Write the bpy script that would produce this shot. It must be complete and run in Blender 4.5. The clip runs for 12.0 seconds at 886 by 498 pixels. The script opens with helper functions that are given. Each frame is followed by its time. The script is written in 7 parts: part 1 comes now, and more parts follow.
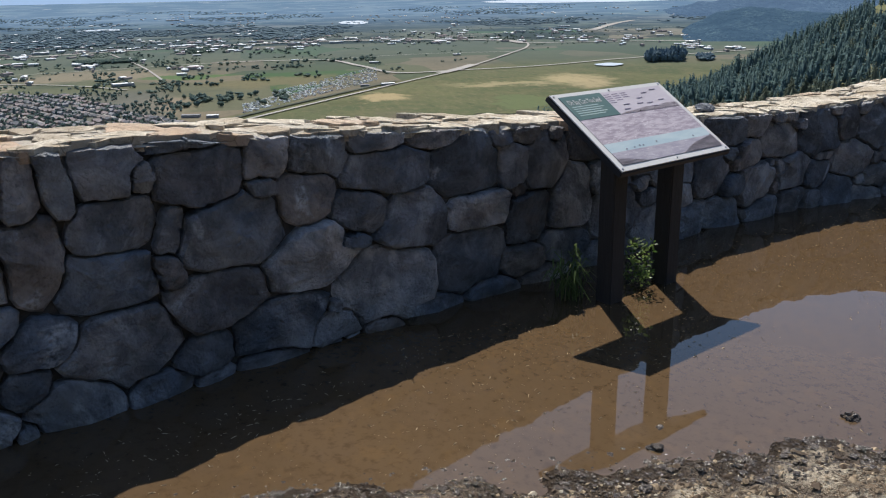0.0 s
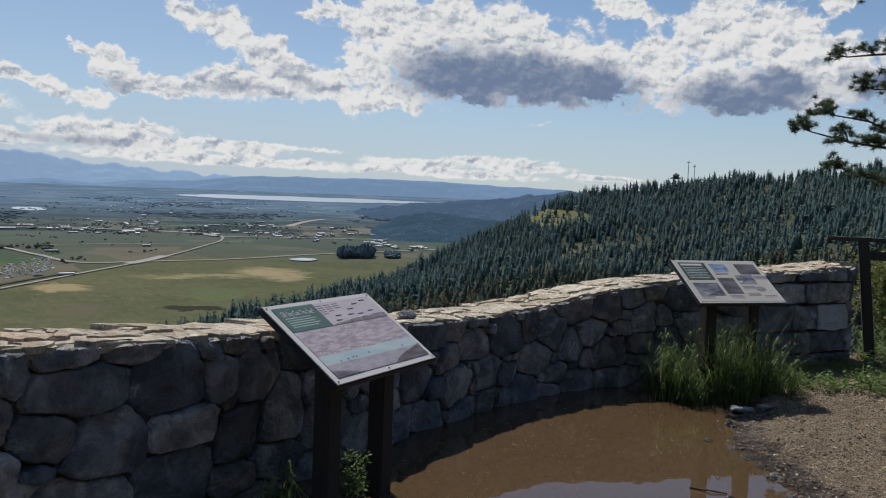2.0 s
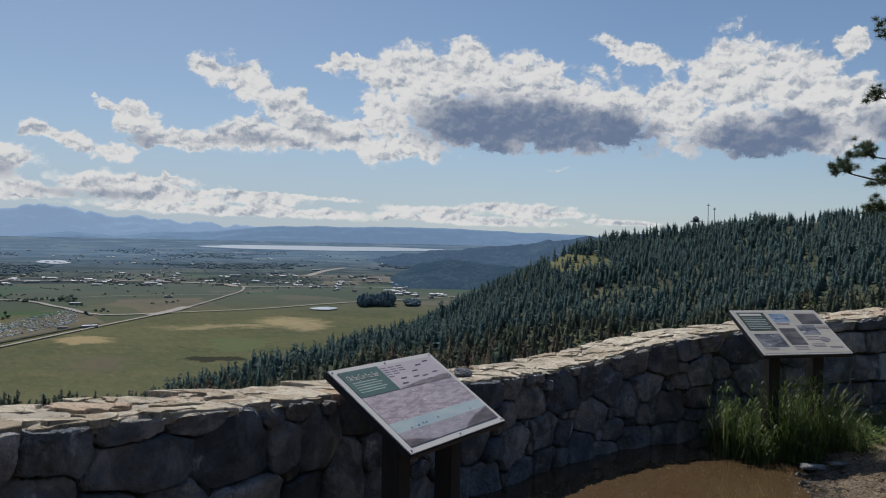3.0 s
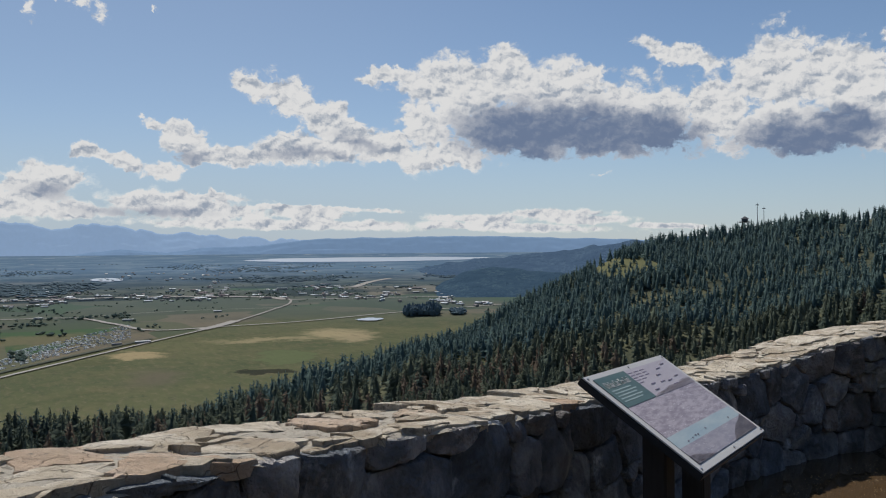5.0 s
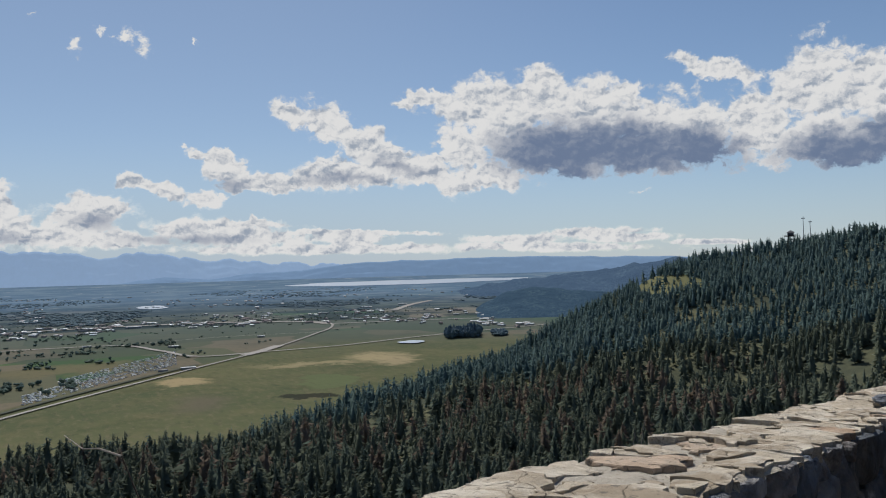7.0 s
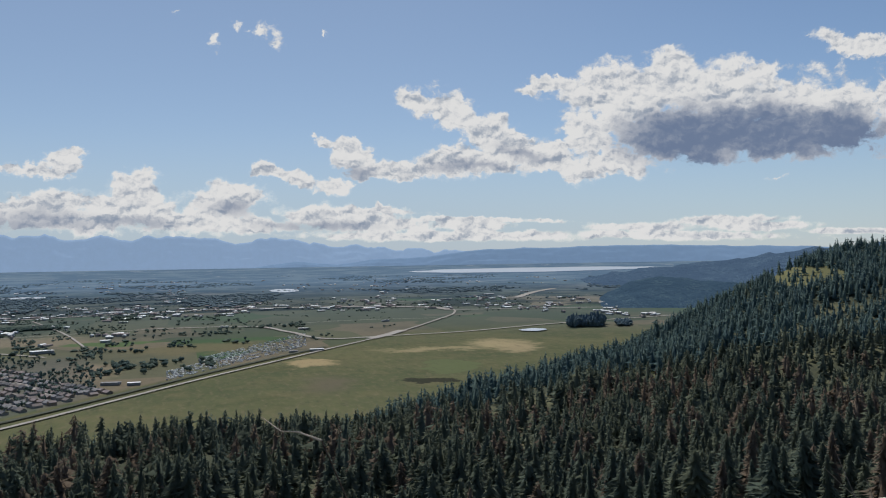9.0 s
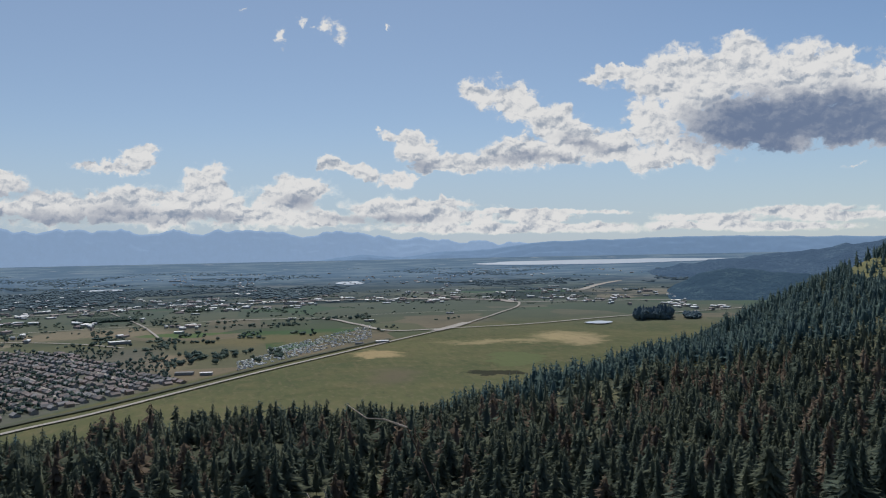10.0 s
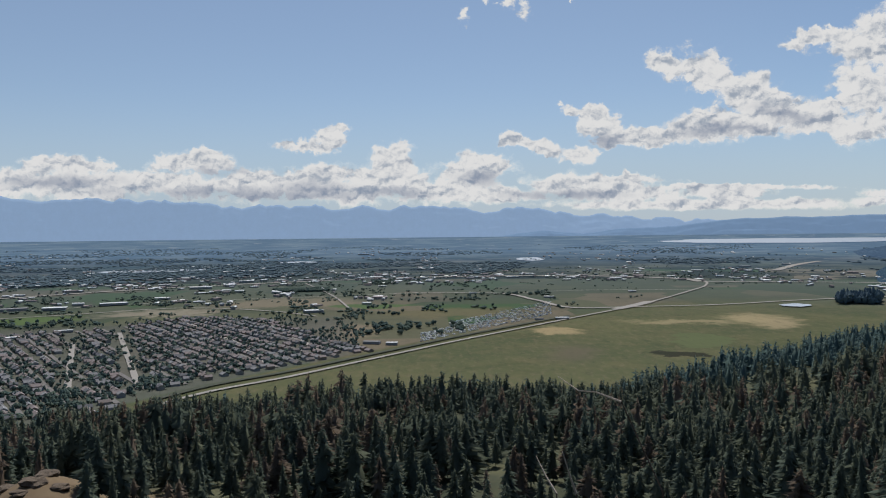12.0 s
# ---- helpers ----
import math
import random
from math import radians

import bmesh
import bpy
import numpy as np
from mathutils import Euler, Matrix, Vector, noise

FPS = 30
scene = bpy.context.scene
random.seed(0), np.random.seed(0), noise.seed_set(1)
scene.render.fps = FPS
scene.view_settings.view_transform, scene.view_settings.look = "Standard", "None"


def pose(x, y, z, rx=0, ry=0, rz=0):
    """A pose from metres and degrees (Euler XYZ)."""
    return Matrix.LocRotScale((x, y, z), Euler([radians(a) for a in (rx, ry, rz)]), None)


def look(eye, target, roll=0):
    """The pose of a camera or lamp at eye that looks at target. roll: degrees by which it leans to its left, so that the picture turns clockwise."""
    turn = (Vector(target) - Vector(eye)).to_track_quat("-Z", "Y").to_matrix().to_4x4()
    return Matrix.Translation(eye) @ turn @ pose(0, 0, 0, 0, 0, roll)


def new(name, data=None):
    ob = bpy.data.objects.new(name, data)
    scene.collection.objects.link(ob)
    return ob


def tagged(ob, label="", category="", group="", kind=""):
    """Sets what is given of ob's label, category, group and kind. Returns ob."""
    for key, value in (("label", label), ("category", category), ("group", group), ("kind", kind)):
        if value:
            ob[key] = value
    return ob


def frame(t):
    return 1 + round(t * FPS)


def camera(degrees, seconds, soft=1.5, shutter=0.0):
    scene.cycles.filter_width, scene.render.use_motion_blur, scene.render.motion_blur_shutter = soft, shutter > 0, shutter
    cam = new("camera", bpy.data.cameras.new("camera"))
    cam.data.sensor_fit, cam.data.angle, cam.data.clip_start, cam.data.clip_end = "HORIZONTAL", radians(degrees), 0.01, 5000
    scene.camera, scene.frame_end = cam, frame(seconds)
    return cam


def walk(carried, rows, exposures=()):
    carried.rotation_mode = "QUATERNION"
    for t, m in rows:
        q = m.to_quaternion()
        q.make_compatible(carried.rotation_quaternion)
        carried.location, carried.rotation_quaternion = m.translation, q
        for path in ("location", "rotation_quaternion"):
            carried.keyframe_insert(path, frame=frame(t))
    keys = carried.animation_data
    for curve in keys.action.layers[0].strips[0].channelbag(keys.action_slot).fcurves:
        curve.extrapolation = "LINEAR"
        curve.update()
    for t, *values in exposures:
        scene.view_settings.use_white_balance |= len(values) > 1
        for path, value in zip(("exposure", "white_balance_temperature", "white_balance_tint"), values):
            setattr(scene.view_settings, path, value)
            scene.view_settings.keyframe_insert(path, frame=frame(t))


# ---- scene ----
cam = camera(57.21, 12.0, soft=1.1)
PATH = [
    (0, pose(0.000, -0.000, 1.551, 72.55, 1.12, 48.67)),
    (0.5, pose(0.031, 0.019, 1.549, 72.25, -0.63, 37.94)),
    (1, pose(0.047, -0.010, 1.542, 73.51, -1.60, 29.85)),
    (1.5, pose(-0.021, -0.042, 1.578, 80.36, -2.15, 27.52)),
    (2, pose(-0.116, 0.004, 1.631, 86.25, -2.10, 27.83)),
    (2.5, pose(-0.244, 0.050, 1.678, 88.96, -1.72, 28.20)),
    (3, pose(-0.411, 0.040, 1.667, 89.53, -1.17, 29.18)),
    (5, pose(-1.412, 0.010, 1.574, 90.11, 0.42, 32.26)),
    (5.5, pose(-1.667, 0.012, 1.546, 90.34, 0.83, 32.49)),
    (6, pose(-1.903, 0.021, 1.556, 90.58, 1.11, 33.13)),
    (6.5, pose(-2.136, -0.042, 1.547, 91.32, 1.41, 34.28)),
    (8.5, pose(-2.817, -0.274, 1.584, 91.26, 1.24, 39.86)),
    (9, pose(-2.889, -0.343, 1.587, 90.97, 0.94, 43.65)),
    (9.5, pose(-2.904, -0.422, 1.584, 90.85, 1.04, 45.43)),
    (10, pose(-2.917, -0.513, 1.581, 90.51, 1.16, 48.16)),
    (10.5, pose(-2.920, -0.600, 1.580, 90.10, 1.20, 49.20)),
    (11, pose(-2.919, -0.680, 1.580, 89.79, 1.11, 50.74)),
    (11.5, pose(-2.922, -0.762, 1.584, 89.14, 0.43, 55.80)),
    (12, pose(-2.929, -0.849, 1.586, 89.01, 0.60, 60.84)),
]
walk(cam, PATH, ((0, 0.45), (0.4, 0.72), (1.0, 0.76), (1.5, 0.38), (2.0, -0.18), (2.5, -0.34), (3.0, -0.32), (12, -0.26)))

# ------------------------------------------------------------------ light
SUN_WAY = Vector((-0.54, 0.40, 1.0)).normalized()
sun = new("sun", bpy.data.lights.new("sun", "SUN"))
sun.data.energy, sun.data.angle, sun.data.color = 4.8, radians(0.5), (1.0, 0.95, 0.87)
sun.matrix_world = look(Vector((-20, 15, 40)), Vector((-20, 15, 40)) - SUN_WAY)
scene.view_settings.exposure = 0.0


class Nodes:
    """Short hand for building node trees."""

    def __init__(self, tree):
        self.tree = tree

    def add(self, kind, **values):
        node = self.tree.nodes.new(kind)
        for key, value in values.items():
            setattr(node, key, value)
        return node

    def put(self, value, socket):
        if isinstance(value, bpy.types.NodeSocket):
            self.tree.links.new(value, socket)
        else:
            socket.default_value = value

    def math(self, op, a, b=0.0, c=0.0, clamp=False):
        n = self.add("ShaderNodeMath", operation=op, use_clamp=clamp)
        for value, socket in zip((a, b, c), n.inputs):
            self.put(value, socket)
        return n.outputs[0]

    def vec(self, op, a, b=(0, 0, 0), c=(0, 0, 0)):
        n = self.add("ShaderNodeVectorMath", operation=op)
        self.put(a, n.inputs[0])
        if op == "SCALE":
            self.put(b, n.inputs["Scale"])
        else:
            self.put(b, n.inputs[1])
            self.put(c, n.inputs[2])
        return n.outputs["Value"] if op in ("LENGTH", "DOT_PRODUCT", "DISTANCE") else n.outputs[0]

    def noise(self, vector, scale, detail=4.0, rough=0.55, colour=False, distortion=0.0):
        n = self.add("ShaderNodeTexNoise")
        self.put(vector, n.inputs["Vector"])
        n.inputs["Scale"].default_value, n.inputs["Detail"].default_value = scale, detail
        n.inputs["Roughness"].default_value, n.inputs["Distortion"].default_value = rough, distortion
        return n.outputs["Color" if colour else "Fac"]

    def cells(self, vector, scale, feature="F1", out="Distance"):
        n = self.add("ShaderNodeTexVoronoi", feature=feature)
        self.put(vector, n.inputs["Vector"])
        n.inputs["Scale"].default_value = scale
        return n.outputs[out]

    def ramp(self, value, low, high, a=0.0, b=1.0):
        n = self.add("ShaderNodeMapRange", interpolation_type="SMOOTHSTEP")
        for v, socket in zip((value, low, high, a, b), n.inputs):
            self.put(v, socket)
        return n.outputs[0]

    def mix(self, fac, a, b, blend="MIX"):
        n = self.add("ShaderNodeMix", data_type="RGBA", blend_type=blend)
        self.put(fac, n.inputs[0])
        for value, socket in ((a, n.inputs[6]), (b, n.inputs[7])):
            self.put((*value, 1) if isinstance(value, tuple) and len(value) == 3 else value, socket)
        return n.outputs[2]


def make_sky():
    world = bpy.data.worlds.new("sky")
    scene.world = world
    world.use_nodes = True
    n = Nodes(world.node_tree)
    world.node_tree.nodes.clear()
    sky = n.add("ShaderNodeTexSky", sky_type="NISHITA", sun_disc=False)
    sky.sun_elevation = math.asin(SUN_WAY.z)
    sky.sun_rotation = math.atan2(SUN_WAY.x, SUN_WAY.y)
    sky.altitude, sky.air_density, sky.dust_density, sky.ozone_density = 1100, 1.0, 0.35, 2.5
    way = n.add("ShaderNodeTexCoord").outputs["Generated"]
    xyz = n.add("ShaderNodeSeparateXYZ")
    n.put(way, xyz.inputs[0])
    az = n.math("MULTIPLY", n.math("ARCTAN2", xyz.outputs[0], xyz.outputs[1]), 57.29578)
    el = n.math("MULTIPLY", n.math("ARCSINE", xyz.outputs[2]), 57.29578)
    plan = n.add("ShaderNodeCombineXYZ")
    n.put(az, plan.inputs[0]), n.put(el, plan.inputs[1])
    plan = plan.outputs[0]
    # ragged outlines: two sizes of turbulence push the cloud shapes about
    big = n.vec("SCALE", n.vec("SUBTRACT", n.noise(plan, 0.33, 3, 0.5, True), (0.5, 0.5, 0.5)), 1.5)
    small = n.vec("SCALE", n.vec("SUBTRACT", n.noise(plan, 1.0, 8, 0.62, True), (0.5, 0.5, 0.5)), 1.5)
    calm = n.add("ShaderNodeCombineXYZ")
    n.put(n.ramp(el, 2.0, 6.0, 0.6, 1.0), calm.inputs[0])
    n.put(n.math("MAXIMUM", n.ramp(el, 2.0, 5.5, 0.20, 1.0), n.ramp(az, -50.0, -60.0, 0.0, 0.7)), calm.inputs[1])
    p = n.vec("ADD", plan, n.vec("MULTIPLY", n.vec("ADD", big, small), calm.outputs[0]))
    flow = n.vec("ADD", plan, n.vec("SCALE", small, 0.7))
    flat = n.vec("MULTIPLY", flow, (0.85, 1.2, 1.0))

    def heap_relief(at):
        """Height of the cloud's billows: cauliflower heads of two sizes under fine fluff."""
        heads = n.math("MULTIPLY", n.math("SUBTRACT", 0.5, n.cells(at, 0.6)), 0.32)
        buds = n.math("MULTIPLY", n.math("SUBTRACT", 0.5, n.cells(at, 1.8)), 0.11)
        return n.math("ADD", heads, buds)

    fine = n.noise(flat, 0.8, 14, 0.66)
    heads, sunward = heap_relief(flat), (-0.14, 0.30, 0.0)
    fluff = n.math("ADD", heads, fine)
    slope = n.math("SUBTRACT", heads, heap_relief(n.vec("ADD", flat, sunward)))
    slope = n.math("ADD", slope, n.math("MULTIPLY", n.math("SUBTRACT", n.noise(flat, 0.75, 6, 0.6), n.noise(n.vec("ADD", flat, sunward), 0.75, 6, 0.6)), 1.1))

    def cover(*lumps):
        """Distance to the nearest of the lumps, 1 on their outline: (azimuth, elevation, half length, half height, tilt)."""
        least = None
        for a, e, w, h, tilt in lumps:
            m = n.add("ShaderNodeMapping", vector_type="TEXTURE")
            n.put(p, m.inputs[0])
            m.inputs[1].default_value, m.inputs[2].default_value, m.inputs[3].default_value = (a, e, 0), (0, 0, radians(tilt)), (w, h, 1000)
            d = n.vec("LENGTH", m.outputs[0])
            least = d if least is None else n.math("SMOOTH_MIN", least, d, 0.2)
        return least

    heap = cover((-31.8, 11.2, 3.8, 2.2, -2), (-27.6, 12.0, 2.9, 2.2, -3), (-23.9, 10.4, 3.7, 2.7, -23), (-18.2, 9.1, 4.2, 2.4, -12), (-27.1, 8.2, 5.0, 2.1, -3), (-20.5, 8.0, 5.9, 1.7, -4),
                 (-35.7, 12.1, 2.2, 0.5, -1), (-33.4, 8.9, 2.0, 2.0, -2), (-31.5, 6.8, 2.4, 0.9, -7), (-21.9, 12.0, 1.2, 0.9, -23))
    east = cover((-9.9, 11.1, 3.0, 2.6, -2), (-6.4, 10.7, 3.7, 2.3, -13), (-2.7, 9.1, 3.2, 2.1, -13), (-9.4, 7.8, 4.5, 1.7, -1), (-3.9, 7.5, 3.8, 1.6, -2), (-15.9, 13.0, 3.0, 0.65, -15),
                 (2.3, 8.5, 3.1, 2.7, -3), (-13.5, 9.2, 2.6, 2.4, -16), (-2.7, 12.9, 1.0, 0.8, -4), (8.1, 7.9, 3.9, 2.2, -4))
    band = cover((-45.4, 11.1, 1.5, 0.85, -14), (-42.7, 10.5, 2.0, 1.4, -25), (-39.8, 8.7, 3.0, 1.4, -33), (-36.5, 7.4, 3.4, 1.1, -21), (-32.7, 6.3, 2.6, 0.6, -6), (-41.4, 7.0, 4.4, 1.1, -1), (-46.1, 6.8, 2.5, 0.75, 0),
                 (-50.1, 7.6, 1.8, 1.15, -28), (-51.7, 8.5, 0.9, 0.5, -14), (-48.0, 6.4, 2.7, 0.6, 0), (-56.1, 6.4, 0.9, 0.6, 1), (-54.0, 5.9, 2.5, 0.55, -8), (-51.2, 5.4, 1.5, 0.65, 0))
    bank = cover((-85.6, 4.5, 2.7, 0.8, 1), (-88.5, 3.4, 2.9, 1.05, 1), (-83.9, 3.3, 3.1, 0.95, 1), (-77.6, 5.0, 2.6, 0.85, 1), (-79.4, 3.6, 3.6, 1.0, 0), (-74.2, 3.5, 3.4, 1.25, 0), (-69.8, 3.9, 2.9, 1.1, 0), (-64.1, 5.1, 1.6, 1.35, 0),
                 (-64.5, 3.8, 3.6, 1.35, 0), (-67.3, 3.1, 4.4, 0.95, 0), (-60.6, 3.1, 3.6, 1.05, -1), (-58.4, 4.6, 2.4, 1.35, -1), (-70.2, 6.2, 2.3, 0.5, 0), (-68.5, 6.9, 1.1, 0.85, 0), (-92.7, 3.6, 3.6, 1.1, 1), (-98.5, 3.6, 4.2, 1.15, 2))
    thin = cover((-52.8, 3.5, 2.5, 0.75, 0), (-49.2, 3.7, 3.6, 0.25, -2), (-48.4, 2.8, 4.2, 0.7, -1), (-41.5, 2.6, 3.2, 0.5, -1), (-41.5, 3.0, 6.5, 0.2, -2), (-29.6, 2.2, 3.5, 0.4, -2), (-24.5, 2.5, 3.8, 0.32, 0),
                 (-22.6, 2.1, 3.4, 0.35, -2), (-27.6, 1.6, 8.4, 0.35, -2), (-43.1, 1.9, 10.3, 0.4, -1), (-17.0, 1.6, 2.9, 0.2, -2), (-57.7, 2.8, 4.1, 0.65, 0))
    bits = cover((-59.3, 15.0, 0.5, 0.9, 5), (-57.7, 16.2, 0.7, 0.4, 5), (-56.3, 15.9, 0.9, 0.65, 5), (-55.0, 15.5, 0.65, 1.1, 16), (-51.7, 15.9, 0.25, 0.3, 3), (-61.5, 16.8, 0.5, 0.3, 7), (-52.7, 9.0, 0.4, 0.3, 1), (-21.0, 5.0, 1.0, 0.25, -3))
    every = n.math("MINIMUM", n.math("MINIMUM", n.math("MINIMUM", heap, east), band), n.math("SMOOTH_MIN", bank, thin, 0.15))
    grain = n.math("SUBTRACT", fluff, 0.58)
    body = n.math("ADD", n.math("SUBTRACT", 1.34, every), n.math("MULTIPLY", grain, 1.65))
    alpha = n.ramp(body, 0.0, 0.40)
    # torn wisps high up
    shred = n.math("ADD", n.math("SUBTRACT", 0.9, bits), n.math("MULTIPLY", n.math("SUBTRACT", n.noise(flat, 1.3, 10, 0.68), 0.5), 3.6))
    alpha = n.math("MAXIMUM", alpha, n.math("MULTIPLY", n.ramp(shred, 0.0, 0.8), n.ramp(bits, 1.5, 0.9)))
    # thick, low parts of the heaps are grey; the upper edges stay bright
    under = cover((-26.9, 8.2, 4.3, 1.8, -3), (-22.0, 8.2, 6.0, 1.75, -9), (-17.4, 7.7, 2.9, 1.5, -4), (-26.1, 6.7, 1.9, 0.9, -2), (-8.2, 7.0, 3.8, 1.2, -5), (-5.6, 8.0, 2.3, 1.0, -6), (2.0, 7.6, 4.0, 1.6, 0))
    dull = cover((-49.5, 6.5, 1.3, 0.5, 0), (-41.8, 6.7, 3.6, 0.45, -1), (-37.8, 7.6, 2.4, 0.45, -16), (-58.0, 4.1, 1.9, 0.65, 0), (-73.9, 2.9, 10.1, 0.55, 0), (-85.9, 3.5, 3.7, 0.4, 1), (-76.1, 4.5, 1.9, 0.4, 1),
                 (-69.7, 3.4, 2.7, 0.5, 0), (-52.3, 2.7, 4.6, 0.35, -1), (-64.2, 2.9, 3.2, 0.45, -1))
    grey = n.ramp(n.math("ADD", n.math("SUBTRACT", 1.0, under), n.math("MULTIPLY", grain, 0.9)), -0.60, 0.40)
    dim = n.ramp(n.math("ADD", n.math("SUBTRACT", 1.0, dull), n.math("MULTIPLY", grain, 1.0)), -0.5, 0.8)
    grey = n.math("MAXIMUM", grey, n.math("MULTIPLY", dim, 0.62))
    billow = n.ramp(n.math("ADD", slope, n.math("MULTIPLY", n.ramp(body, 0.15, 1.0), -0.08)), -0.30, 0.02)
    white = n.mix(billow, (0.43, 0.50, 0.61), (1.0, 1.0, 1.0))
    cloud = n.mix(n.math("MULTIPLY", grey, n.math("MULTIPLY_ADD", n.ramp(slope, -0.1, 0.4), -0.22, 1.0)), white, (0.205, 0.275, 0.425))
    glow = n.add("ShaderNodeBackground")
    n.put(sky.outputs[0], glow.inputs[0])
    glow.inputs[1].default_value = SKY
    puff = n.add("ShaderNodeBackground")
    n.put(cloud, puff.inputs[0])
    puff.inputs[1].default_value = 0.86
    both = n.add("ShaderNodeMixShader")
    # a pale veil of haze stands along the horizon
    veil = n.math("MULTIPLY_ADD", n.ramp(el, 10.0, 0.0), 0.58, n.ramp(az, -50.0, -12.0, 0.24, 0.02))
    pale = n.mix(alpha, (0.52, 0.63, 0.78), cloud)
    n.put(pale, puff.inputs[0])
    alpha = n.math("MAXIMUM", alpha, veil)
    n.put(alpha, both.inputs[0]), n.put(glow.outputs[0], both.inputs[1]), n.put(puff.outputs[0], both.inputs[2])
    n.put(both.outputs[0], n.add("ShaderNodeOutputWorld").inputs[0])


SKY = 0.1
make_sky()


# ------------------------------------------------------------------ materials
def material(name, build, rough=0.9, metal=0.0, spec=0.3):
    """A surface; build(n, place) returns colour and, if it has relief, (height, distance in metres), and a roughness socket."""
    m = bpy.data.materials.new(name)
    m.use_nodes = True
    n = Nodes(m.node_tree)
    shader = m.node_tree.nodes["Principled BSDF"]
    shader.inputs["Roughness"].default_value, shader.inputs["Metallic"].default_value = rough, metal
    shader.inputs["Specular IOR Level"].default_value = spec
    place = n.add("ShaderNodeTexCoord").outputs["Object"]
    colour, *rest = build(n, place)
    n.put((*colour, 1) if isinstance(colour, tuple) else colour, shader.inputs["Base Color"])
    if rest and rest[0]:
        bump = n.add("ShaderNodeBump")
        n.put(rest[0][0], bump.inputs["Height"])
        bump.inputs["Distance"].default_value = rest[0][1]
        bump.inputs["Strength"].default_value = 1.0
        n.put(bump.outputs[0], shader.inputs["Normal"])
    if len(rest) > 1:
        n.put(rest[1], shader.inputs["Roughness"])
    return m


def shade(n):
    """A random number for each object."""
    return n.add("ShaderNodeObjectInfo").outputs["Random"]


def face_stone(n, p):
    r = shade(n)
    shift = n.vec("ADD", p, n.vec("SCALE", (37.0, 11.0, 23.0), r))
    tone = n.add("ShaderNodeValToRGB")
    n.put(r, tone.inputs[0])
    e = tone.color_ramp.elements
    e[0].color, e[1].color = (0.16, 0.17, 0.185, 1), (0.37, 0.29, 0.23, 1)
    for at, c in ((0.2, (0.28, 0.29, 0.30, 1)), (0.36, (0.34, 0.27, 0.215, 1)), (0.5, (0.14, 0.155, 0.17, 1)), (0.64, (0.23, 0.25, 0.275, 1)), (0.78, (0.46, 0.42, 0.39, 1)), (0.9, (0.56, 0.54, 0.52, 1)), (0.94, (0.25, 0.26, 0.27, 1))):
        e.new(at).color = c
    c = n.mix(n.ramp(n.noise(shift, 9, 6, 0.6), 0.3, 0.75), tone.outputs[0], (0.34, 0.32, 0.30), "OVERLAY")
    big = n.ramp(n.noise(shift, 2.1, 3, 0.5, distortion=0.7), 0.42, 0.62)
    some = n.ramp(n.math("FRACT", n.math("MULTIPLY", r, 7.31)), 0.35, 0.6)
    c = n.mix(n.math("MULTIPLY", n.math("MULTIPLY", big, some), 0.7), c, (0.42, 0.375, 0.335))
    soot = n.ramp(n.noise(n.vec("ADD", shift, (9, 2, 4)), 2.8, 6, 0.65, distortion=0.8), 0.50, 0.62)
    c = n.mix(n.math("MULTIPLY", soot, 0.6), c, (0.13, 0.13, 0.13))
    pits = n.ramp(n.noise(shift, 33, 4, 0.7), 0.60, 0.70)
    c = n.mix(n.math("MULTIPLY", pits, 0.5), c, (0.10, 0.10, 0.10))
    lime = n.math("MULTIPLY", n.ramp(n.noise(shift, 3.2, 5, 0.6, distortion=1.0), 0.56, 0.72), n.ramp(n.noise(shift, 40, 3), 0.3, 0.6))
    c = n.mix(n.math("MULTIPLY", lime, 0.75), c, (0.58, 0.58, 0.58))
    blotch = n.add("ShaderNodeCombineColor")
    for k, (tint, spread) in enumerate(((0.62, 0.80), (0.68, 0.80), (0.76, 0.82))):
        n.put(n.math("MULTIPLY_ADD", n.ramp(n.noise(n.vec("ADD", shift, (3, 8, 1)), 4.5, 7, 0.68, distortion=0.6), 0.36, 0.66), spread, tint), blotch.inputs[k])
    c = n.mix(1.0, c, blotch.outputs[0], "MULTIPLY")
    rust = n.ramp(n.noise(n.vec("ADD", shift, (5, 5, 5)), 4, 4), 0.62, 0.8)
    c = n.mix(n.math("MULTIPLY", rust, 0.4), c, (0.27, 0.17, 0.11))
    chip = n.math("SNAP", n.noise(shift, 5, 3, 0.5, distortion=0.6), 0.09)
    h = n.math("ADD", n.math("ADD", n.noise(shift, 14, 8, 0.65), n.math("MULTIPLY", chip, 1.6)), n.math("MULTIPLY", n.noise(shift, 70, 4), 0.45))
    return c, (h, 0.055)


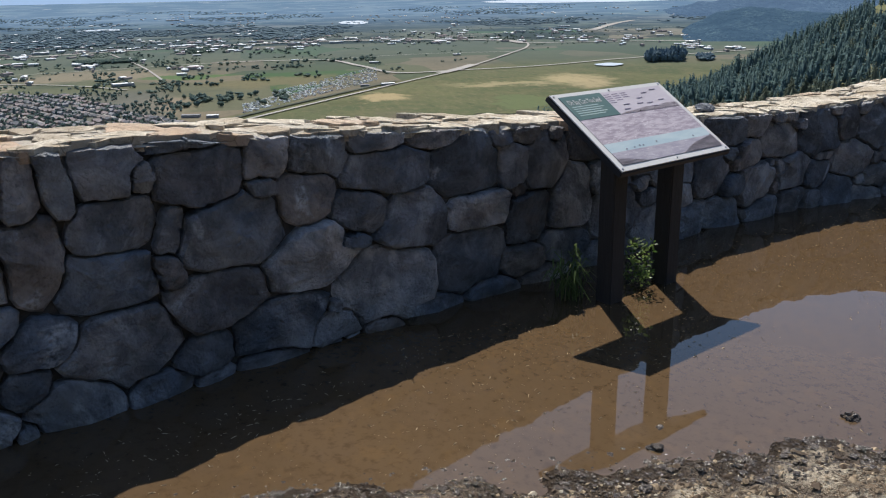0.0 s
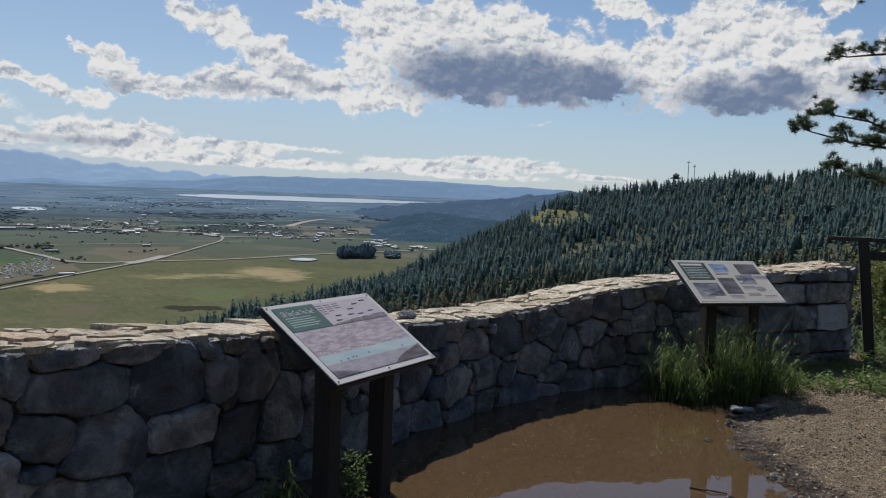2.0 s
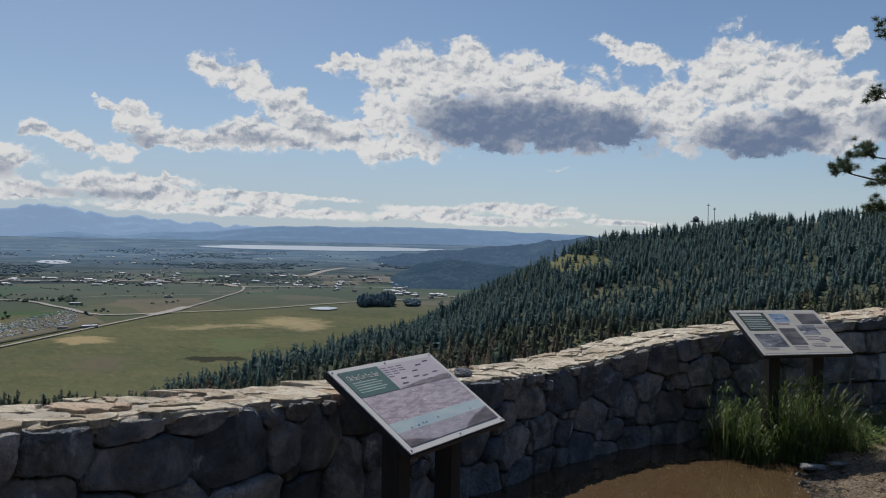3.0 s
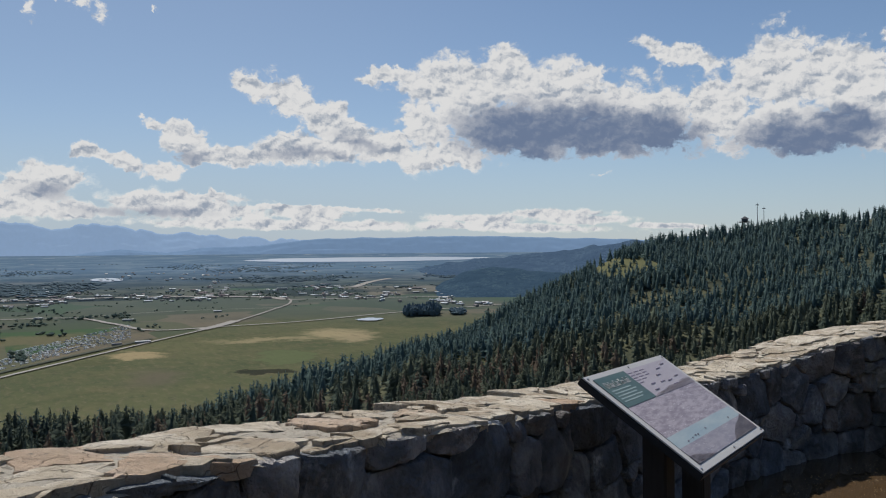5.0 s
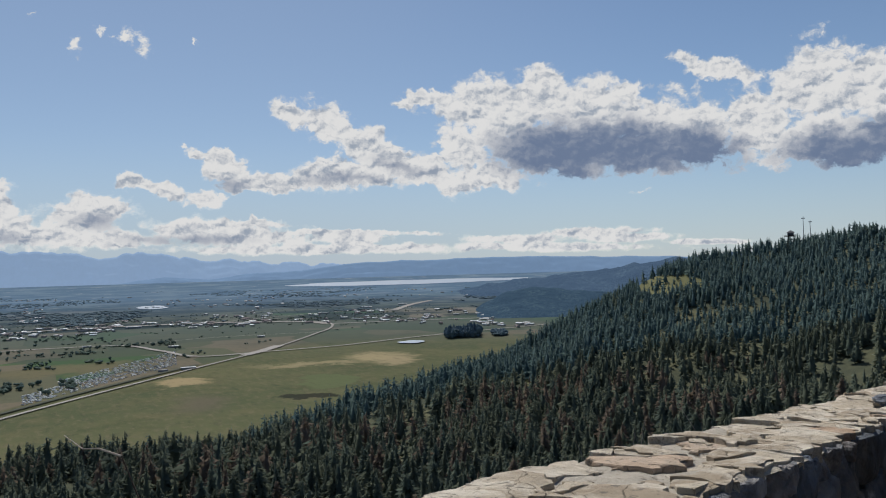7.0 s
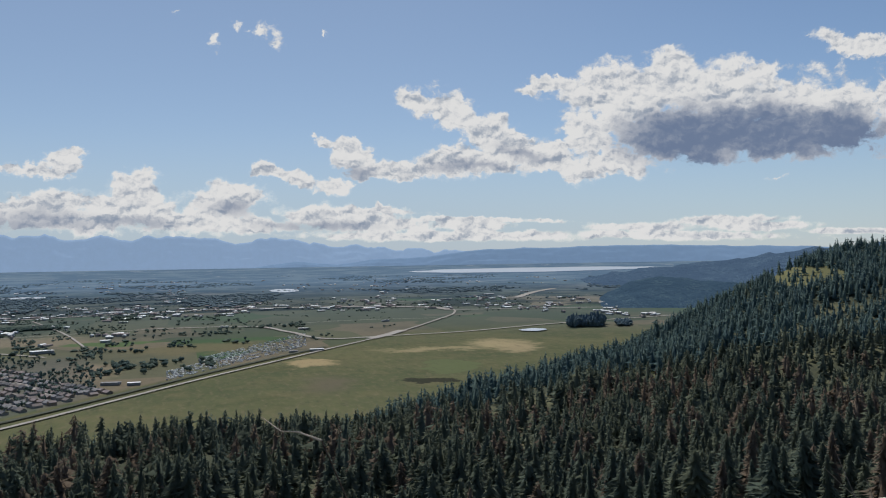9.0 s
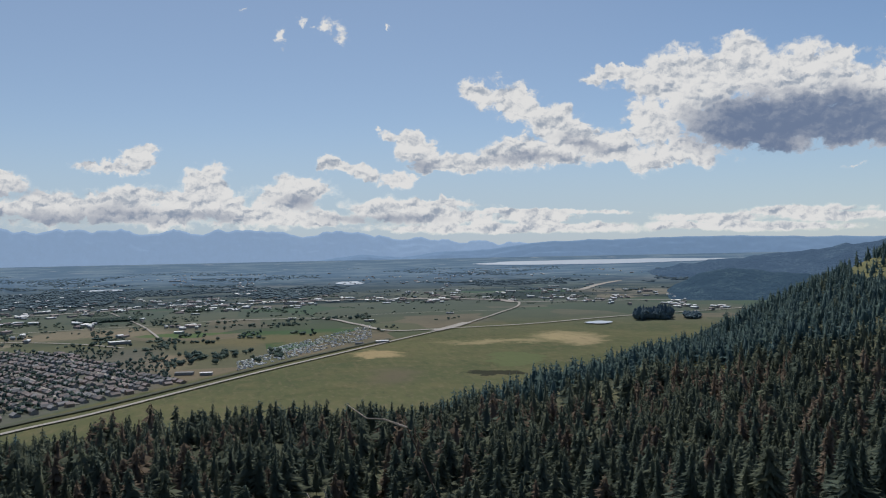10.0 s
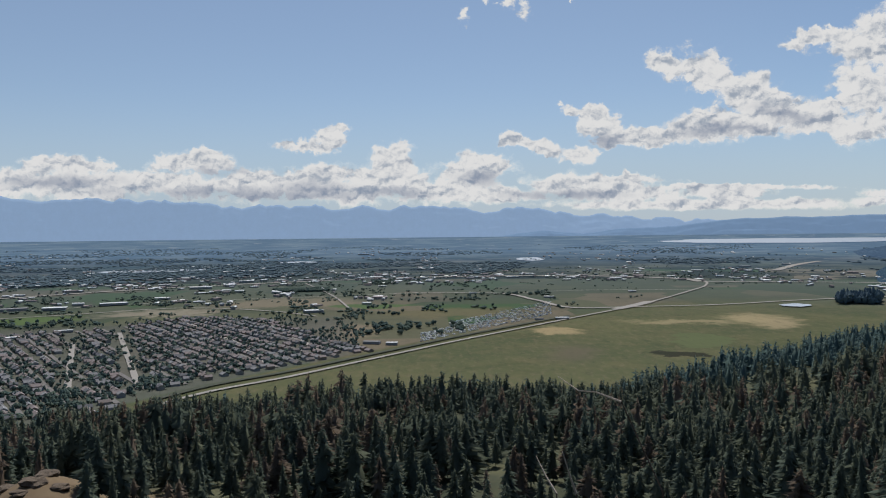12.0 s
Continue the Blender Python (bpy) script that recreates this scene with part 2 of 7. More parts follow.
def cap_stone(n, p):
    r = shade(n)
    shift = n.vec("ADD", p, n.vec("SCALE", (31.0, 17.0, 3.0), r))
    c = n.mix(r, (0.36, 0.29, 0.21), (0.54, 0.47, 0.365))
    c = n.mix(n.ramp(n.noise(shift, 6, 6, 0.65), 0.42, 0.66), c, (0.66, 0.60, 0.50))
    c = n.mix(n.math("MULTIPLY", n.ramp(n.math("FRACT", n.math("MULTIPLY", r, 9.7)), 0.82, 0.86), 0.5), c, (0.46, 0.29, 0.19))
    c = n.mix(n.math("MULTIPLY", n.ramp(n.noise(n.vec("ADD", shift, (4, 1, 7)), 3.6, 6, 0.7), 0.52, 0.66), 0.5), c, (0.30, 0.26, 0.20))
    lichen = n.math("MULTIPLY", n.ramp(n.noise(shift, 22, 5, 0.7), 0.56, 0.66), 0.75)
    c = n.mix(lichen, c, (0.15, 0.14, 0.12))
    crack = n.ramp(n.cells(n.vec("ADD", shift, n.vec("SCALE", n.noise(shift, 5, 3, 0.5, True), 0.25)), 5.0, "DISTANCE_TO_EDGE"), 0.0, 0.010)
    c = n.mix(n.math("MULTIPLY_ADD", crack, 0.5, 0.5), (0.13, 0.10, 0.07), c)
    flake = n.math("SNAP", n.noise(shift, 6, 5, 0.6, distortion=0.8), 0.07)
    h = n.math("ADD", n.math("ADD", n.noise(shift, 13, 9, 0.7), n.math("MULTIPLY", crack, 0.3)), n.math("MULTIPLY", flake, 2.0))
    return c, (h, 0.032)


def mortar(n, p):
    c = n.mix(n.noise(p, 8, 5), (0.04, 0.038, 0.036), (0.12, 0.112, 0.105))
    return c, (n.noise(p, 45, 5, 0.7), 0.012)


def cap_bed(n, p):
    c = n.mix(n.noise(p, 7, 6, 0.65), (0.32, 0.285, 0.235), (0.52, 0.475, 0.40))
    c = n.mix(n.math("MULTIPLY", n.ramp(n.noise(p, 26, 5, 0.7), 0.55, 0.66), 0.7), c, (0.12, 0.105, 0.085))
    return c, (n.noise(p, 30, 6, 0.7), 0.02)


def old_wood(n, p):
    q = n.vec("MULTIPLY", p, (14, 14, 1.2))
    c = n.mix(n.noise(q, 4, 6, 0.6), (0.028, 0.025, 0.024), (0.062, 0.056, 0.052))
    return c, (n.noise(q, 9, 5, 0.6), 0.004)


def mud(n, p):
    wet = n.add("ShaderNodeSeparateXYZ")
    n.put(p, wet.inputs[0])
    z = n.math("ADD", wet.outputs[2], n.math("MULTIPLY", n.math("SUBTRACT", n.noise(p, 3.0, 6, 0.65), 0.5), 0.07))
    dry = n.ramp(z, 0.016, 0.052)
    soil = n.mix(n.noise(p, 5, 6, 0.6), (0.25, 0.17, 0.108), (0.38, 0.285, 0.19))
    damp = n.mix(n.noise(p, 9, 6, 0.6), (0.065, 0.049, 0.037), (0.15, 0.115, 0.085))
    c = n.mix(dry, damp, soil)
    # pale dried crusts, broken into flakes
    jit = n.vec("ADD", p, n.vec("SCALE", n.vec("SUBTRACT", n.noise(p, 2.4, 6, 0.65, True), (0.5, 0.5, 0.5)), 0.8))
    broad = n.ramp(n.vec("LENGTH", n.vec("MULTIPLY_ADD", jit, (1.5, 1.05, 0), (1.42, -2.26, 0))), 1.05, 0.4)
    slab = n.ramp(n.vec("LENGTH", n.vec("MULTIPLY_ADD", jit, (3.0, 6.0, 0), (0.36, -22.3, 0))), 1.1, 0.75)
    crust = n.noise(p, 5.5, 8, 0.7, distortion=0.5)
    pale = n.math("ADD", n.math("MULTIPLY", n.ramp(n.math("MULTIPLY_ADD", broad, 0.15, crust), 0.57, 0.64), 0.8), slab, clamp=True)
    pale = n.math("MULTIPLY", pale, n.math("MULTIPLY", n.math("MULTIPLY_ADD", broad, 0.85, 0.15), n.ramp(z, 0.025, 0.045)))
    pale = n.math("MAXIMUM", pale, n.math("MULTIPLY", slab, n.ramp(crust, 0.40, 0.47)))
    c = n.mix(n.math("MULTIPLY", pale, 0.7), c, n.mix(n.noise(p, 30, 5, 0.7), (0.50, 0.43, 0.325), (0.66, 0.60, 0.48)))
    c = n.mix(n.math("MULTIPLY", n.ramp(n.noise(p, 48, 5, 0.75), 0.50, 0.62), n.math("MULTIPLY_ADD", pale, -0.35, 0.8)), c, (0.085, 0.062, 0.045))
    g = n.add("ShaderNodeSeparateColor")
    n.put(n.cells(n.vec("MULTIPLY", jit, (1, 1, 0.4)), 85, out="Color"), g.inputs[0])
    c = n.mix(n.math("MULTIPLY", n.ramp(g.outputs[0], 0.66, 0.8), n.math("MULTIPLY_ADD", pale, -0.5, 0.6)), c, (0.05, 0.036, 0.027))
    c = n.mix(n.math("MULTIPLY", n.math("MULTIPLY", n.ramp(g.outputs[1], 0.66, 0.85), dry), 0.6), c, (0.56, 0.49, 0.38))
    lumps = n.math("SUBTRACT", n.cells(p, 75), n.math("MULTIPLY", n.cells(p, 33), 1.2))
    h = n.math("ADD", n.math("ADD", n.noise(p, 16, 8, 0.75), n.math("MULTIPLY", n.noise(p, 90, 4, 0.7), 0.6)), n.math("MULTIPLY", lumps, -0.4))
    h = n.math("MULTIPLY", h, n.math("MULTIPLY_ADD", pale, -0.6, 1.0))
    return c, (h, 0.07), n.ramp(z, 0.012, 0.046, 0.22, 0.95)


def puddle(n, p):
    c = n.mix(n.noise(p, 1.1, 5, 0.6), (0.072, 0.046, 0.025), (0.100, 0.066, 0.036))
    c = n.mix(n.math("MULTIPLY", n.ramp(n.noise(p, 24, 6, 0.75), 0.48, 0.66), 0.5), c, (0.036, 0.021, 0.010))
    c = n.mix(n.math("MULTIPLY", n.ramp(n.noise(p, 7, 6, 0.7), 0.52, 0.66), 0.4), c, (0.115, 0.070, 0.032))
    return c, (n.noise(p, 3.5, 2), 0.0006)


def plain(a, b, scale=6.0, relief=0.0):
    def build(n, p):
        c = n.mix(n.noise(p, scale, 5, 0.6), a, b)
        return (c, (n.noise(p, scale * 3, 4), relief)) if relief else (c,)
    return build


def toned(a, b, c3):
    """Leaf colours: one tone for each tree, kept with its mesh, and a fine mottling."""
    def build(n, p):
        t = n.add("ShaderNodeAttribute", attribute_name="tone").outputs["Fac"]
        c = n.mix(n.ramp(t, 0.0, 0.7), a, b)
        c = n.mix(n.ramp(t, 0.86, 0.93), c, c3)
        return (n.mix(n.math("MULTIPLY", n.noise(p, 1.7, 3), 0.3), c, (0.016, 0.028, 0.02)),)
    return build


def lit_through(mat, share):
    """Leaves let some of the light through."""
    n = Nodes(mat.node_tree)
    s = mat.node_tree.nodes["Principled BSDF"]
    thin = n.add("ShaderNodeBsdfTranslucent")
    n.put(s.inputs["Base Color"].links[0].from_socket, thin.inputs[0])
    both = n.add("ShaderNodeMixShader")
    n.put(share, both.inputs[0]), n.put(s.outputs[0], both.inputs[1]), n.put(thin.outputs[0], both.inputs[2])
    n.put(both.outputs[0], mat.node_tree.nodes["Material Output"].inputs[0])


STONE = material("face_stone", face_stone, 0.85)
PALE_STONE = material("pale_stone", plain((0.34, 0.36, 0.38), (0.52, 0.53, 0.54), 14, 0.02), 0.9)
CAP = material("cap_stone", cap_stone, 0.9, spec=0.2)
MORTAR = material("mortar", mortar, 0.95)
CAP_BED = material("cap_mortar", cap_bed, 0.95, spec=0.15)
WOOD = material("weathered_wood", old_wood, 0.85)
MUD = material("mud", mud)
WATER = material("muddy_water", puddle, 0.02, spec=0.62)
CONIFER = material("conifer_needles", toned((0.136, 0.172, 0.140), (0.180, 0.204, 0.148), (0.240, 0.192, 0.150)), 0.95, spec=0.04)
# far hill's needles: the haze before them is tinted into their bluish green
HAZED_FIR = material("hazed_fir", toned((0.094, 0.160, 0.172), (0.130, 0.196, 0.184), (0.17, 0.205, 0.15)), 0.85, spec=0.15)
lit_through(HAZED_FIR, 0.42)
lit_through(CONIFER, 0.42)
BARK = material("bark", plain((0.05, 0.035, 0.025), (0.12, 0.085, 0.06), 10, 0.01))
GRASS = material("grass", toned((0.055, 0.11, 0.025), (0.19, 0.26, 0.08), (0.44, 0.39, 0.23)), 0.45)
lit_through(GRASS, 0.45)
STRAW = material("straw", plain((0.30, 0.20, 0.10), (0.68, 0.56, 0.38), 9), 0.5)
PAPER_BACK = material("panel_backing", plain((0.02, 0.02, 0.022), (0.035, 0.035, 0.037), 10), 0.5)


# ------------------------------------------------------------------ building helpers
def mesh_of(name, verts, faces, mats, smooth=False, tone=None):
    """A mesh from arrays: verts n x 3, faces m x 3 or m x 4."""
    verts, faces = np.asarray(verts, "f4"), np.asarray(faces, "i4")
    me = bpy.data.meshes.new(name)
    k = faces.shape[1]
    me.vertices.add(len(verts)), me.loops.add(faces.size), me.polygons.add(len(faces))
    me.vertices.foreach_set("co", verts.ravel())
    me.loops.foreach_set("vertex_index", faces.ravel())
    me.polygons.foreach_set("loop_start", np.arange(0, faces.size, k, dtype="i4"))
    me.polygons.foreach_set("use_smooth", np.full(len(faces), smooth))
    if tone is not None:
        me.attributes.new("tone", "FLOAT", "POINT").data.foreach_set("value", np.asarray(tone, "f4"))
    for m in mats if isinstance(mats, (list, tuple)) else [mats]:
        me.materials.append(m)
    me.update(calc_edges=True)
    me.validate()
    return me


def part(name, bm, mat, parent=None, label=""):
    me = bpy.data.meshes.new(name)
    bm.to_mesh(me)
    bm.free()
    me.materials.append(mat)
    ob = new(name, me)
    ob.parent = parent
    return tagged(ob, label)


def box(sx, sy, sz, at=(0, 0, 0), bevel=0.0, turn=None):
    bm = bmesh.new()
    bmesh.ops.create_cube(bm, size=1)
    bmesh.ops.scale(bm, vec=(sx, sy, sz), verts=bm.verts)
    if bevel:
        bmesh.ops.bevel(bm, geom=bm.edges, offset=bevel, segments=2, affect="EDGES")
    if turn:
        bmesh.ops.transform(bm, matrix=turn, verts=bm.verts)
    bmesh.ops.translate(bm, vec=at, verts=bm.verts)
    return bm


def catmull(points, u):
    """A smooth curve through points (rows: parameter, values...) at the parameters u."""
    a = np.array(points, float)
    t = a[:, 0]
    m = np.gradient(a[:, 1:], t, axis=0)
    u = np.clip(np.asarray(u, float), t[0], t[-1])
    i = np.clip(np.searchsorted(t, u) - 1, 0, len(t) - 2)
    h = (t[i + 1] - t[i])
    s = ((u - t[i]) / h)[..., None]
    h = h[..., None]
    p0, p1, m0, m1 = a[i, 1:], a[i + 1, 1:], m[i], m[i + 1]
    return (2 * s**3 - 3 * s**2 + 1) * p0 + (s**3 - 2 * s**2 + s) * h * m0 + (3 * s**2 - 2 * s**3) * p1 + (s**3 - s**2) * h * m1


# the stone wall's front: run along y, then x and the height of its top
WALL = ((-5.0, -3.12, 1.10), (-2.0, -3.10, 1.10), (0.5, -3.06, 1.08), (1.2, -3.03, 1.06), (2.1, -2.99, 0.985), (2.8, -2.95, 0.93), (3.9, -2.87, 0.84), (5.1, -2.75, 0.76),
        (5.8, -2.62, 0.745), (6.35, -2.45, 0.77), (6.8, -2.22, 0.84), (7.15, -1.96, 0.91), (7.7, -1.55, 0.95), (8.3, -1.07, 1.0), (8.9, -0.6, 1.04), (9.4, -0.22, 1.08))
WALL_Y0, WALL_Y1, WALL_DEEP = -5.0, 9.4, 0.46
_u = np.linspace(WALL_Y0, WALL_Y1, 600)
_w = catmull(WALL, _u)
_line = np.stack([_w[:, 0], _u], 1)
_run = np.concatenate([[0], np.cumsum(np.hypot(*np.diff(_line, axis=0).T))])
WALL_LONG = float(_run[-1])


def wall_at(s):
    """Place, outward (towards the path) normal and top height of the wall's front at s metres along it."""
    s = np.asarray(s, float)
    x, y, h = np.interp(s, _run, _line[:, 0]), np.interp(s, _run, _line[:, 1]), np.interp(s, _run, _w[:, 1])
    e, s = 0.05, np.clip(s, 0.05, WALL_LONG - 0.05)
    tx = np.interp(s + e, _run, _line[:, 0]) - np.interp(s - e, _run, _line[:, 0])
    ty = np.interp(s + e, _run, _line[:, 1]) - np.interp(s - e, _run, _line[:, 1])
    k = np.hypot(tx, ty)
    return x, y, ty / k, -tx / k, h


def run_at_y(y):
    return float(np.interp(y, _line[:, 1], _run))


def beyond(x, y):
    """How far a point lies beyond the wall's front (positive on the valley side)."""
    fx = np.interp(y, _line[:, 1], _line[:, 0])
    lean = np.interp(y, [-5, 5, 6.3, 7.2, 9.4], [1, 1, 0.9, 0.75, 0.75])
    return (fx - x) * lean


# ------------------------------------------------------------------ the far land
EYE = 1.57
DROP = 250.0


def draw_in(x, y, z):
    """Brings what is very far nearer along the line of sight from the terrace, so that it looks the same from there."""
    r = np.hypot(x, y)
    u = np.maximum(r - 1500, 0)
    k = np.where(r > 1500, (1500 + 3200 * u / (u + 3200)) / np.maximum(r, 1), 1.0)
    return x * k, y * k, EYE + (z - EYE) * k


def plain_at(az, el):
    """Where the line of sight at that azimuth and elevation meets the valley floor."""
    r = (DROP + EYE) / math.tan(radians(-el))
    return r * math.sin(radians(az)), r * math.cos(radians(az))


# crest of the wooded hill: azimuth, distance, elevation of its tree tops, elevation of the ground half way there
CREST = ((-180, 500, 1.5, -1), (-125, 540, -9.5, -15), (-105, 530, -11.0, -16.2), (-90, 520, -10.75, -16.3), (-78, 510, -10.2, -16.2), (-72, 520, -10.45, -16.2), (-64, 530, -9.8, -16.0),
         (-55, 550, -9.9, -15.6), (-49, 580, -9.5, -14.8), (-43, 640, -8.3, -13.6), (-38, 700, -6.9, -12.4), (-31, 770, -5.1, -11.2), (-27.4, 820, -3.6, -10.2),
         (-23.5, 860, -1.1, -9.2), (-20.2, 900, 0.45, -8.5), (-12, 950, 1.72, -7.4), (-5, 900, 2.85, -6.6), (0, 860, 3.25, -6.0), (8, 800, 3.7, -4.5), (20, 700, 3.9, -2.0), (60, 600, 3, 0), (180, 500, 1.5, -1))


def tree_tall(az):
    """Usual height of the trees: taller on the slope below the wall than on the far hill."""
    return np.interp(az, [-45, -25], [20.0, 13.0])


_c = np.array(CREST, float)


def value_noise(x, y, seed=0):
    """Smooth noise from -1 to 1 with features one unit wide."""
    x, y = np.asarray(x, float), np.asarray(y, float)
    xi, yi = np.floor(x).astype("i8"), np.floor(y).astype("i8")

    def grain(a, b):
        k = (a * 374761393 + b * 668265263 + seed * 974634721) & 0x7FFFFFFF
        k = ((k ^ (k >> 13)) * 1274126177) & 0x7FFFFFFF
        return ((k ^ (k >> 16)) & 0xFFFF) / 32767.5 - 1

    fx, fy = x - xi, y - yi
    fx, fy = fx * fx * (3 - 2 * fx), fy * fy * (3 - 2 * fy)
    return (grain(xi, yi) * (1 - fx) + grain(xi + 1, yi) * fx) * (1 - fy) + (grain(xi, yi + 1) * (1 - fx) + grain(xi + 1, yi + 1) * fx) * fy


def fractal(x, y, octaves=4, seed=0):
    return sum(value_noise(x * 2**i, y * 2**i, seed + i) * 0.5**i for i in range(octaves))


def land(x, y):
    """Height of the natural ground and of an added rise behind the terrace, true distances."""
    x, y = np.asarray(x, float), np.asarray(y, float)
    r, az = np.hypot(x, y), np.degrees(np.arctan2(x, y))
    rc = np.interp(az, _c[:, 0], _c[:, 1])
    top = np.interp(az, _c[:, 0], _c[:, 2])
    half = np.interp(az, _c[:, 0], _c[:, 3])
    tall = tree_tall(az)
    zc = EYE + rc * np.tan(np.radians(top)) - tall * 0.92
    zh = EYE + 0.5 * rc * np.tan(np.radians(half)) - tall * 0.6
    flat = np.clip(1 - np.abs(az - 100) / 90, 0, 1) * 0 + np.clip((az - 5) / 25, 0, 1) + np.clip((-120 - az) / 30, 0, 1)
    z60, z5 = -24 + 22 * np.clip(flat, 0, 1), -1.3
    z = np.where(r < 60, z5 + (z60 - z5) * np.clip((r - 6) / 54, 0, 1),
                 np.where(r < rc * 0.5, z60 + (zh - z60) * np.sin(np.clip((r - 60) / (rc * 0.5 - 60), 0, 1) * np.pi / 2),
                          np.where(r < rc, zh + (zc - zh) * ((r - rc * 0.5) / (rc * 0.5)),
                                   zc - (r - rc) * 0.30 - 0.0004 * np.clip(r - rc, 0, 300)**2)))
    z = z + fractal(x / 90, y / 90, 3, 5) * np.clip((r - 40) / 200, 0, 1) * 4.0 * (r < rc + 60)
    # added rise behind the terrace, out of view, to dim skylight on the wall
    back = np.clip((az - 25) / 18, 0, 1) + np.clip((-125 - az) / 18, 0, 1)
    z = z * (1 - back) + back * (-1.3 + np.clip((r - 40) * 0.22, 0, 30))
    z = z + 21 * np.exp(-((az + 87.5) / 5.5) ** 2 - ((r - 255) / 42) ** 2)
    return np.maximum(z, -DROP)


def make_land():
    az = np.concatenate([np.arange(-180, -100, 4), np.arange(-100, 20, 0.6), np.arange(20, 181, 4)])
    r = np.concatenate([[0.5, 3.0, 6.0, 9.0, 13, 20, 35], np.geomspace(60, 1200, 90), np.geomspace(1220, 90000, 250)])
    a, rr = np.meshgrid(np.radians(az), r, indexing="ij")
    x, y = rr * np.sin(a), rr * np.cos(a)
    z = land(x, y)
    # the first rings hug the wall's outer foot and pass under the terrace
    px, py, pz = draw_in(x, y, z)
    n, m = a.shape
    idx = np.arange(n * m).reshape(n, m)
    cut = int(np.searchsorted(r, 4600))
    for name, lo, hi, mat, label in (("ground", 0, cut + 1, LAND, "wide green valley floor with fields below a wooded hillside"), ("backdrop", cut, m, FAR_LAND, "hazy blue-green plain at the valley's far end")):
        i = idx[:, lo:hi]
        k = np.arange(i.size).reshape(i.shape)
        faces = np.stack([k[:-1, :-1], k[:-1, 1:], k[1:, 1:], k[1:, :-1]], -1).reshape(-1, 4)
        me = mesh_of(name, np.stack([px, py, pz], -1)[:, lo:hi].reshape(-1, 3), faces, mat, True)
        plan = me.attributes.new("plan", "FLOAT_VECTOR", "POINT")
        plan.data.foreach_set("vector", (np.stack([x, y, z], -1)[:, lo:hi].reshape(-1, 3) / 1000).astype("f4").ravel())
        tagged(new(name, me), label, "ground", kind="structure")


def land_colour(n, p):
    q = n.add("ShaderNodeAttribute", attribute_name="plan").outputs["Vector"]
    xyz = n.add("ShaderNodeSeparateXYZ")
    n.put(q, xyz.inputs[0])
    flat = n.vec("MULTIPLY", q, (1, 1, 0))
    reach = n.vec("LENGTH", flat)
    az = n.math("MULTIPLY", n.math("ARCTAN2", xyz.outputs[0], xyz.outputs[1]), 57.29578)
    el = n.math("MULTIPLY", n.math("ARCTANGENT", n.math("DIVIDE", -0.2516, reach)), 57.29578)
    sight = n.add("ShaderNodeCombineXYZ")
    n.put(az, sight.inputs[0]), n.put(el, sight.inputs[1])
    wob = n.vec("SCALE", n.vec("SUBTRACT", n.noise(flat, 9, 5, 0.6, True), (0.5, 0.5, 0.5)), 0.9)
    fray = n.vec("SCALE", n.vec("SUBTRACT", n.noise(flat, 34, 6, 0.7, True), (0.5, 0.5, 0.5)), 1.3)
    sight = n.vec("ADD", sight.outputs[0], n.vec("ADD", n.vec("MULTIPLY", wob, (4.0, 0.8, 0)), n.vec("MULTIPLY", fray, (1.2, 0.35, 0))))

    def spot(a, e, w, h, sharp=0.35):
        return n.ramp(n.vec("LENGTH", n.vec("MULTIPLY_ADD", sight, (1 / w, 1 / h, 0), (-a / w, -e / h, 0))), 1.0 + sharp, 1.0 - sharp)

    # fields: a patchwork of greens and straw on the valley floor
    turned = n.add("ShaderNodeVectorRotate", rotation_type="Z_AXIS")
    n.put(flat, turned.inputs["Vector"])
    turned.inputs["Angle"].default_value = 0.5
    brick = n.add("ShaderNodeTexVoronoi", distance="CHEBYCHEV")
    n.put(n.vec("MULTIPLY", turned.outputs[0], (1.0, 1.7, 0)), brick.inputs["Vector"])
    brick.inputs["Scale"].default_value = 1.5
    t = n.add("ShaderNodeSeparateColor")
    n.put(brick.outputs["Color"], t.inputs[0])
    c = n.mix(t.outputs[0], (0.052, 0.072, 0.042), (0.095, 0.10, 0.060))
    c = n.mix(n.ramp(t.outputs[1], 0.66, 0.74), c, (0.135, 0.115, 0.08))
    c = n.mix(n.ramp(t.outputs[2], 0.70, 0.76), c, (0.045, 0.085, 0.035))
    c = n.mix(n.math("MULTIPLY", n.ramp(n.noise(flat, 3.0, 6, 0.6), 0.45, 0.65), 0.55), c, (0.050, 0.062, 0.045))
    green = n.mix(n.ramp(n.noise(flat, 2.4, 6, 0.62), 0.35, 0.65), (0.062, 0.076, 0.036), (0.097, 0.101, 0.048))
    green = n.mix(n.math("MULTIPLY", n.ramp(n.noise(flat, 11, 6, 0.65), 0.45, 0.7), 0.6), green, (0.12, 0.105, 0.055))
    green = n.mix(n.math("MULTIPLY", n.ramp(n.noise(flat, 5, 5, 0.6), 0.55, 0.7), 0.5), green, (0.05, 0.062, 0.024))
    streak = n.vec("MULTIPLY", turned.outputs[0], (0.6, 1.6, 0))
    green = n.mix(n.math("MULTIPLY", n.ramp(n.noise(streak, 42, 7, 0.7), 0.48, 0.68), 0.55), green, (0.145, 0.12, 0.075))
    green = n.mix(n.math("MULTIPLY", n.ramp(n.noise(n.vec("ADD", streak, (3, 7, 0)), 26, 7, 0.7), 0.52, 0.7), 0.6), green, (0.042, 0.054, 0.028))
    below = n.ramp(n.math("SUBTRACT", n.math("MULTIPLY_ADD", az, 0.165, 2.85), el), -0.12, 0.12)
    c = n.mix(n.math("MULTIPLY", below, n.ramp(el, -4.2, -5.0)), c, green)
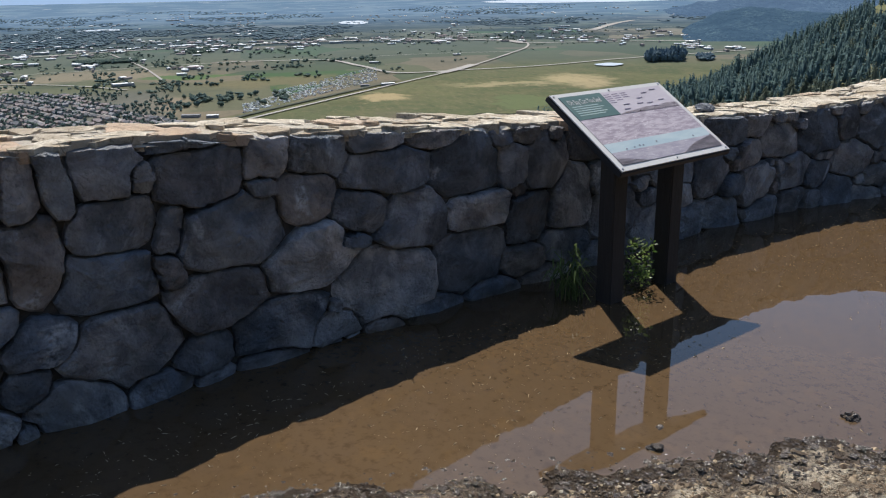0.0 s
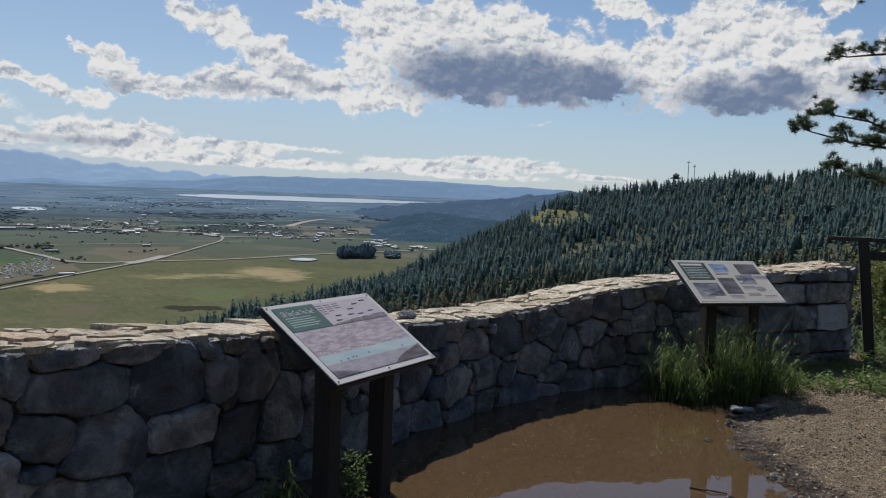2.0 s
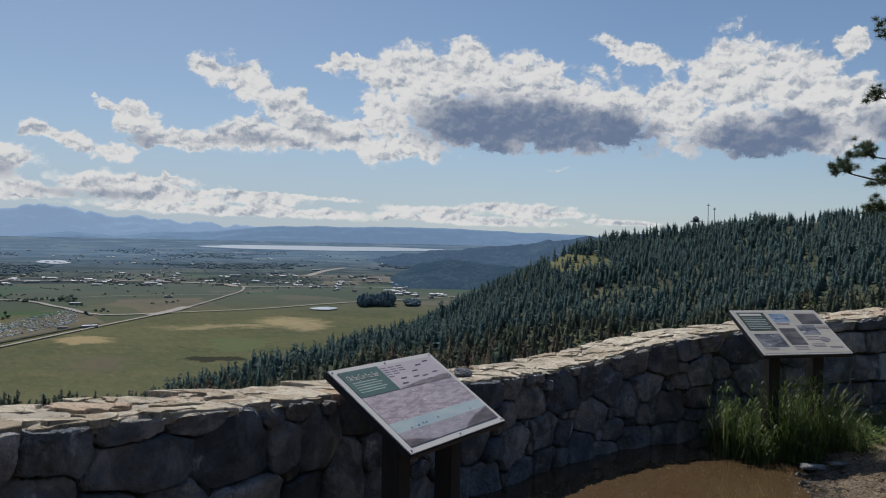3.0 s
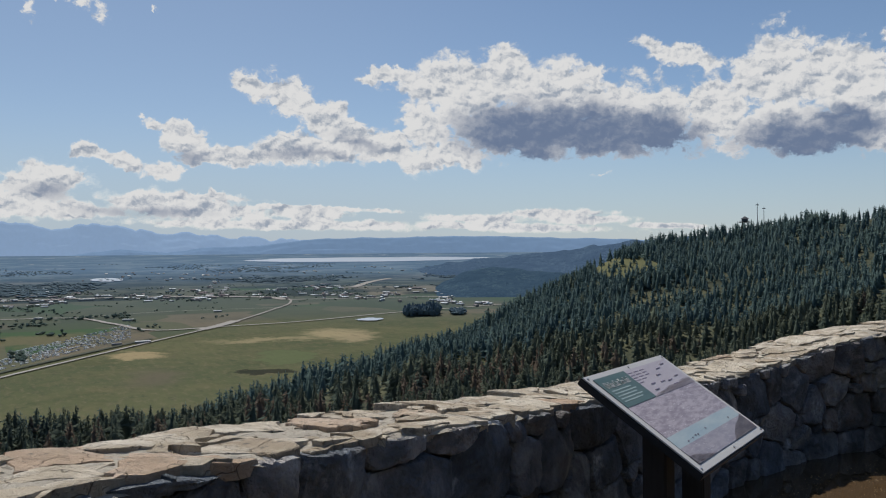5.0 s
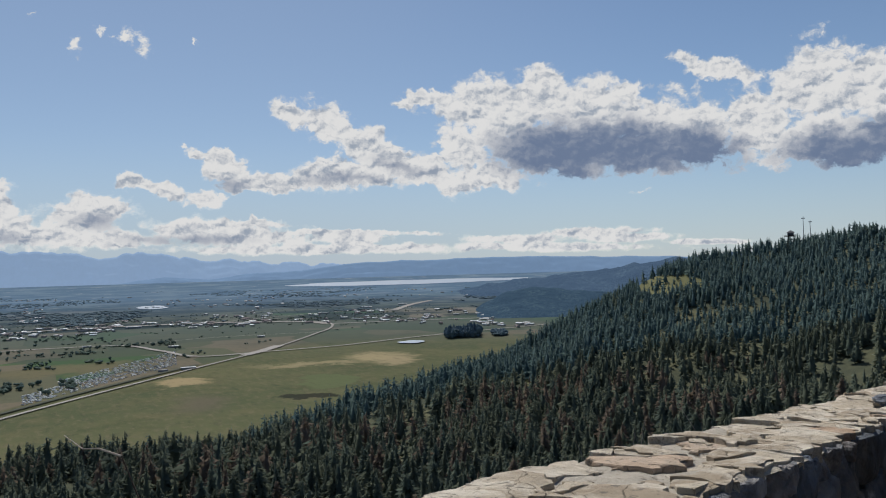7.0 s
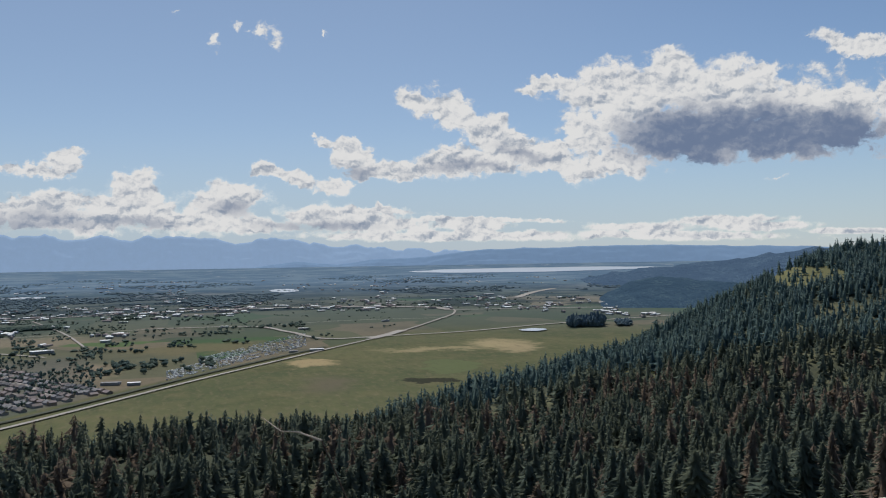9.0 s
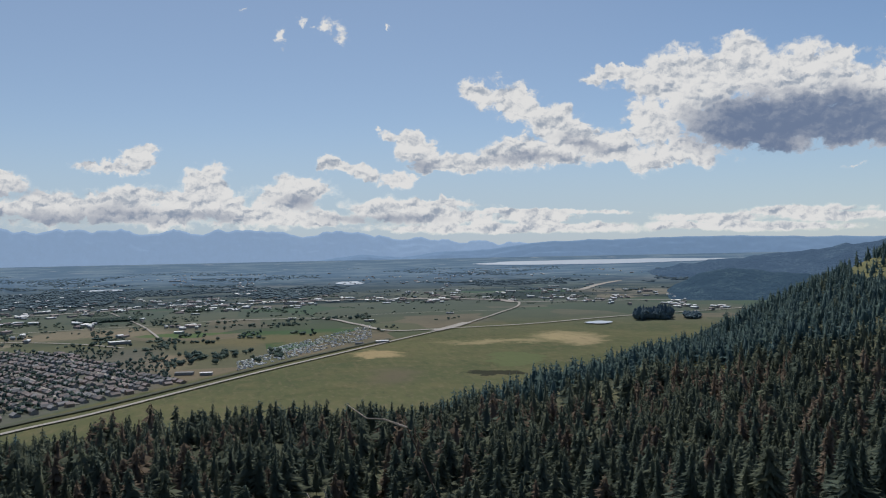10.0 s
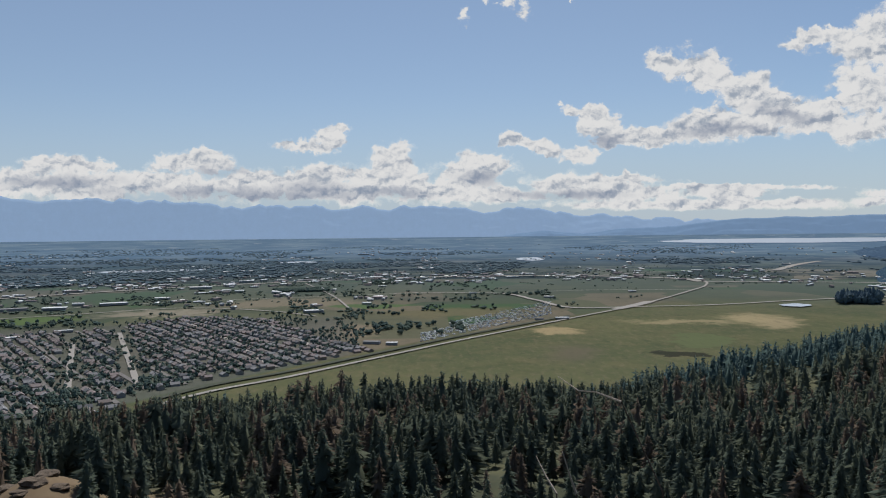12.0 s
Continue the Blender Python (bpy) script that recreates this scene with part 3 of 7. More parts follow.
    for a, e, w, h, sharp, tint in ((-53.0, -6.75, 1.6, 0.26, 0.3, (0.30, 0.235, 0.13)), (-40.0, -5.7, 2.0, 0.26, 0.6, (0.30, 0.245, 0.14)), (-44.5, -6.05, 3.6, 0.12, 0.6, (0.25, 0.21, 0.12)),
                                    (-38.5, -6.0, 1.3, 0.3, 0.5, (0.27, 0.22, 0.13)), (-44.6, -8.15, 2.3, 0.2, 0.12, (0.010, 0.012, 0.008)), (-52.0, -8.3, 1.6, 0.5, 0.8, (0.10, 0.088, 0.06)),
                                    (-43.4, -7.25, 2.0, 0.4, 0.08, (0.09, 0.11, 0.05)), (-72.0, -4.6, 5.0, 0.3, 0.4, (0.20, 0.165, 0.115)), (-68.0, -6.7, 2.2, 0.5, 0.6, (0.22, 0.175, 0.125)),
                                    (-80.0, -5.0, 4.0, 0.22, 0.3, (0.24, 0.21, 0.16)), (-88.0, -5.1, 3.0, 0.2, 0.3, (0.08, 0.13, 0.04)), (-60.0, -5.5, 5.0, 0.35, 0.4, (0.125, 0.11, 0.06)), (-66.0, -4.9, 3.0, 0.15, 0.2, (0.06, 0.115, 0.035))):
        c = n.mix(n.math("MULTIPLY", spot(a, e, w, h, sharp), 0.85), c, tint)
    c = n.mix(n.math("MULTIPLY", n.ramp(n.noise(streak, 30, 7, 0.7), 0.5, 0.7), 0.35), c, (0.05, 0.055, 0.035))
    # built-up ground is grey with roads and yards
    yard = n.math("MULTIPLY", n.ramp(n.math("SUBTRACT", az, -67.0), 1.0, -2.0), n.math("MULTIPLY", n.ramp(el, -5.4, -5.9), 1.0))
    yard = n.math("MULTIPLY", yard, n.math("SUBTRACT", 1.0, below))
    c = n.mix(n.math("MULTIPLY", yard, 0.8), c, n.mix(n.noise(flat, 40, 3), (0.058, 0.068, 0.052), (0.125, 0.118, 0.108)))
    # the hillside: shaded needle litter, and dry grass in the glades
    hill = n.mix(n.ramp(n.noise(flat, 24, 6, 0.6), 0.42, 0.66), (0.050, 0.058, 0.040), (0.105, 0.106, 0.062))
    rise = n.ramp(xyz.outputs[2], -0.246, -0.238)
    c = n.mix(rise, c, hill)
    slope = n.add("ShaderNodeCombineXYZ")
    n.put(az, slope.inputs[0])
    n.put(n.math("MULTIPLY", n.math("ARCTANGENT", n.math("DIVIDE", n.math("SUBTRACT", xyz.outputs[2], 0.0016), reach)), 57.29578), slope.inputs[1])
    slope = n.vec("ADD", slope.outputs[0], n.vec("MULTIPLY", fray, (1.0, 0.5, 0)))

    def glade(a, e, w, h):
        return n.ramp(n.vec("LENGTH", n.vec("MULTIPLY_ADD", slope, (1 / w, 1 / h, 0), (-a / w, -e / h, 0))), 1.3, 0.7)

    sunny = n.math("MAXIMUM", glade(-19.5, -1.3, 2.6, 0.8), glade(-30.5, -7.9, 2.0, 0.6))
    c = n.mix(n.math("MULTIPLY", n.math("MULTIPLY", sunny, rise), 0.75), c, (0.135, 0.135, 0.062))
    bare = n.math("MULTIPLY", n.ramp(n.vec("LENGTH", n.vec("MULTIPLY_ADD", flat, (16, 24, 0), (16 * 0.255, -24 * 0.012, 0))), 1.3, 0.7), rise)
    c = n.mix(bare, c, n.mix(n.noise(flat, 160, 5), (0.12, 0.088, 0.056), (0.22, 0.165, 0.108)))
    # distance haze painted in: fields fade to blue-grey from 2.3 km outwards
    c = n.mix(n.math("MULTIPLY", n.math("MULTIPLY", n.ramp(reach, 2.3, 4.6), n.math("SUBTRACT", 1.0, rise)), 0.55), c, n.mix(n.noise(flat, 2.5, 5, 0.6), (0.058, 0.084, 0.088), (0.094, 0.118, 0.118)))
    return (c,)


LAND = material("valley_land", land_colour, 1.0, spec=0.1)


def far_land_colour(n, p):
    q = n.vec("MULTIPLY", n.add("ShaderNodeAttribute", attribute_name="plan").outputs["Vector"], (1, 1, 0))
    turned = n.add("ShaderNodeVectorRotate", rotation_type="Z_AXIS")
    n.put(q, turned.inputs["Vector"])
    turned.inputs["Angle"].default_value = 0.9
    plot = n.add("ShaderNodeTexVoronoi", distance="CHEBYCHEV")
    n.put(n.vec("MULTIPLY", turned.outputs[0], (1.0, 1.5, 0)), plot.inputs["Vector"])
    plot.inputs["Scale"].default_value = 0.75
    t = n.add("ShaderNodeSeparateColor")
    n.put(plot.outputs["Color"], t.inputs[0])
    c = n.mix(t.outputs[0], (0.042, 0.056, 0.046), (0.105, 0.112, 0.085))
    c = n.mix(n.ramp(t.outputs[1], 0.7, 0.78), c, (0.060, 0.098, 0.055))
    c = n.mix(n.ramp(t.outputs[2], 0.8, 0.86), c, (0.145, 0.135, 0.105))
    c = n.mix(n.math("MULTIPLY", n.ramp(n.noise(q, 1.6, 7, 0.72), 0.47, 0.55), 0.85), c, (0.022, 0.034, 0.034))
    c = n.mix(n.math("MULTIPLY", n.ramp(n.noise(q, 0.35, 4, 0.6), 0.48, 0.62), 0.7), c, (0.034, 0.050, 0.058))
    # very far off only broad strips of woods and pale fields can be told apart
    xyz = n.add("ShaderNodeSeparateXYZ")
    n.put(q, xyz.inputs[0])
    strip = n.add("ShaderNodeCombineXYZ")
    n.put(n.math("MULTIPLY", n.math("ARCTAN2", xyz.outputs[0], xyz.outputs[1]), 22.0), strip.inputs[0])
    n.put(n.math("DIVIDE", 140.0, n.vec("LENGTH", q)), strip.inputs[1])
    belt = n.noise(strip.outputs[0], 0.9, 7, 0.62)
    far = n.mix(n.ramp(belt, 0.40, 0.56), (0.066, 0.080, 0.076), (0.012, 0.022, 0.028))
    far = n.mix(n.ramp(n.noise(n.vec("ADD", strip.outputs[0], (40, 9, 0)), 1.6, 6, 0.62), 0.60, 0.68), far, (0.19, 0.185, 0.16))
    # haze put into the colour: blends to dim bluish tones with distance
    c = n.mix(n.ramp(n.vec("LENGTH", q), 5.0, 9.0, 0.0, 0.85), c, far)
    return (c,)


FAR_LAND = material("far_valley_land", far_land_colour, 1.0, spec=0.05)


def haze_glow(mat, colour, most, start, end):
    """Haze put in as a faint blue glow of the backdrop, growing with its true distance in kilometres."""
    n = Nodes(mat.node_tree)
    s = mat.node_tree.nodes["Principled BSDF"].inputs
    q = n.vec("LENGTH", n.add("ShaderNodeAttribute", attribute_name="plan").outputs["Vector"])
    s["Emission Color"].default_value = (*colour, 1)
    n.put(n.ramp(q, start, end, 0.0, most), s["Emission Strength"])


haze_glow(FAR_LAND, (0.084, 0.145, 0.235), 1.0, 3.0, 13.0)
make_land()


def ribbon(name, path, wide, mat, label, category, lift=1.2, drop=None):
    """A strip of road, water or rail along a line of azimuths and elevations on the valley floor."""
    pts = np.array([plain_at(a, e) for a, e in path])
    run = np.concatenate([[0], np.cumsum(np.hypot(*np.diff(pts, axis=0).T))])
    s = np.linspace(0, run[-1], max(12, int(run[-1] / 40)))
    xy = catmull(np.column_stack([run, pts]), s)
    t = np.gradient(xy, axis=0)
    t /= np.hypot(t[:, 0], t[:, 1])[:, None]
    side = np.stack([-t[:, 1], t[:, 0]], 1) * wide / 2
    both = np.concatenate([xy + side, xy - side])
    x, y, z = draw_in(both[:, 0], both[:, 1], -DROP + lift + 0.0006 * np.hypot(both[:, 0], both[:, 1]))
    n = len(s)
    i = np.arange(n - 1)
    me = mesh_of(name, np.stack([x, y, z], 1), np.stack([i, i + 1, i + 1 + n, i + n], 1), mat)
    return tagged(new(name, me), label, category, kind="structure")


ROAD = material("pale_road", plain((0.22, 0.205, 0.19), (0.31, 0.295, 0.27), 0.02), 0.9)
RAIL = material("dark_verge", plain((0.035, 0.045, 0.03), (0.06, 0.065, 0.045), 0.05), 0.95)
HIGHWAY = ((-80.5, -11.05), (-77.45, -10.45), (-72.17, -9.74), (-66.5, -8.74), (-61.0, -7.68), (-56.3, -6.78), (-52.3, -5.98), (-48.0, -5.1), (-44.1, -4.0), (-43.0, -3.6), (-43.4, -3.27), (-44.6, -3.16))
ribbon("road", HIGHWAY, 12, ROAD, "pale two-lane highway crossing the valley floor", "road")
ribbon("road", ((-43.2, -3.34), (-44.4, -3.17), (-47.2, -3.06), (-56.6, -2.95), (-63, -3.0)), 62, ROAD, "pale highway strip with verges and yards", "road", 1.0)
ribbon("road", ((-48.9, -5.26), (-48.0, -5.08), (-46.6, -4.72)), 40, ROAD, "pale highway junction in the meadow", "road", 1.4)
ribbon("road", ((-48.0, -5.1), (-42.9, -4.91), (-37.0, -4.46), (-27.9, -3.82)), 18, ROAD, "pale country road through the meadow", "road", 1.0)
ribbon("road", ((-48.0, -5.1), (-51.2, -5.2), (-54.35, -4.66), (-57.0, -4.18), (-63, -4.1)), 22, ROAD, "pale road past the vehicle lots", "road", 1.0)
ribbon("road", ((-80.5, -10.65), (-77.3, -10.05), (-72.0, -9.36), (-66.2, -8.37), (-60.9, -7.37), (-56.3, -6.52), (-52.0, -5.72)), 14, RAIL, "dark railway embankment beside the highway", "railway", 1.6)

for path, wide in ((((-63, -3.0), (-72, -3.2), (-82, -3.45), (-96, -3.9)), 40), (((-96, -4.95), (-86, -4.9), (-79, -4.75), (-72.5, -5.2), (-69.8, -5.6)), 12), (((-42.9, -3.35), (-36, -3.3), (-28, -3.25)), 30),
                   (((-38.6, -2.55), (-37.2, -2.15), (-36.0, -1.95)), 60), (((-63, -4.1), (-70, -4.25), (-80, -4.35), (-96, -4.7)), 10), (((-57.0, -4.18), (-50, -3.95), (-43.5, -3.9)), 8), (((-70.5, -3.3), (-68.5, -4.3), (-67.4, -5.2)), 9),
                   (((-52, -3.05), (-46, -2.7), (-40, -2.45), (-33, -2.4)), 12), (((-75, -2.75), (-66, -2.6), (-58, -2.55)), 12)):
    ribbon("road", path, wide, ROAD, "thin pale road across the farmland", "road", 1.0)

# lake and ponds, the sky's reflection put into their pale base colour
LAKE = material("lake_water", plain((0.36, 0.40, 0.44), (0.44, 0.48, 0.52), 0.001), 0.3, spec=0.5)


def pool(name, az, el, wide, high, label, seed=1):
    """A sheet of water with a wavy shore, given by its centre and half sizes in degrees."""
    k = 64
    a = np.linspace(0, 2 * np.pi, k, endpoint=False)
    wob = 1 + 0.18 * fractal(np.cos(a) * 1.5 + seed, np.sin(a) * 1.5, 3, seed)
    pts = [plain_at(az + wide * math.cos(t) * w, min(el + high * math.sin(t) * w, -0.33)) for t, w in zip(a, wob)]
    x, y, z = draw_in(*np.array([(px, py, -DROP + 1.5 + 0.0008 * math.hypot(px, py)) for px, py in pts]).T)
    bm = bmesh.new()
    bm.faces.new([bm.verts.new(v) for v in zip(x, y, z)])
    bmesh.ops.triangulate(bm, faces=bm.faces)
    ob = part(name, bm, LAKE)
    return tagged(ob, label, "water", kind="structure")


pool("water", -36.5, -0.62, 8.3, 0.15, "long pale lake below the far mountains", 3)
pool("water", -37.4, -4.83, 0.95, 0.09, "small pale pond in the meadow", 4)
pool("water", -54.7, -1.80, 0.95, 0.12, "small bright pond among fields", 5)
pool("water", -80.5, -2.25, 3.4, 0.07, "glinting bend of the river between woods", 6)
pool("water", -71.0, -1.85, 1.3, 0.06, "glinting bend of the river between woods", 7)


# ------------------------------------------------------------------ mountains
def mountains(name, ridge, far, near, foot, mat, label, rough=0.25, seed=1):
    """A range: ridge is a line of (azimuth, elevation); it slopes down towards the valley."""
    r = np.array(ridge, float)
    az = np.arange(r[0, 0], r[-1, 0], 0.12)
    crags = 0.5 - np.abs(fractal(az / 2.6, az * 0 + seed, 5, seed))
    top = np.interp(az, r[:, 0], r[:, 1]) + rough * crags
    rows = 14
    verts = []
    for j in range(rows):
        t = j / (rows - 1)
        d = near + (far - near) * t
        el = foot + (top - foot) * (t ** 0.8) + (0.10 * fractal(az / 1.3, az * 0 + j * 0.7 + seed, 3, seed + 3)) * math.sin(t * math.pi)
        a = np.radians(az)
        verts.append(np.stack([d * np.sin(a), d * np.cos(a), EYE + d * np.tan(np.radians(el))], 1))
    verts.append(verts[-1] * np.array([1.02, 1.02, 1]) - np.array([0, 0, 60]))
    n = len(az)
    idx = np.arange(n * (rows + 1)).reshape(rows + 1, n)
    faces = np.stack([idx[:-1, :-1], idx[:-1, 1:], idx[1:, 1:], idx[1:, :-1]], -1).reshape(-1, 4)
    me = mesh_of(name, np.concatenate(verts), faces, mat, True)
    return tagged(new(name, me), label, "mountains", kind="structure")


# aerial haze over the ranges is painted as an even blue emission
def haze_blue(name, colour, glow):
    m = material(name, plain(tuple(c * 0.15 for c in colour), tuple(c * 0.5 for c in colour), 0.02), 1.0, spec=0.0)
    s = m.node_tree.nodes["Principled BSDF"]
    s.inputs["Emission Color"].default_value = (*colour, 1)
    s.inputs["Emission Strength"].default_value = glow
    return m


BLUE_FAR = haze_blue("far_mountain", (0.225, 0.32, 0.465), 1.14)
BLUE_MID = haze_blue("mid_mountain", (0.160, 0.245, 0.375), 1.08)
BLUE_NEAR = haze_blue("near_ridge", (0.070, 0.116, 0.195), 0.82)
BLUE_KNOLL = haze_blue("near_knoll", (0.042, 0.078, 0.130), 0.80)


def wooded(mat, light, dark):
    """Dark patches of forest and paler clearings on a far ridge, with the relief of the tree tops."""
    n = Nodes(mat.node_tree)
    s = mat.node_tree.nodes["Principled BSDF"].inputs
    p = n.add("ShaderNodeTexCoord").outputs["Object"]
    c = n.mix(n.ramp(n.noise(p, 0.012, 6, 0.65), 0.40, 0.66), dark, light)
    n.put(n.mix(n.ramp(n.noise(p, 0.07, 5, 0.7), 0.42, 0.62), dark, c), s["Base Color"])
    bump = n.add("ShaderNodeBump")
    n.put(n.math("ADD", n.noise(p, 0.05, 5, 0.7), n.math("MULTIPLY", n.noise(p, 0.008, 3), 3.0)), bump.inputs["Height"])
    bump.inputs["Distance"].default_value = 22.0
    n.put(bump.outputs[0], s["Normal"])


wooded(BLUE_KNOLL, (0.060, 0.088, 0.090), (0.020, 0.034, 0.044))
wooded(BLUE_NEAR, (0.058, 0.085, 0.098), (0.022, 0.036, 0.050))
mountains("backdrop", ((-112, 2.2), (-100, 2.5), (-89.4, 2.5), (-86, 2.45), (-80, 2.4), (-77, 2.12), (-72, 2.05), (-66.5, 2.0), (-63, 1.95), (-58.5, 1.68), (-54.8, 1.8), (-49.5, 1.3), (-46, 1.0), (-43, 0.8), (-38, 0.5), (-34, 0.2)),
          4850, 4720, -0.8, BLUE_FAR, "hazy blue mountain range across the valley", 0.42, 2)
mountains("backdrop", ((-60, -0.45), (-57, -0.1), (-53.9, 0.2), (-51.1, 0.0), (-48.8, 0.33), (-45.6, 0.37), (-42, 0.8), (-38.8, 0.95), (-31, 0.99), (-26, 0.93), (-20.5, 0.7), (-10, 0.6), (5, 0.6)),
          4680, 4590, -0.8, BLUE_MID, "long haze-blue ridge behind the lake", 0.08, 7)
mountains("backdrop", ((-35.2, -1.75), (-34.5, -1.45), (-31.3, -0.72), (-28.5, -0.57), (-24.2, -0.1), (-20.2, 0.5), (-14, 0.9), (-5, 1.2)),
          3900, 3500, -2.5, BLUE_NEAR, "dark haze-blue wooded ridge running out into the valley", 0.20, 11)
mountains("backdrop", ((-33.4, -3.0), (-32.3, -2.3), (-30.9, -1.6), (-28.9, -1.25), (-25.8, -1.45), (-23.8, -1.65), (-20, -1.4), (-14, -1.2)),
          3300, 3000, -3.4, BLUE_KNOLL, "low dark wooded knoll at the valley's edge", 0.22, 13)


# ------------------------------------------------------------------ forest
def conifer(seed, boughs, slim=0.24, crown_foot=0.1, full=0.62, fine=1.0):
    """A conifer one unit tall: drooping boughs set unevenly up a tapered trunk. Returns points and triangles, crown first, how many are crown,
    and soft normals, which lean outwards and up so that the fine needles shade as one crown."""
    rnd = np.random.RandomState(seed)
    v, f, nrm = [], [], []
    bulge = rnd.uniform(-0.28, 0.28, 5)
    for k in range(boughs):
        u = ((k + rnd.uniform(-0.5, 0.5)) / boughs)
        t = crown_foot + (0.97 - crown_foot) * min(max(u, 0), 1) ** 1.05
        a = k * 2.39996 + rnd.uniform(-0.6, 0.6)
        lop = 1 + 0.25 * math.sin(a + bulge[0] * 20) + bulge[int(u * 4.99) % 5]
        out = slim * (1.03 - max(u, 0)) ** full * rnd.uniform(0.35, 1.2) * lop + 0.015
        wide = (out * rnd.uniform(0.16, 0.30) + 0.011) * fine
        d, s = np.array([math.cos(a), math.sin(a), 0]), np.array([-math.sin(a), math.cos(a), 0])
        lift = np.array([0, 0, rnd.uniform(0.35, 0.7)])
        # each bough is two slim sprays of needles, twisted each its own way
        for near, reach, side in ((0.25, 1.0, rnd.uniform(-0.3, 0.3)), (0.35, rnd.uniform(0.65, 0.95), rnd.choice((-1, 1)) * rnd.uniform(0.25, 0.6))):
            roll = rnd.uniform(-1.2, 1.2)
            across = s * math.cos(roll) + np.array([0, 0, math.sin(roll)])
            sag = rnd.uniform(-0.07, 0.025)
            root = d * out * near + (0, 0, t + rnd.uniform(-0.01, 0.03))
            tip = (d + s * side) * out * reach + (0, 0, t + sag)
            i = len(v)
            v += [root + across * wide, root - across * wide, tip]
            face = np.cross(v[i + 1] - v[i], v[i + 2] - v[i])
            f.append((i, i + 1, i + 2) if face @ (d + lift) > 0 else (i, i + 2, i + 1))
            nrm += [d * 0.8 + s * 0.3 + lift, d * 0.8 - s * 0.3 + lift, d + lift * 0.8]
    i = len(v)
    v += [(0.012, 0, 0.92), (-0.006, 0.01, 0.92), (-0.006, -0.01, 0.92), (0, 0, 1.03)]
    nrm += [(1, 0, 0.4), (-0.5, 0.8, 0.4), (-0.5, -0.8, 0.4), (0, 0, 1)]
    f += [(i, i + 1, i + 3), (i + 1, i + 2, i + 3), (i + 2, i, i + 3)]
    # inner boughs: a ragged solid heart, so that no light shows through
    i = len(v)
    for h, w in ((crown_foot, 0.45), (crown_foot + 0.3, 0.40)):
        for a in np.arange(5) * 1.2566:
            v.append((slim * w * rnd.uniform(0.7, 1.1) * math.cos(a), slim * w * rnd.uniform(0.7, 1.1) * math.sin(a), h + rnd.uniform(-0.03, 0.05)))
            nrm.append((math.cos(a), math.sin(a), 0.3))
    v.append((0, 0, 0.93))
    nrm.append((0, 0, 1))
    for j in range(5):
        k = (j + 1) % 5
        f += [(i + j, i + k, i + 5 + k), (i + j, i + 5 + k, i + 5 + j), (i + 5 + j, i + 5 + k, i + 10)]
    crown = len(f)
    i = len(v)
    for h, w in ((-0.04, 0.016), (0.75, 0.006)):
        v += [(w * math.cos(a), w * math.sin(a), h) for a in (0, 2.1, 4.2)]
        nrm += [(math.cos(a), math.sin(a), 0) for a in (0, 2.1, 4.2)]
    f += [q for j in range(3) for q in ((i + j, i + (j + 1) % 3, i + 3 + j), (i + (j + 1) % 3, i + 3 + (j + 1) % 3, i + 3 + j))]
    nrm = np.array(nrm, float)
    return np.array(v, "f4"), np.array(f, "i4"), crown, nrm / np.linalg.norm(nrm, axis=1)[:, None]


def soften_shading(me, normals):
    """Gives a mesh its own normals, one for each point."""
    me.polygons.foreach_set("use_smooth", np.ones(len(me.polygons), bool))
    me.normals_split_custom_set_from_vertices(np.asarray(normals, "f4"))


def scatter(kinds, at, size, turn, tone, name, label, category, mat):
    """Joins many small shapes into one object of kind stuff."""
    vs, fs, ts, ns, base = [], [], [], [], 0
    pick = np.arange(len(at)) % len(kinds)
    for k, (v, f, *more) in enumerate(kinds):
        w = np.flatnonzero(pick == k)
        if not len(w):
            continue
        c, s = np.cos(turn[w])[:, None], np.sin(turn[w])[:, None]
        x = v[None, :, 0] * c - v[None, :, 1] * s
        y = v[None, :, 0] * s + v[None, :, 1] * c
        sz = size[w]
        p = np.stack([x * sz[:, 0:1], y * sz[:, 0:1], np.repeat(v[None, :, 2], len(w), 0) * sz[:, 1:2]], -1) + at[w][:, None, :]
        fs.append((f[None] + base + (np.arange(len(w)) * len(v))[:, None, None]).reshape(-1, f.shape[1]))
        vs.append(p.reshape(-1, 3))
        ts.append(np.repeat(tone[w], len(v)))
        if more:
            q = more[-1]
            ns.append(np.stack([q[None, :, 0] * c - q[None, :, 1] * s, q[None, :, 0] * s + q[None, :, 1] * c, np.repeat(q[None, :, 2], len(w), 0)], -1).reshape(-1, 3))
        base += len(w) * len(v)
    me = mesh_of(name, np.concatenate(vs), np.concatenate(fs), mat, False, np.concatenate(ts))
    if ns:
        soften_shading(me, np.concatenate(ns))
    return tagged(new(name, me), label, category, kind="stuff")


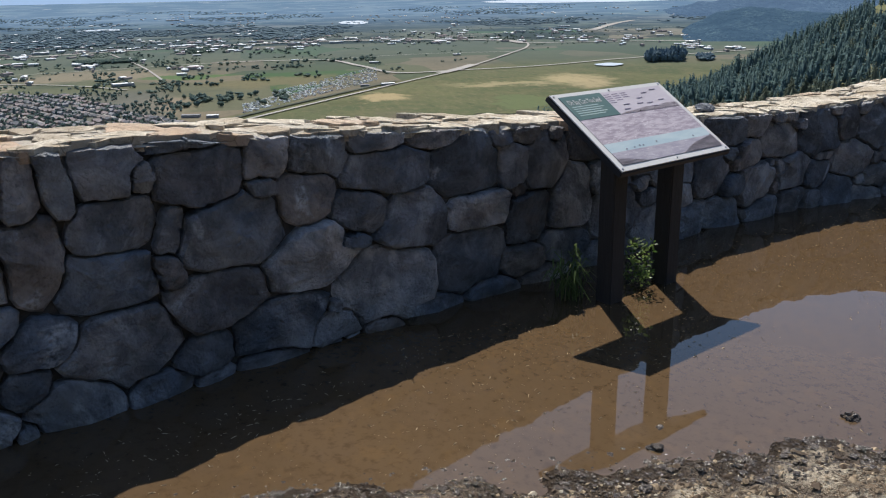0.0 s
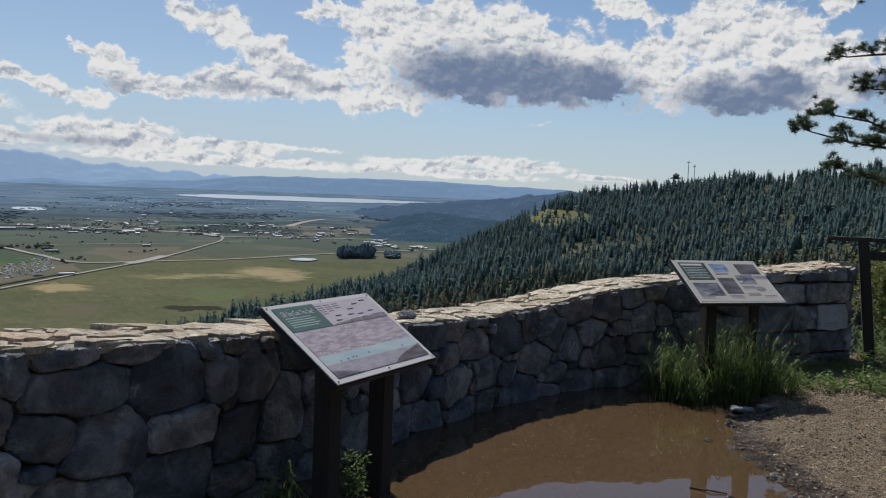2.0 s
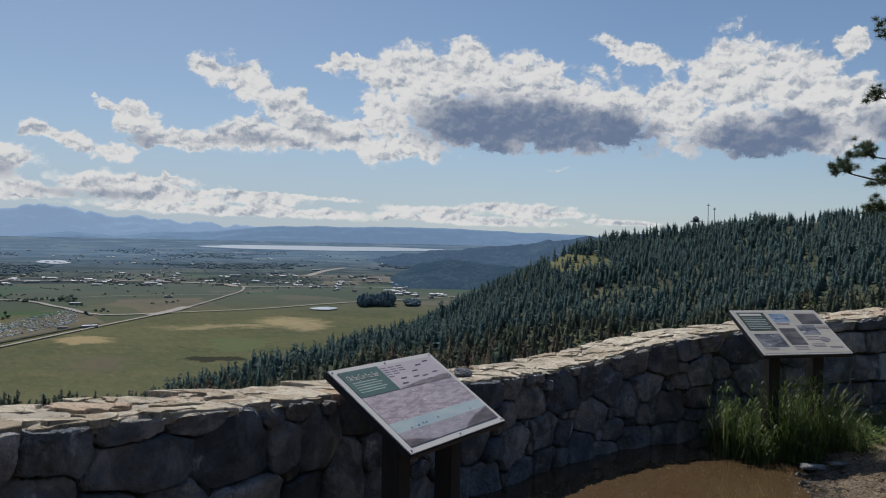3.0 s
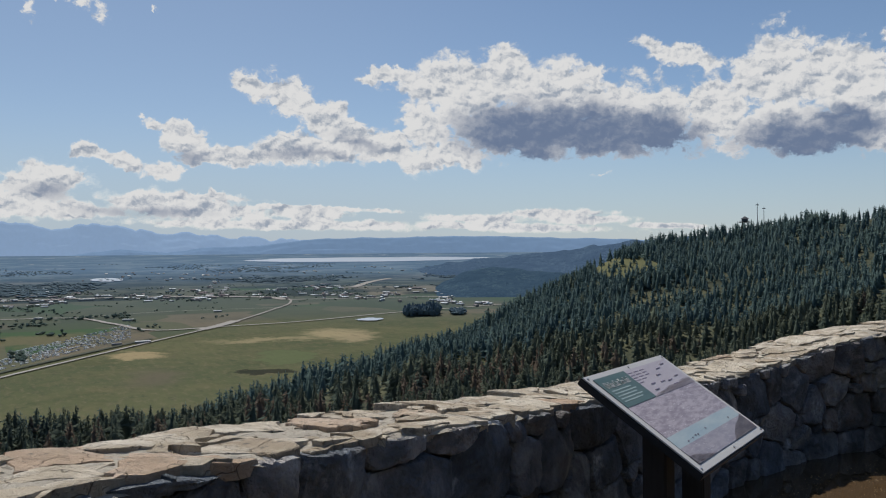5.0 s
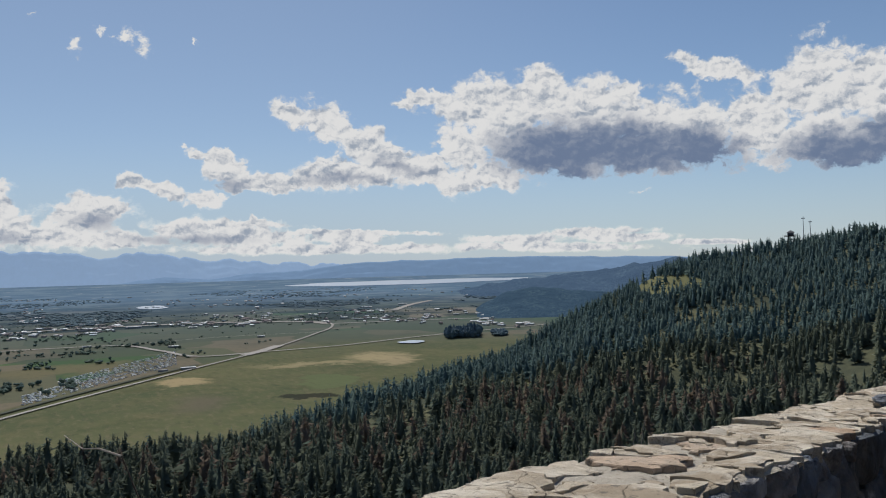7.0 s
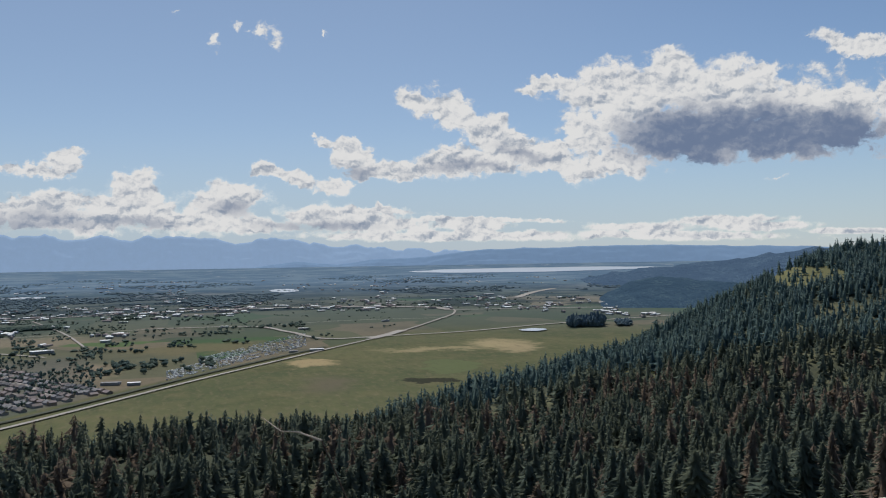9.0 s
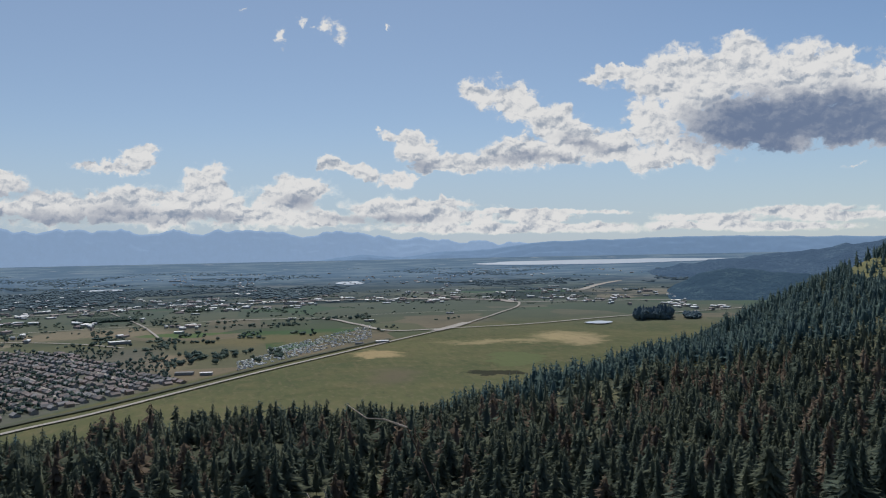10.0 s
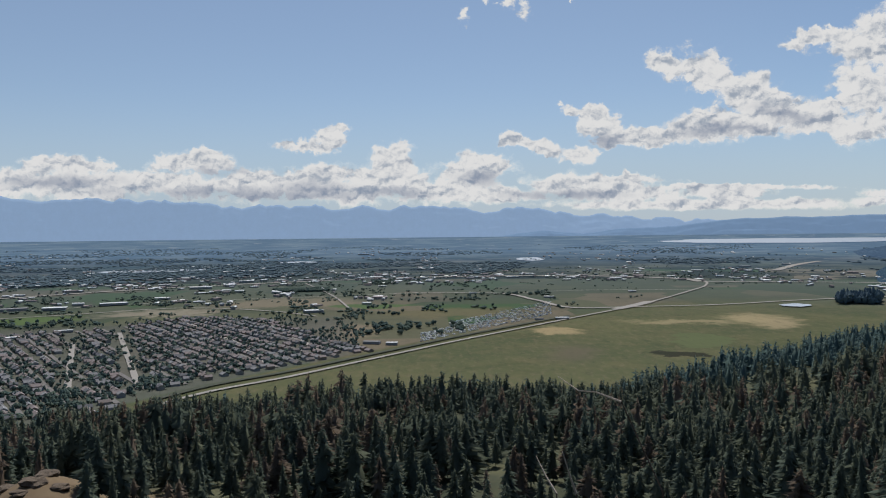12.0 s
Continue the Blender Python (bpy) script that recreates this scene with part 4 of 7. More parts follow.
def make_forest():
    rnd = np.random.RandomState(7)
    n = 120000
    az = rnd.uniform(-104, 22, n)
    r = np.sqrt(rnd.uniform(110**2, 1080**2, n))
    rc = np.interp(az, _c[:, 0], _c[:, 1])
    ok = (r < rc + 70) & (r > np.interp(az, [-40, -25], [200, 110]))
    az, r = az[ok], r[ok]
    x, y = r * np.sin(np.radians(az)), r * np.cos(np.radians(az))
    # keep trees apart, and leave glades
    cell = {}
    keep = []
    glade = fractal(x / 70, y / 70, 3, 21)
    el = np.degrees(np.arctan2(land(x, y) + 6, r))
    bare = ((np.abs(az + 19.5) / 2.5) ** 2 + ((el + 0.9) / 0.75) ** 2 < 1) | ((np.abs(az + 30.5) / 2.0) ** 2 + ((el + 7.4) / 0.5) ** 2 < 1)
    rock = (np.abs(az + 88.5) < 3.4) & (r < 285) | (np.abs(az + 81.0) < 0.7) & (r < 290)
    for i in range(len(x)):
        gap = (4.6 + 3.0 * max(glade[i], 0)) * (1.62 if az[i] < -36 else 1.2)
        if glade[i] > 0.9 and rnd.rand() < 0.6 or bare[i] and rnd.rand() < 0.9 or rock[i]:
            continue
        k = (int(x[i] // gap), int(y[i] // gap))
        if k in cell:
            continue
        cell[k] = 1
        keep.append(i)
    keep = np.array(keep)
    x, y, r, az = x[keep], y[keep], r[keep], az[keep]
    z = land(x, y)
    tall = tree_tall(az) * rnd.uniform(0.45, 1.18, len(x)) * (0.9 + 0.2 * value_noise(x / 60, y / 60, 3))
    tall = tall * np.interp(r / np.interp(az, _c[:, 0], _c[:, 1]), [0.35, 0.8], [1.2, 1.08])
    fat = tall * rnd.uniform(0.85, 1.3, len(x))
    patch = value_noise(x / 45, y / 45, 9)
    dead = (rnd.rand(len(x)) < np.where((az < -12) & (r < 520), 0.10 + 0.26 * (patch > 0.15), 0.015))
    tone = np.where(dead, rnd.uniform(0.94, 1.0, len(x)), rnd.uniform(0, 0.8, len(x)))
    turn = rnd.uniform(0, 6.28, len(x))
    at = np.stack([x, y, z], 1)
    size = np.stack([fat, tall], 1)
    order = np.argsort(r)
    close, rest = order[:270], order[270:]
    front, near, far = rest[r[rest] < 340], rest[(r[rest] >= 340) & (r[rest] < 560)], rest[r[rest] >= 560]
    scatter([conifer(60 + s, 185, 0.20 + 0.02 * (s % 4), 0.12, 0.55 + 0.12 * (s % 3), 0.72) for s in range(10)], at[front], size[front], turn[front], tone[front], "conifer_wood", "tall dark green conifers with some rusty dead ones", "trees", CONIFER)
    scatter([conifer(s, 56, 0.23 + 0.025 * (s % 4), 0.1, 0.55 + 0.12 * (s % 3), 1.0) for s in range(10)], at[near], size[near], turn[near], tone[near], "conifer_wood", "dense dark green conifers with some rusty dead ones", "trees", CONIFER)
    scatter([conifer(s, 23, 0.26 + 0.03 * (s % 3), 0.06, 0.50 + 0.10 * (s % 3)) for s in range(20, 29)], at[far], size[far], turn[far], tone[far], "conifer_wood", "dark green conifer forest covering the hill", "trees", HAZED_FIR)
    # the nearest trees, one by one
    forms = []
    for s in range(8):
        v, f, crown, soft = conifer(40 + s, 440, 0.19 + 0.02 * (s % 4), 0.1, 0.6 + 0.08 * (s % 3), 0.5)
        rust = 0.96 if s == 5 else 0.1 * s
        leaf = mesh_of("crown", v[:-6], f[:crown], CONIFER, False, np.full(len(v) - 6, rust))
        soften_shading(leaf, soft[:-6])
        forms.append((leaf, mesh_of("trunk", v[-6:], f[crown:] - len(v) + 6, BARK)))
    for i in close:
        s = 5 if dead[i] else (int(i) % 8 if int(i) % 8 != 5 else 2)
        tree = tagged(new("conifer_tree"), "rusty brown dying conifer on the slope" if s == 5 else "dark green conifer on the steep slope", "tree", "conifers below the wall")
        tree.matrix_basis = Matrix.LocRotScale(at[i], Euler((0, 0, turn[i])), (fat[i], fat[i], tall[i]))
        for me, nm in zip(forms[s], ("crown", "trunk")):
            new(nm, me).parent = tree
    # trees on the added, unseen rise behind the terrace, to cut low skylight
    a, r = rnd.uniform(28, 236, 900), np.sqrt(rnd.uniform(48**2, 170**2, 900))
    x, y = r * np.sin(np.radians(a)), r * np.cos(np.radians(a))
    tall = rnd.uniform(11, 22, 900)
    scatter([conifer(80 + s, 40, 0.26, 0.08, 0.5) for s in range(5)], np.stack([x, y, land(x, y)], 1), np.stack([tall, tall], 1), rnd.uniform(0, 6.28, 900), rnd.uniform(0, 0.8, 900), "conifer_wood", "added unseen conifers behind the terrace, blocking low skylight", "trees", CONIFER)


make_forest()


# ------------------------------------------------------------------ terrace: mud, puddle, soil
SHORE = ((-2.95, -0.9), (-2.62, 0.2), (-2.17, 1.03), (-1.8, 1.59), (-1.48, 2.09), (-0.92, 2.84), (-0.45, 3.45), (-0.28, 4.0), (-0.22, 4.55), (-0.46, 4.98), (-0.85, 5.7),
         (-1.0, 6.24), (-1.02, 6.75), (-1.25, 6.98), (-1.7, 6.98), (-2.2, 7.2), (-3.6, 6.4), (-3.6, -0.9))


def shore_gap(x, y):
    """Signed distance to the puddle's edge, negative in the water."""
    p = np.array(SHORE)
    q = np.roll(p, -1, 0)
    best, inside = np.full(x.shape, 1e9), np.zeros(x.shape, bool)
    for (ax, ay), (bx, by) in zip(p, q):
        t = np.clip(((x - ax) * (bx - ax) + (y - ay) * (by - ay)) / ((bx - ax) ** 2 + (by - ay) ** 2), 0, 1)
        best = np.minimum(best, np.hypot(x - ax - t * (bx - ax), y - ay - t * (by - ay)))
        inside ^= ((ay > y) != (by > y)) & (x < (bx - ax) * (y - ay) / (by - ay + 1e-12) + ax)
    return np.where(inside, -best, best)


def edge_x(y):
    return np.where(y <= 9.4, np.interp(y, _line[:, 1], _line[:, 0]), -0.22 + 0.79 * (y - 9.4))


def soil(x, y):
    """Height of the terrace ground."""
    d = shore_gap(x, y) + 0.08 * fractal(x * 1.6, y * 1.6, 4, 31) + 0.055 * fractal(x * 6.5, y * 6.5, 4, 37) - 0.08 * np.clip((3.7 - y) / 0.8, 0, 1)
    z = np.where(d < 0, np.maximum(0.22 * d, -0.07), 0.05 * np.minimum(d / 0.35, 1) + 0.035 * np.clip((d - 0.3) / 2, 0, 1.5))
    rough = np.clip(d / 0.12 + 0.6, 0, 1) * (0.55 + 0.45 * np.exp(-((d - 0.25) / 0.35) ** 2))
    z = z + rough * (0.020 * fractal(x * 7, y * 7, 4, 3) + 0.014 * np.abs(fractal(x * 13, y * 13, 3, 8)))
    gap = -beyond(x, y)
    bank = np.interp(y, [-5, 0.4, 3.3, 4.4], [0.075, 0.065, 0.02, 0.0])
    z = z + bank * np.clip(1.15 - np.abs(gap) / 0.34, 0, 1) ** 1.3
    return z


def make_terrace():
    y = np.concatenate([np.arange(-6, 0, 0.12), np.arange(0, 8, 0.03), np.arange(8, 16.1, 0.09)])
    v = np.concatenate([np.arange(0, 4.4, 0.03), np.arange(4.4, 9, 0.12), np.arange(9, 30, 1.0)])
    yy, vv = np.meshgrid(y, v, indexing="ij")
    xx = edge_x(yy) - 0.2 + vv
    zz = soil(xx, yy)
    n, m = yy.shape
    idx = np.arange(n * m).reshape(n, m)
    faces = np.stack([idx[:-1, :-1], idx[:-1, 1:], idx[1:, 1:], idx[1:, :-1]], -1).reshape(-1, 4)[:, ::-1]
    me = mesh_of("terrace", np.stack([xx, yy, zz], -1).reshape(-1, 3), faces, MUD, True)
    tagged(new("pavement", me), "trampled muddy gravel terrace with pale dry patches", "ground", kind="structure")
    me = mesh_of("puddle", [(edge, py, 0.0) for py in np.linspace(-2, 7.8, 40) for edge in (float(edge_x(np.array(py))) - 0.1, 1.2)],
                 [(2 * i, 2 * i + 1, 2 * i + 3, 2 * i + 2) for i in range(39)], WATER)
    tagged(new("water", me), "shallow muddy brown puddle mirroring the sky", "puddle", kind="structure")


make_terrace()


# ------------------------------------------------------------------ the stone wall
def clip_cell(poly, a, b, c):
    """Keeps the part of a polygon where a x + b y <= c."""
    out = []
    for (x0, y0), (x1, y1) in zip(poly, poly[1:] + poly[:1]):
        d0, d1 = a * x0 + b * y0 - c, a * x1 + b * y1 - c
        if d0 <= 0:
            out.append((x0, y0))
        if d0 * d1 < 0:
            t = d0 / (d0 - d1)
            out.append((x0 + t * (x1 - x0), y0 + t * (y1 - y0)))
    return out


def cells_of(seeds, low, high, joint, rnd, squash=0.8, uneven=0.0):
    """Outlines of the stones round their centres, with joints between them. low, high: lower and upper bound as functions of the run.
    squash: how much wider than high they lie; uneven: how much some push the others aside."""
    res = []
    s = np.array(seeds, float) * (squash, 1)
    weight = np.array([rnd.uniform(0, uneven) for _ in seeds])
    for i, (run, y) in enumerate(seeds):
        x = run * squash
        slope = (high(run + 0.1) - high(run - 0.1)) / 0.2 / squash
        poly = [(x - 0.4, low(run)), (x + 0.4, low(run)), (x + 0.4, high(run) + 0.3), (x - 0.4, high(run) + 0.3)]
        poly = clip_cell(poly, -slope, 1, high(run) - slope * x)
        for j in np.flatnonzero(np.hypot(s[:, 0] - x, s[:, 1] - y) < 0.9):
            if j == i or len(poly) < 3:
                continue
            dx, dy = s[j, 0] - x, s[j, 1] - y
            k = math.hypot(dx, dy)
            c = (s[j, 0] ** 2 + s[j, 1] ** 2 - x * x - y * y + weight[i] - weight[j]) / 2
            poly = clip_cell(poly, dx / k, dy / k, c / k - joint / 2)
        if len(poly) >= 3:
            poly = [(px / squash, py) for px, py in poly]
            area = 0.5 * abs(sum(p[0] * q[1] - q[0] * p[1] for p, q in zip(poly, poly[1:] + poly[:1])))
            if area > 0.004:
                res.append((poly, i))
    return res


def pack_stones(rnd, s0, s1, low, high, fixed=()):
    """Fills a strip with stones from large to small: rows of (run, height, half width, half height). The fixed ones lie first."""
    got = np.array(fixed, float).reshape(-1, 4)
    for size, tries in ((1.0, 2600), (0.72, 2600), (0.48, 3000), (0.32, 3000)):
        for _ in range(tries):
            s = rnd.uniform(s0, s1)
            w, h = size * rnd.uniform(0.12, 0.23), size * rnd.uniform(0.09, 0.15)
            z = rnd.uniform(low(s) + h * 0.6, high(s) - h * 0.7)
            apart = (np.abs(got[:, 0] - s) / (got[:, 2] + w)) ** 3 + (np.abs(got[:, 1] - z) / (got[:, 3] + h)) ** 3
            if not len(got) or apart.min() > (0.62 if size > 0.5 else 0.8):
                got = np.vstack([got, (s, z, w, h)])
    return np.column_stack([got, [rnd.uniform(-0.3, 0.3) for _ in got]])


def fitted_ring(stones, i, low, high, joint, rnd, sides=28):
    """Outline of one stone, grown until it meets its neighbours."""
    s, z, w, h, lean = stones[i]
    near = stones[(np.abs(stones[:, 0] - s) < 0.9) & (np.arange(len(stones)) != i)]
    ring, turns = [], []
    reach = np.arange(0.012, 0.48, 0.006)
    for k in range(sides):
        a = (k + rnd.uniform(-0.28, 0.28)) * 2 * math.pi / sides
        x, y = s + reach * math.cos(a), z + reach * math.sin(a)
        mine = (np.abs((x - s) + lean * (y - z)) / w) ** 3 + (np.abs(y - z) / h) ** 3
        other = ((np.abs(x[:, None] - near[:, 0] + near[:, 4] * (y[:, None] - near[:, 1])) / near[:, 2]) ** 3 + (np.abs(y[:, None] - near[:, 1]) / near[:, 3]) ** 3).min(1)
        out = (mine > other) | (mine > 12.0) | (y < low(s)) | (y > np.interp(x, (s - 0.5, s, s + 0.5), (high(s - 0.5), high(s), high(s + 0.5))))
        r = reach[int(np.argmax(out))] if out.any() else reach[-1]
        ring.append(max(r - joint, 0.01))
        turns.append(a)
    ring = [0.92 * r + 0.04 * (ring[k - 1] + ring[(k + 1) % sides]) + rnd.uniform(-0.007, 0.004) for k, r in enumerate(ring)]
    return [(s + r * math.cos(a), z + r * math.sin(a)) for a, r in zip(turns, ring)]


def soften(poly, rnd, jag=0.013):
    """Rounds the corners of an outline a little and makes its sides uneven."""
    out = []
    for p, q in zip(poly, poly[1:] + poly[:1]):
        long = math.hypot(q[0] - p[0], q[1] - p[1])
        if long < 0.02:
            continue
        cut = min(0.2, 0.018 / long)
        k = max(1, min(6, int(long / 0.055)))
        for j in range(k + 1):
            t = cut + (1 - 2 * cut) * (j + (rnd.uniform(-0.25, 0.25) if 0 < j < k else 0)) / k
            w = rnd.uniform(-jag, jag * 0.5)
            out.append((p[0] + t * (q[0] - p[0]) + w * (q[1] - p[1]) / long, p[1] + t * (q[1] - p[1]) - w * (q[0] - p[0]) / long))
    return out


def darts(rnd, s0, s1, low, high, gap, fixed=()):
    """Centres strewn over a strip, no two nearer than gap."""
    pts = [tuple(p) for p in fixed]
    for _ in range(6000):
        s = rnd.uniform(s0, s1)
        p = (s, rnd.uniform(low(s), high(s)))
        g = gap * rnd.uniform(0.75, 1.25)
        if all(((p[0] - q[0]) / 1.15) ** 2 + (p[1] - q[1]) ** 2 > g * g for q in pts):
            pts.append(p)
    return pts


def top_at(s):
    return float(wall_at(s)[4])


def wall_place(s, depth, z):
    x, y, nx, ny, _ = wall_at(s)
    return Vector((float(x + nx * depth), float(y + ny * depth), z))


def stone_mesh(name, ring, proud, rnd, place, mat, back=-0.10, lean=0.10, hewn=1.0, worn=0.07):
    """A stone: a rim sunk in the wall, a worn edge and a domed, chipped face."""
    bm = bmesh.new()
    cx, cy = sum(p[0] for p in ring) / len(ring), sum(p[1] for p in ring) / len(ring)
    tilt = (rnd.uniform(-lean, lean), rnd.uniform(-lean, lean))
    # split faces: the stone's front is where a few tilted planes meet
    planes = [(rnd.uniform(0.0, 0.02), rnd.uniform(-0.3, 0.3), rnd.uniform(-0.3, 0.3)) for _ in range(4)]
    seed = rnd.uniform(0, 90)

    def front(dx, dy):
        return tilt[0] * dx + tilt[1] * dy + hewn * (max(min(a + b * dx + c * dy for a, b, c in planes), -0.020) + 0.010 * noise.noise(Vector((dx * 9 + seed, dy * 9, 0))) + 0.006 * noise.noise(Vector((dx * 24 + seed, dy * 24, 5))))

    rows = []
    for scale, depth in ((1.0, back), (1.0, proud * (0.82 - 6 * worn)), (1 - worn, proud * 0.95), (0.78, proud * 1.02), (0.56, proud * 1.03), (0.30, proud * 1.03)):
        rows.append([bm.verts.new(place(cx + (px - cx) * scale, cy + (py - cy) * scale,
                                        depth + (0 if depth < 0 else front((px - cx) * scale, (py - cy) * scale)))) for px, py in ring])
    k = len(ring)
    for a, b in zip(rows, rows[1:]):
        for i in range(k):
            bm.faces.new((a[i], a[(i + 1) % k], b[(i + 1) % k], b[i]))
    mid = bm.verts.new(place(cx, cy, proud * 1.03 + front(0, 0)))
    for i in range(k):
        bm.faces.new((rows[-1][i], rows[-1][(i + 1) % k], mid))
    bmesh.ops.recalc_face_normals(bm, faces=bm.faces)
    return bm


# stones of the stretch by the first sign, course by course from the foot: run along y, height, half width, half height
FOOT_STONES = ((0.6, 0.19, 0.08, 0.06), (0.68, 0.35, 0.14, 0.08), (1.01, 0.25, 0.21, 0.16), (1.29, 0.13, 0.14, 0.08), (1.66, 0.17, 0.23, 0.11), (2.23, 0.22, 0.27, 0.17), (2.78, 0.23, 0.24, 0.14), (3.12, 0.15, 0.16, 0.09), (3.45, 0.17, 0.17, 0.1))
LOW_STONES = ((0.71, 0.66, 0.11, 0.15), (0.94, 0.53, 0.18, 0.13), (1.19, 0.51, 0.05, 0.08), (1.36, 0.35, 0.23, 0.11), (1.85, 0.43, 0.22, 0.14), (2.03, 0.47, 0.09, 0.04), (2.41, 0.5, 0.19, 0.14), (2.8, 0.48, 0.18, 0.1), (3.16, 0.36, 0.14, 0.16), (3.51, 0.43, 0.16, 0.2))
MIDDLE_STONES = ((1.0, 0.74, 0.16, 0.12), (1.21, 0.69, 0.05, 0.11), (1.49, 0.62, 0.24, 0.14), (1.62, 0.79, 0.06, 0.04), (1.82, 0.72, 0.13, 0.12), (2.1, 0.6, 0.14, 0.1), (2.27, 0.77, 0.22, 0.1), (2.73, 0.71, 0.21, 0.15), (3.04, 0.69, 0.09, 0.1), (3.28, 0.66, 0.15, 0.13))
TOP_STONES = ((0.69, 0.92, 0.06, 0.12), (0.81, 0.97, 0.05, 0.17), (0.99, 0.95, 0.12, 0.13), (1.12, 0.9, 0.05, 0.06), (1.3, 1.03, 0.17, 0.04), (1.34, 0.88, 0.18, 0.12), (1.65, 0.93, 0.1, 0.1), (1.89, 0.9, 0.13, 0.12), (2.2, 0.93, 0.15, 0.06), (2.52, 0.9, 0.15, 0.06))


def make_wall():
    rnd = random.Random(11)
    wall = tagged(new("wall_east"), "low curving fieldstone wall with flat sunlit cap slabs", "wall", kind="structure")
    # core of rubble and mortar, sunk behind the faces
    s = np.linspace(0.0, WALL_LONG, 180)
    x, y, nx, ny, h = wall_at(s)
    loop = []
    for depth, z in ((-0.034, -0.3), (-0.034, None), (-WALL_DEEP, None), (-WALL_DEEP - 0.05, -1.8)):
        loop.append(np.stack([x + nx * depth, y + ny * depth, (h - 0.035) if z is None else np.full(len(s), z)], 1))
    v = np.concatenate(loop)
    k = len(s)
    i = np.arange(k - 1)
    f = np.concatenate([np.stack([a * k + i, a * k + i + 1, (a + 1) * k + i + 1, (a + 1) * k + i], 1) for a in range(3)] +
                       [np.array([(0, k, 2 * k, 3 * k), (k - 1, 4 * k - 1, 3 * k - 1, 2 * k - 1)])])
    core = new("core", mesh_of("core", v, f, MORTAR))
    core.parent = wall
    low, high = lambda s: -0.08, lambda s: top_at(s) - 0.022
    fixed = [(run_at_y(a), b, c, d) for a, b, c, d in FOOT_STONES + LOW_STONES + MIDDLE_STONES + TOP_STONES]
    s0, s1 = run_at_y(-4.8), WALL_LONG - 0.02
    stones = pack_stones(rnd, s0, run_at_y(8.0) - 0.08, low, high, fixed)
    # past the second sign squared blocks lie in courses
    squared = run_at_y(8.0)
    blocks = []
    z0 = -0.08
    for course, tall in enumerate((0.26, 0.23, 0.27, 0.22, 0.3)):
        run = squared + rnd.uniform(0.0, 0.12)
        while run < s1:
            wide = rnd.uniform(0.26, 0.5)
            end = min(run + wide, s1)
            z1 = [min(z0 + tall, high(e)) for e in (run, end)]
            if min(z1) - z0 > 0.05 and end - run > 0.1:
                k = [rnd.uniform(-0.012, 0.012) for _ in range(4)]
                blocks.append(([(run + 0.005, z0 + k[0] + 0.005), (end - 0.005, z0 + k[1] + 0.005), (end - 0.005 + k[2], z1[1] - 0.005), (run + 0.005 + k[3], z1[0] - 0.005)], -1))
            run = end
        z0 += tall
    rings = [fitted_ring(stones, i, low, high, 0.006, rnd) for i in range(len(stones))] + [soften(poly, rnd) for poly, _ in blocks]
    # one pale block stands out near the far end
    mark = Vector((run_at_y(9.22), 0.5))
    pale = min(rings, key=lambda ring: (sum((Vector(p) for p in ring), Vector((0, 0))) / len(ring) - mark).length)
    for ring in rings:
        stone = part("stone", stone_mesh("stone", ring, rnd.uniform(0.018, 0.046), rnd, lambda a, b, d: wall_place(a, d, b), STONE, lean=0.12, hewn=1.1), PALE_STONE if ring is pale else STONE, wall)
        if ring is pale:
            tagged(stone, "pale grey squared stone")
    # far end of the wall: a squared end face
    for z0 in np.arange(0, 0.95, 0.24):
        for k in range(2):
            w = [(-0.02 - 0.22 * k, z0), (-0.22 - 0.22 * k, z0), (-0.22 - 0.22 * k, z0 + 0.22), (-0.02 - 0.22 * k, z0 + 0.22)]
            part("stone", stone_mesh("stone", soften(w, rnd), 0.03, rnd, lambda a, b, d: wall_place(WALL_LONG + d, a, b), STONE), STONE, wall)
    # cap: a bed of pale mortar, uneven slabs on it, and broken flakes and chips on those
    run, across = np.linspace(0.0, WALL_LONG, 420), np.linspace(-WALL_DEEP - 0.02, 0.0, 16)
    rr, aa = np.meshgrid(run, across, indexing="ij")
    x, y, nx, ny, h = (np.repeat(np.asarray(q)[:, None], len(across), 1) for q in wall_at(run))
    aa = aa + 0.02 * fractal(rr * 4, rr * 0, 3, 6) * (aa > -0.05)
    bed = np.stack([x + nx * aa, y + ny * aa, h - 0.020 + 0.010 * fractal(rr * 9, aa * 9, 4, 12) - 0.05 * (aa > -0.012) * 0.3], -1)
    k = np.arange(rr.size).reshape(rr.shape)
    faces = np.stack([k[:-1, :-1], k[:-1, 1:], k[1:, 1:], k[1:, :-1]], -1).reshape(-1, 4)
    new("mortar_bed", mesh_of("mortar_bed", bed.reshape(-1, 3), faces, CAP_BED, True)).parent = wall
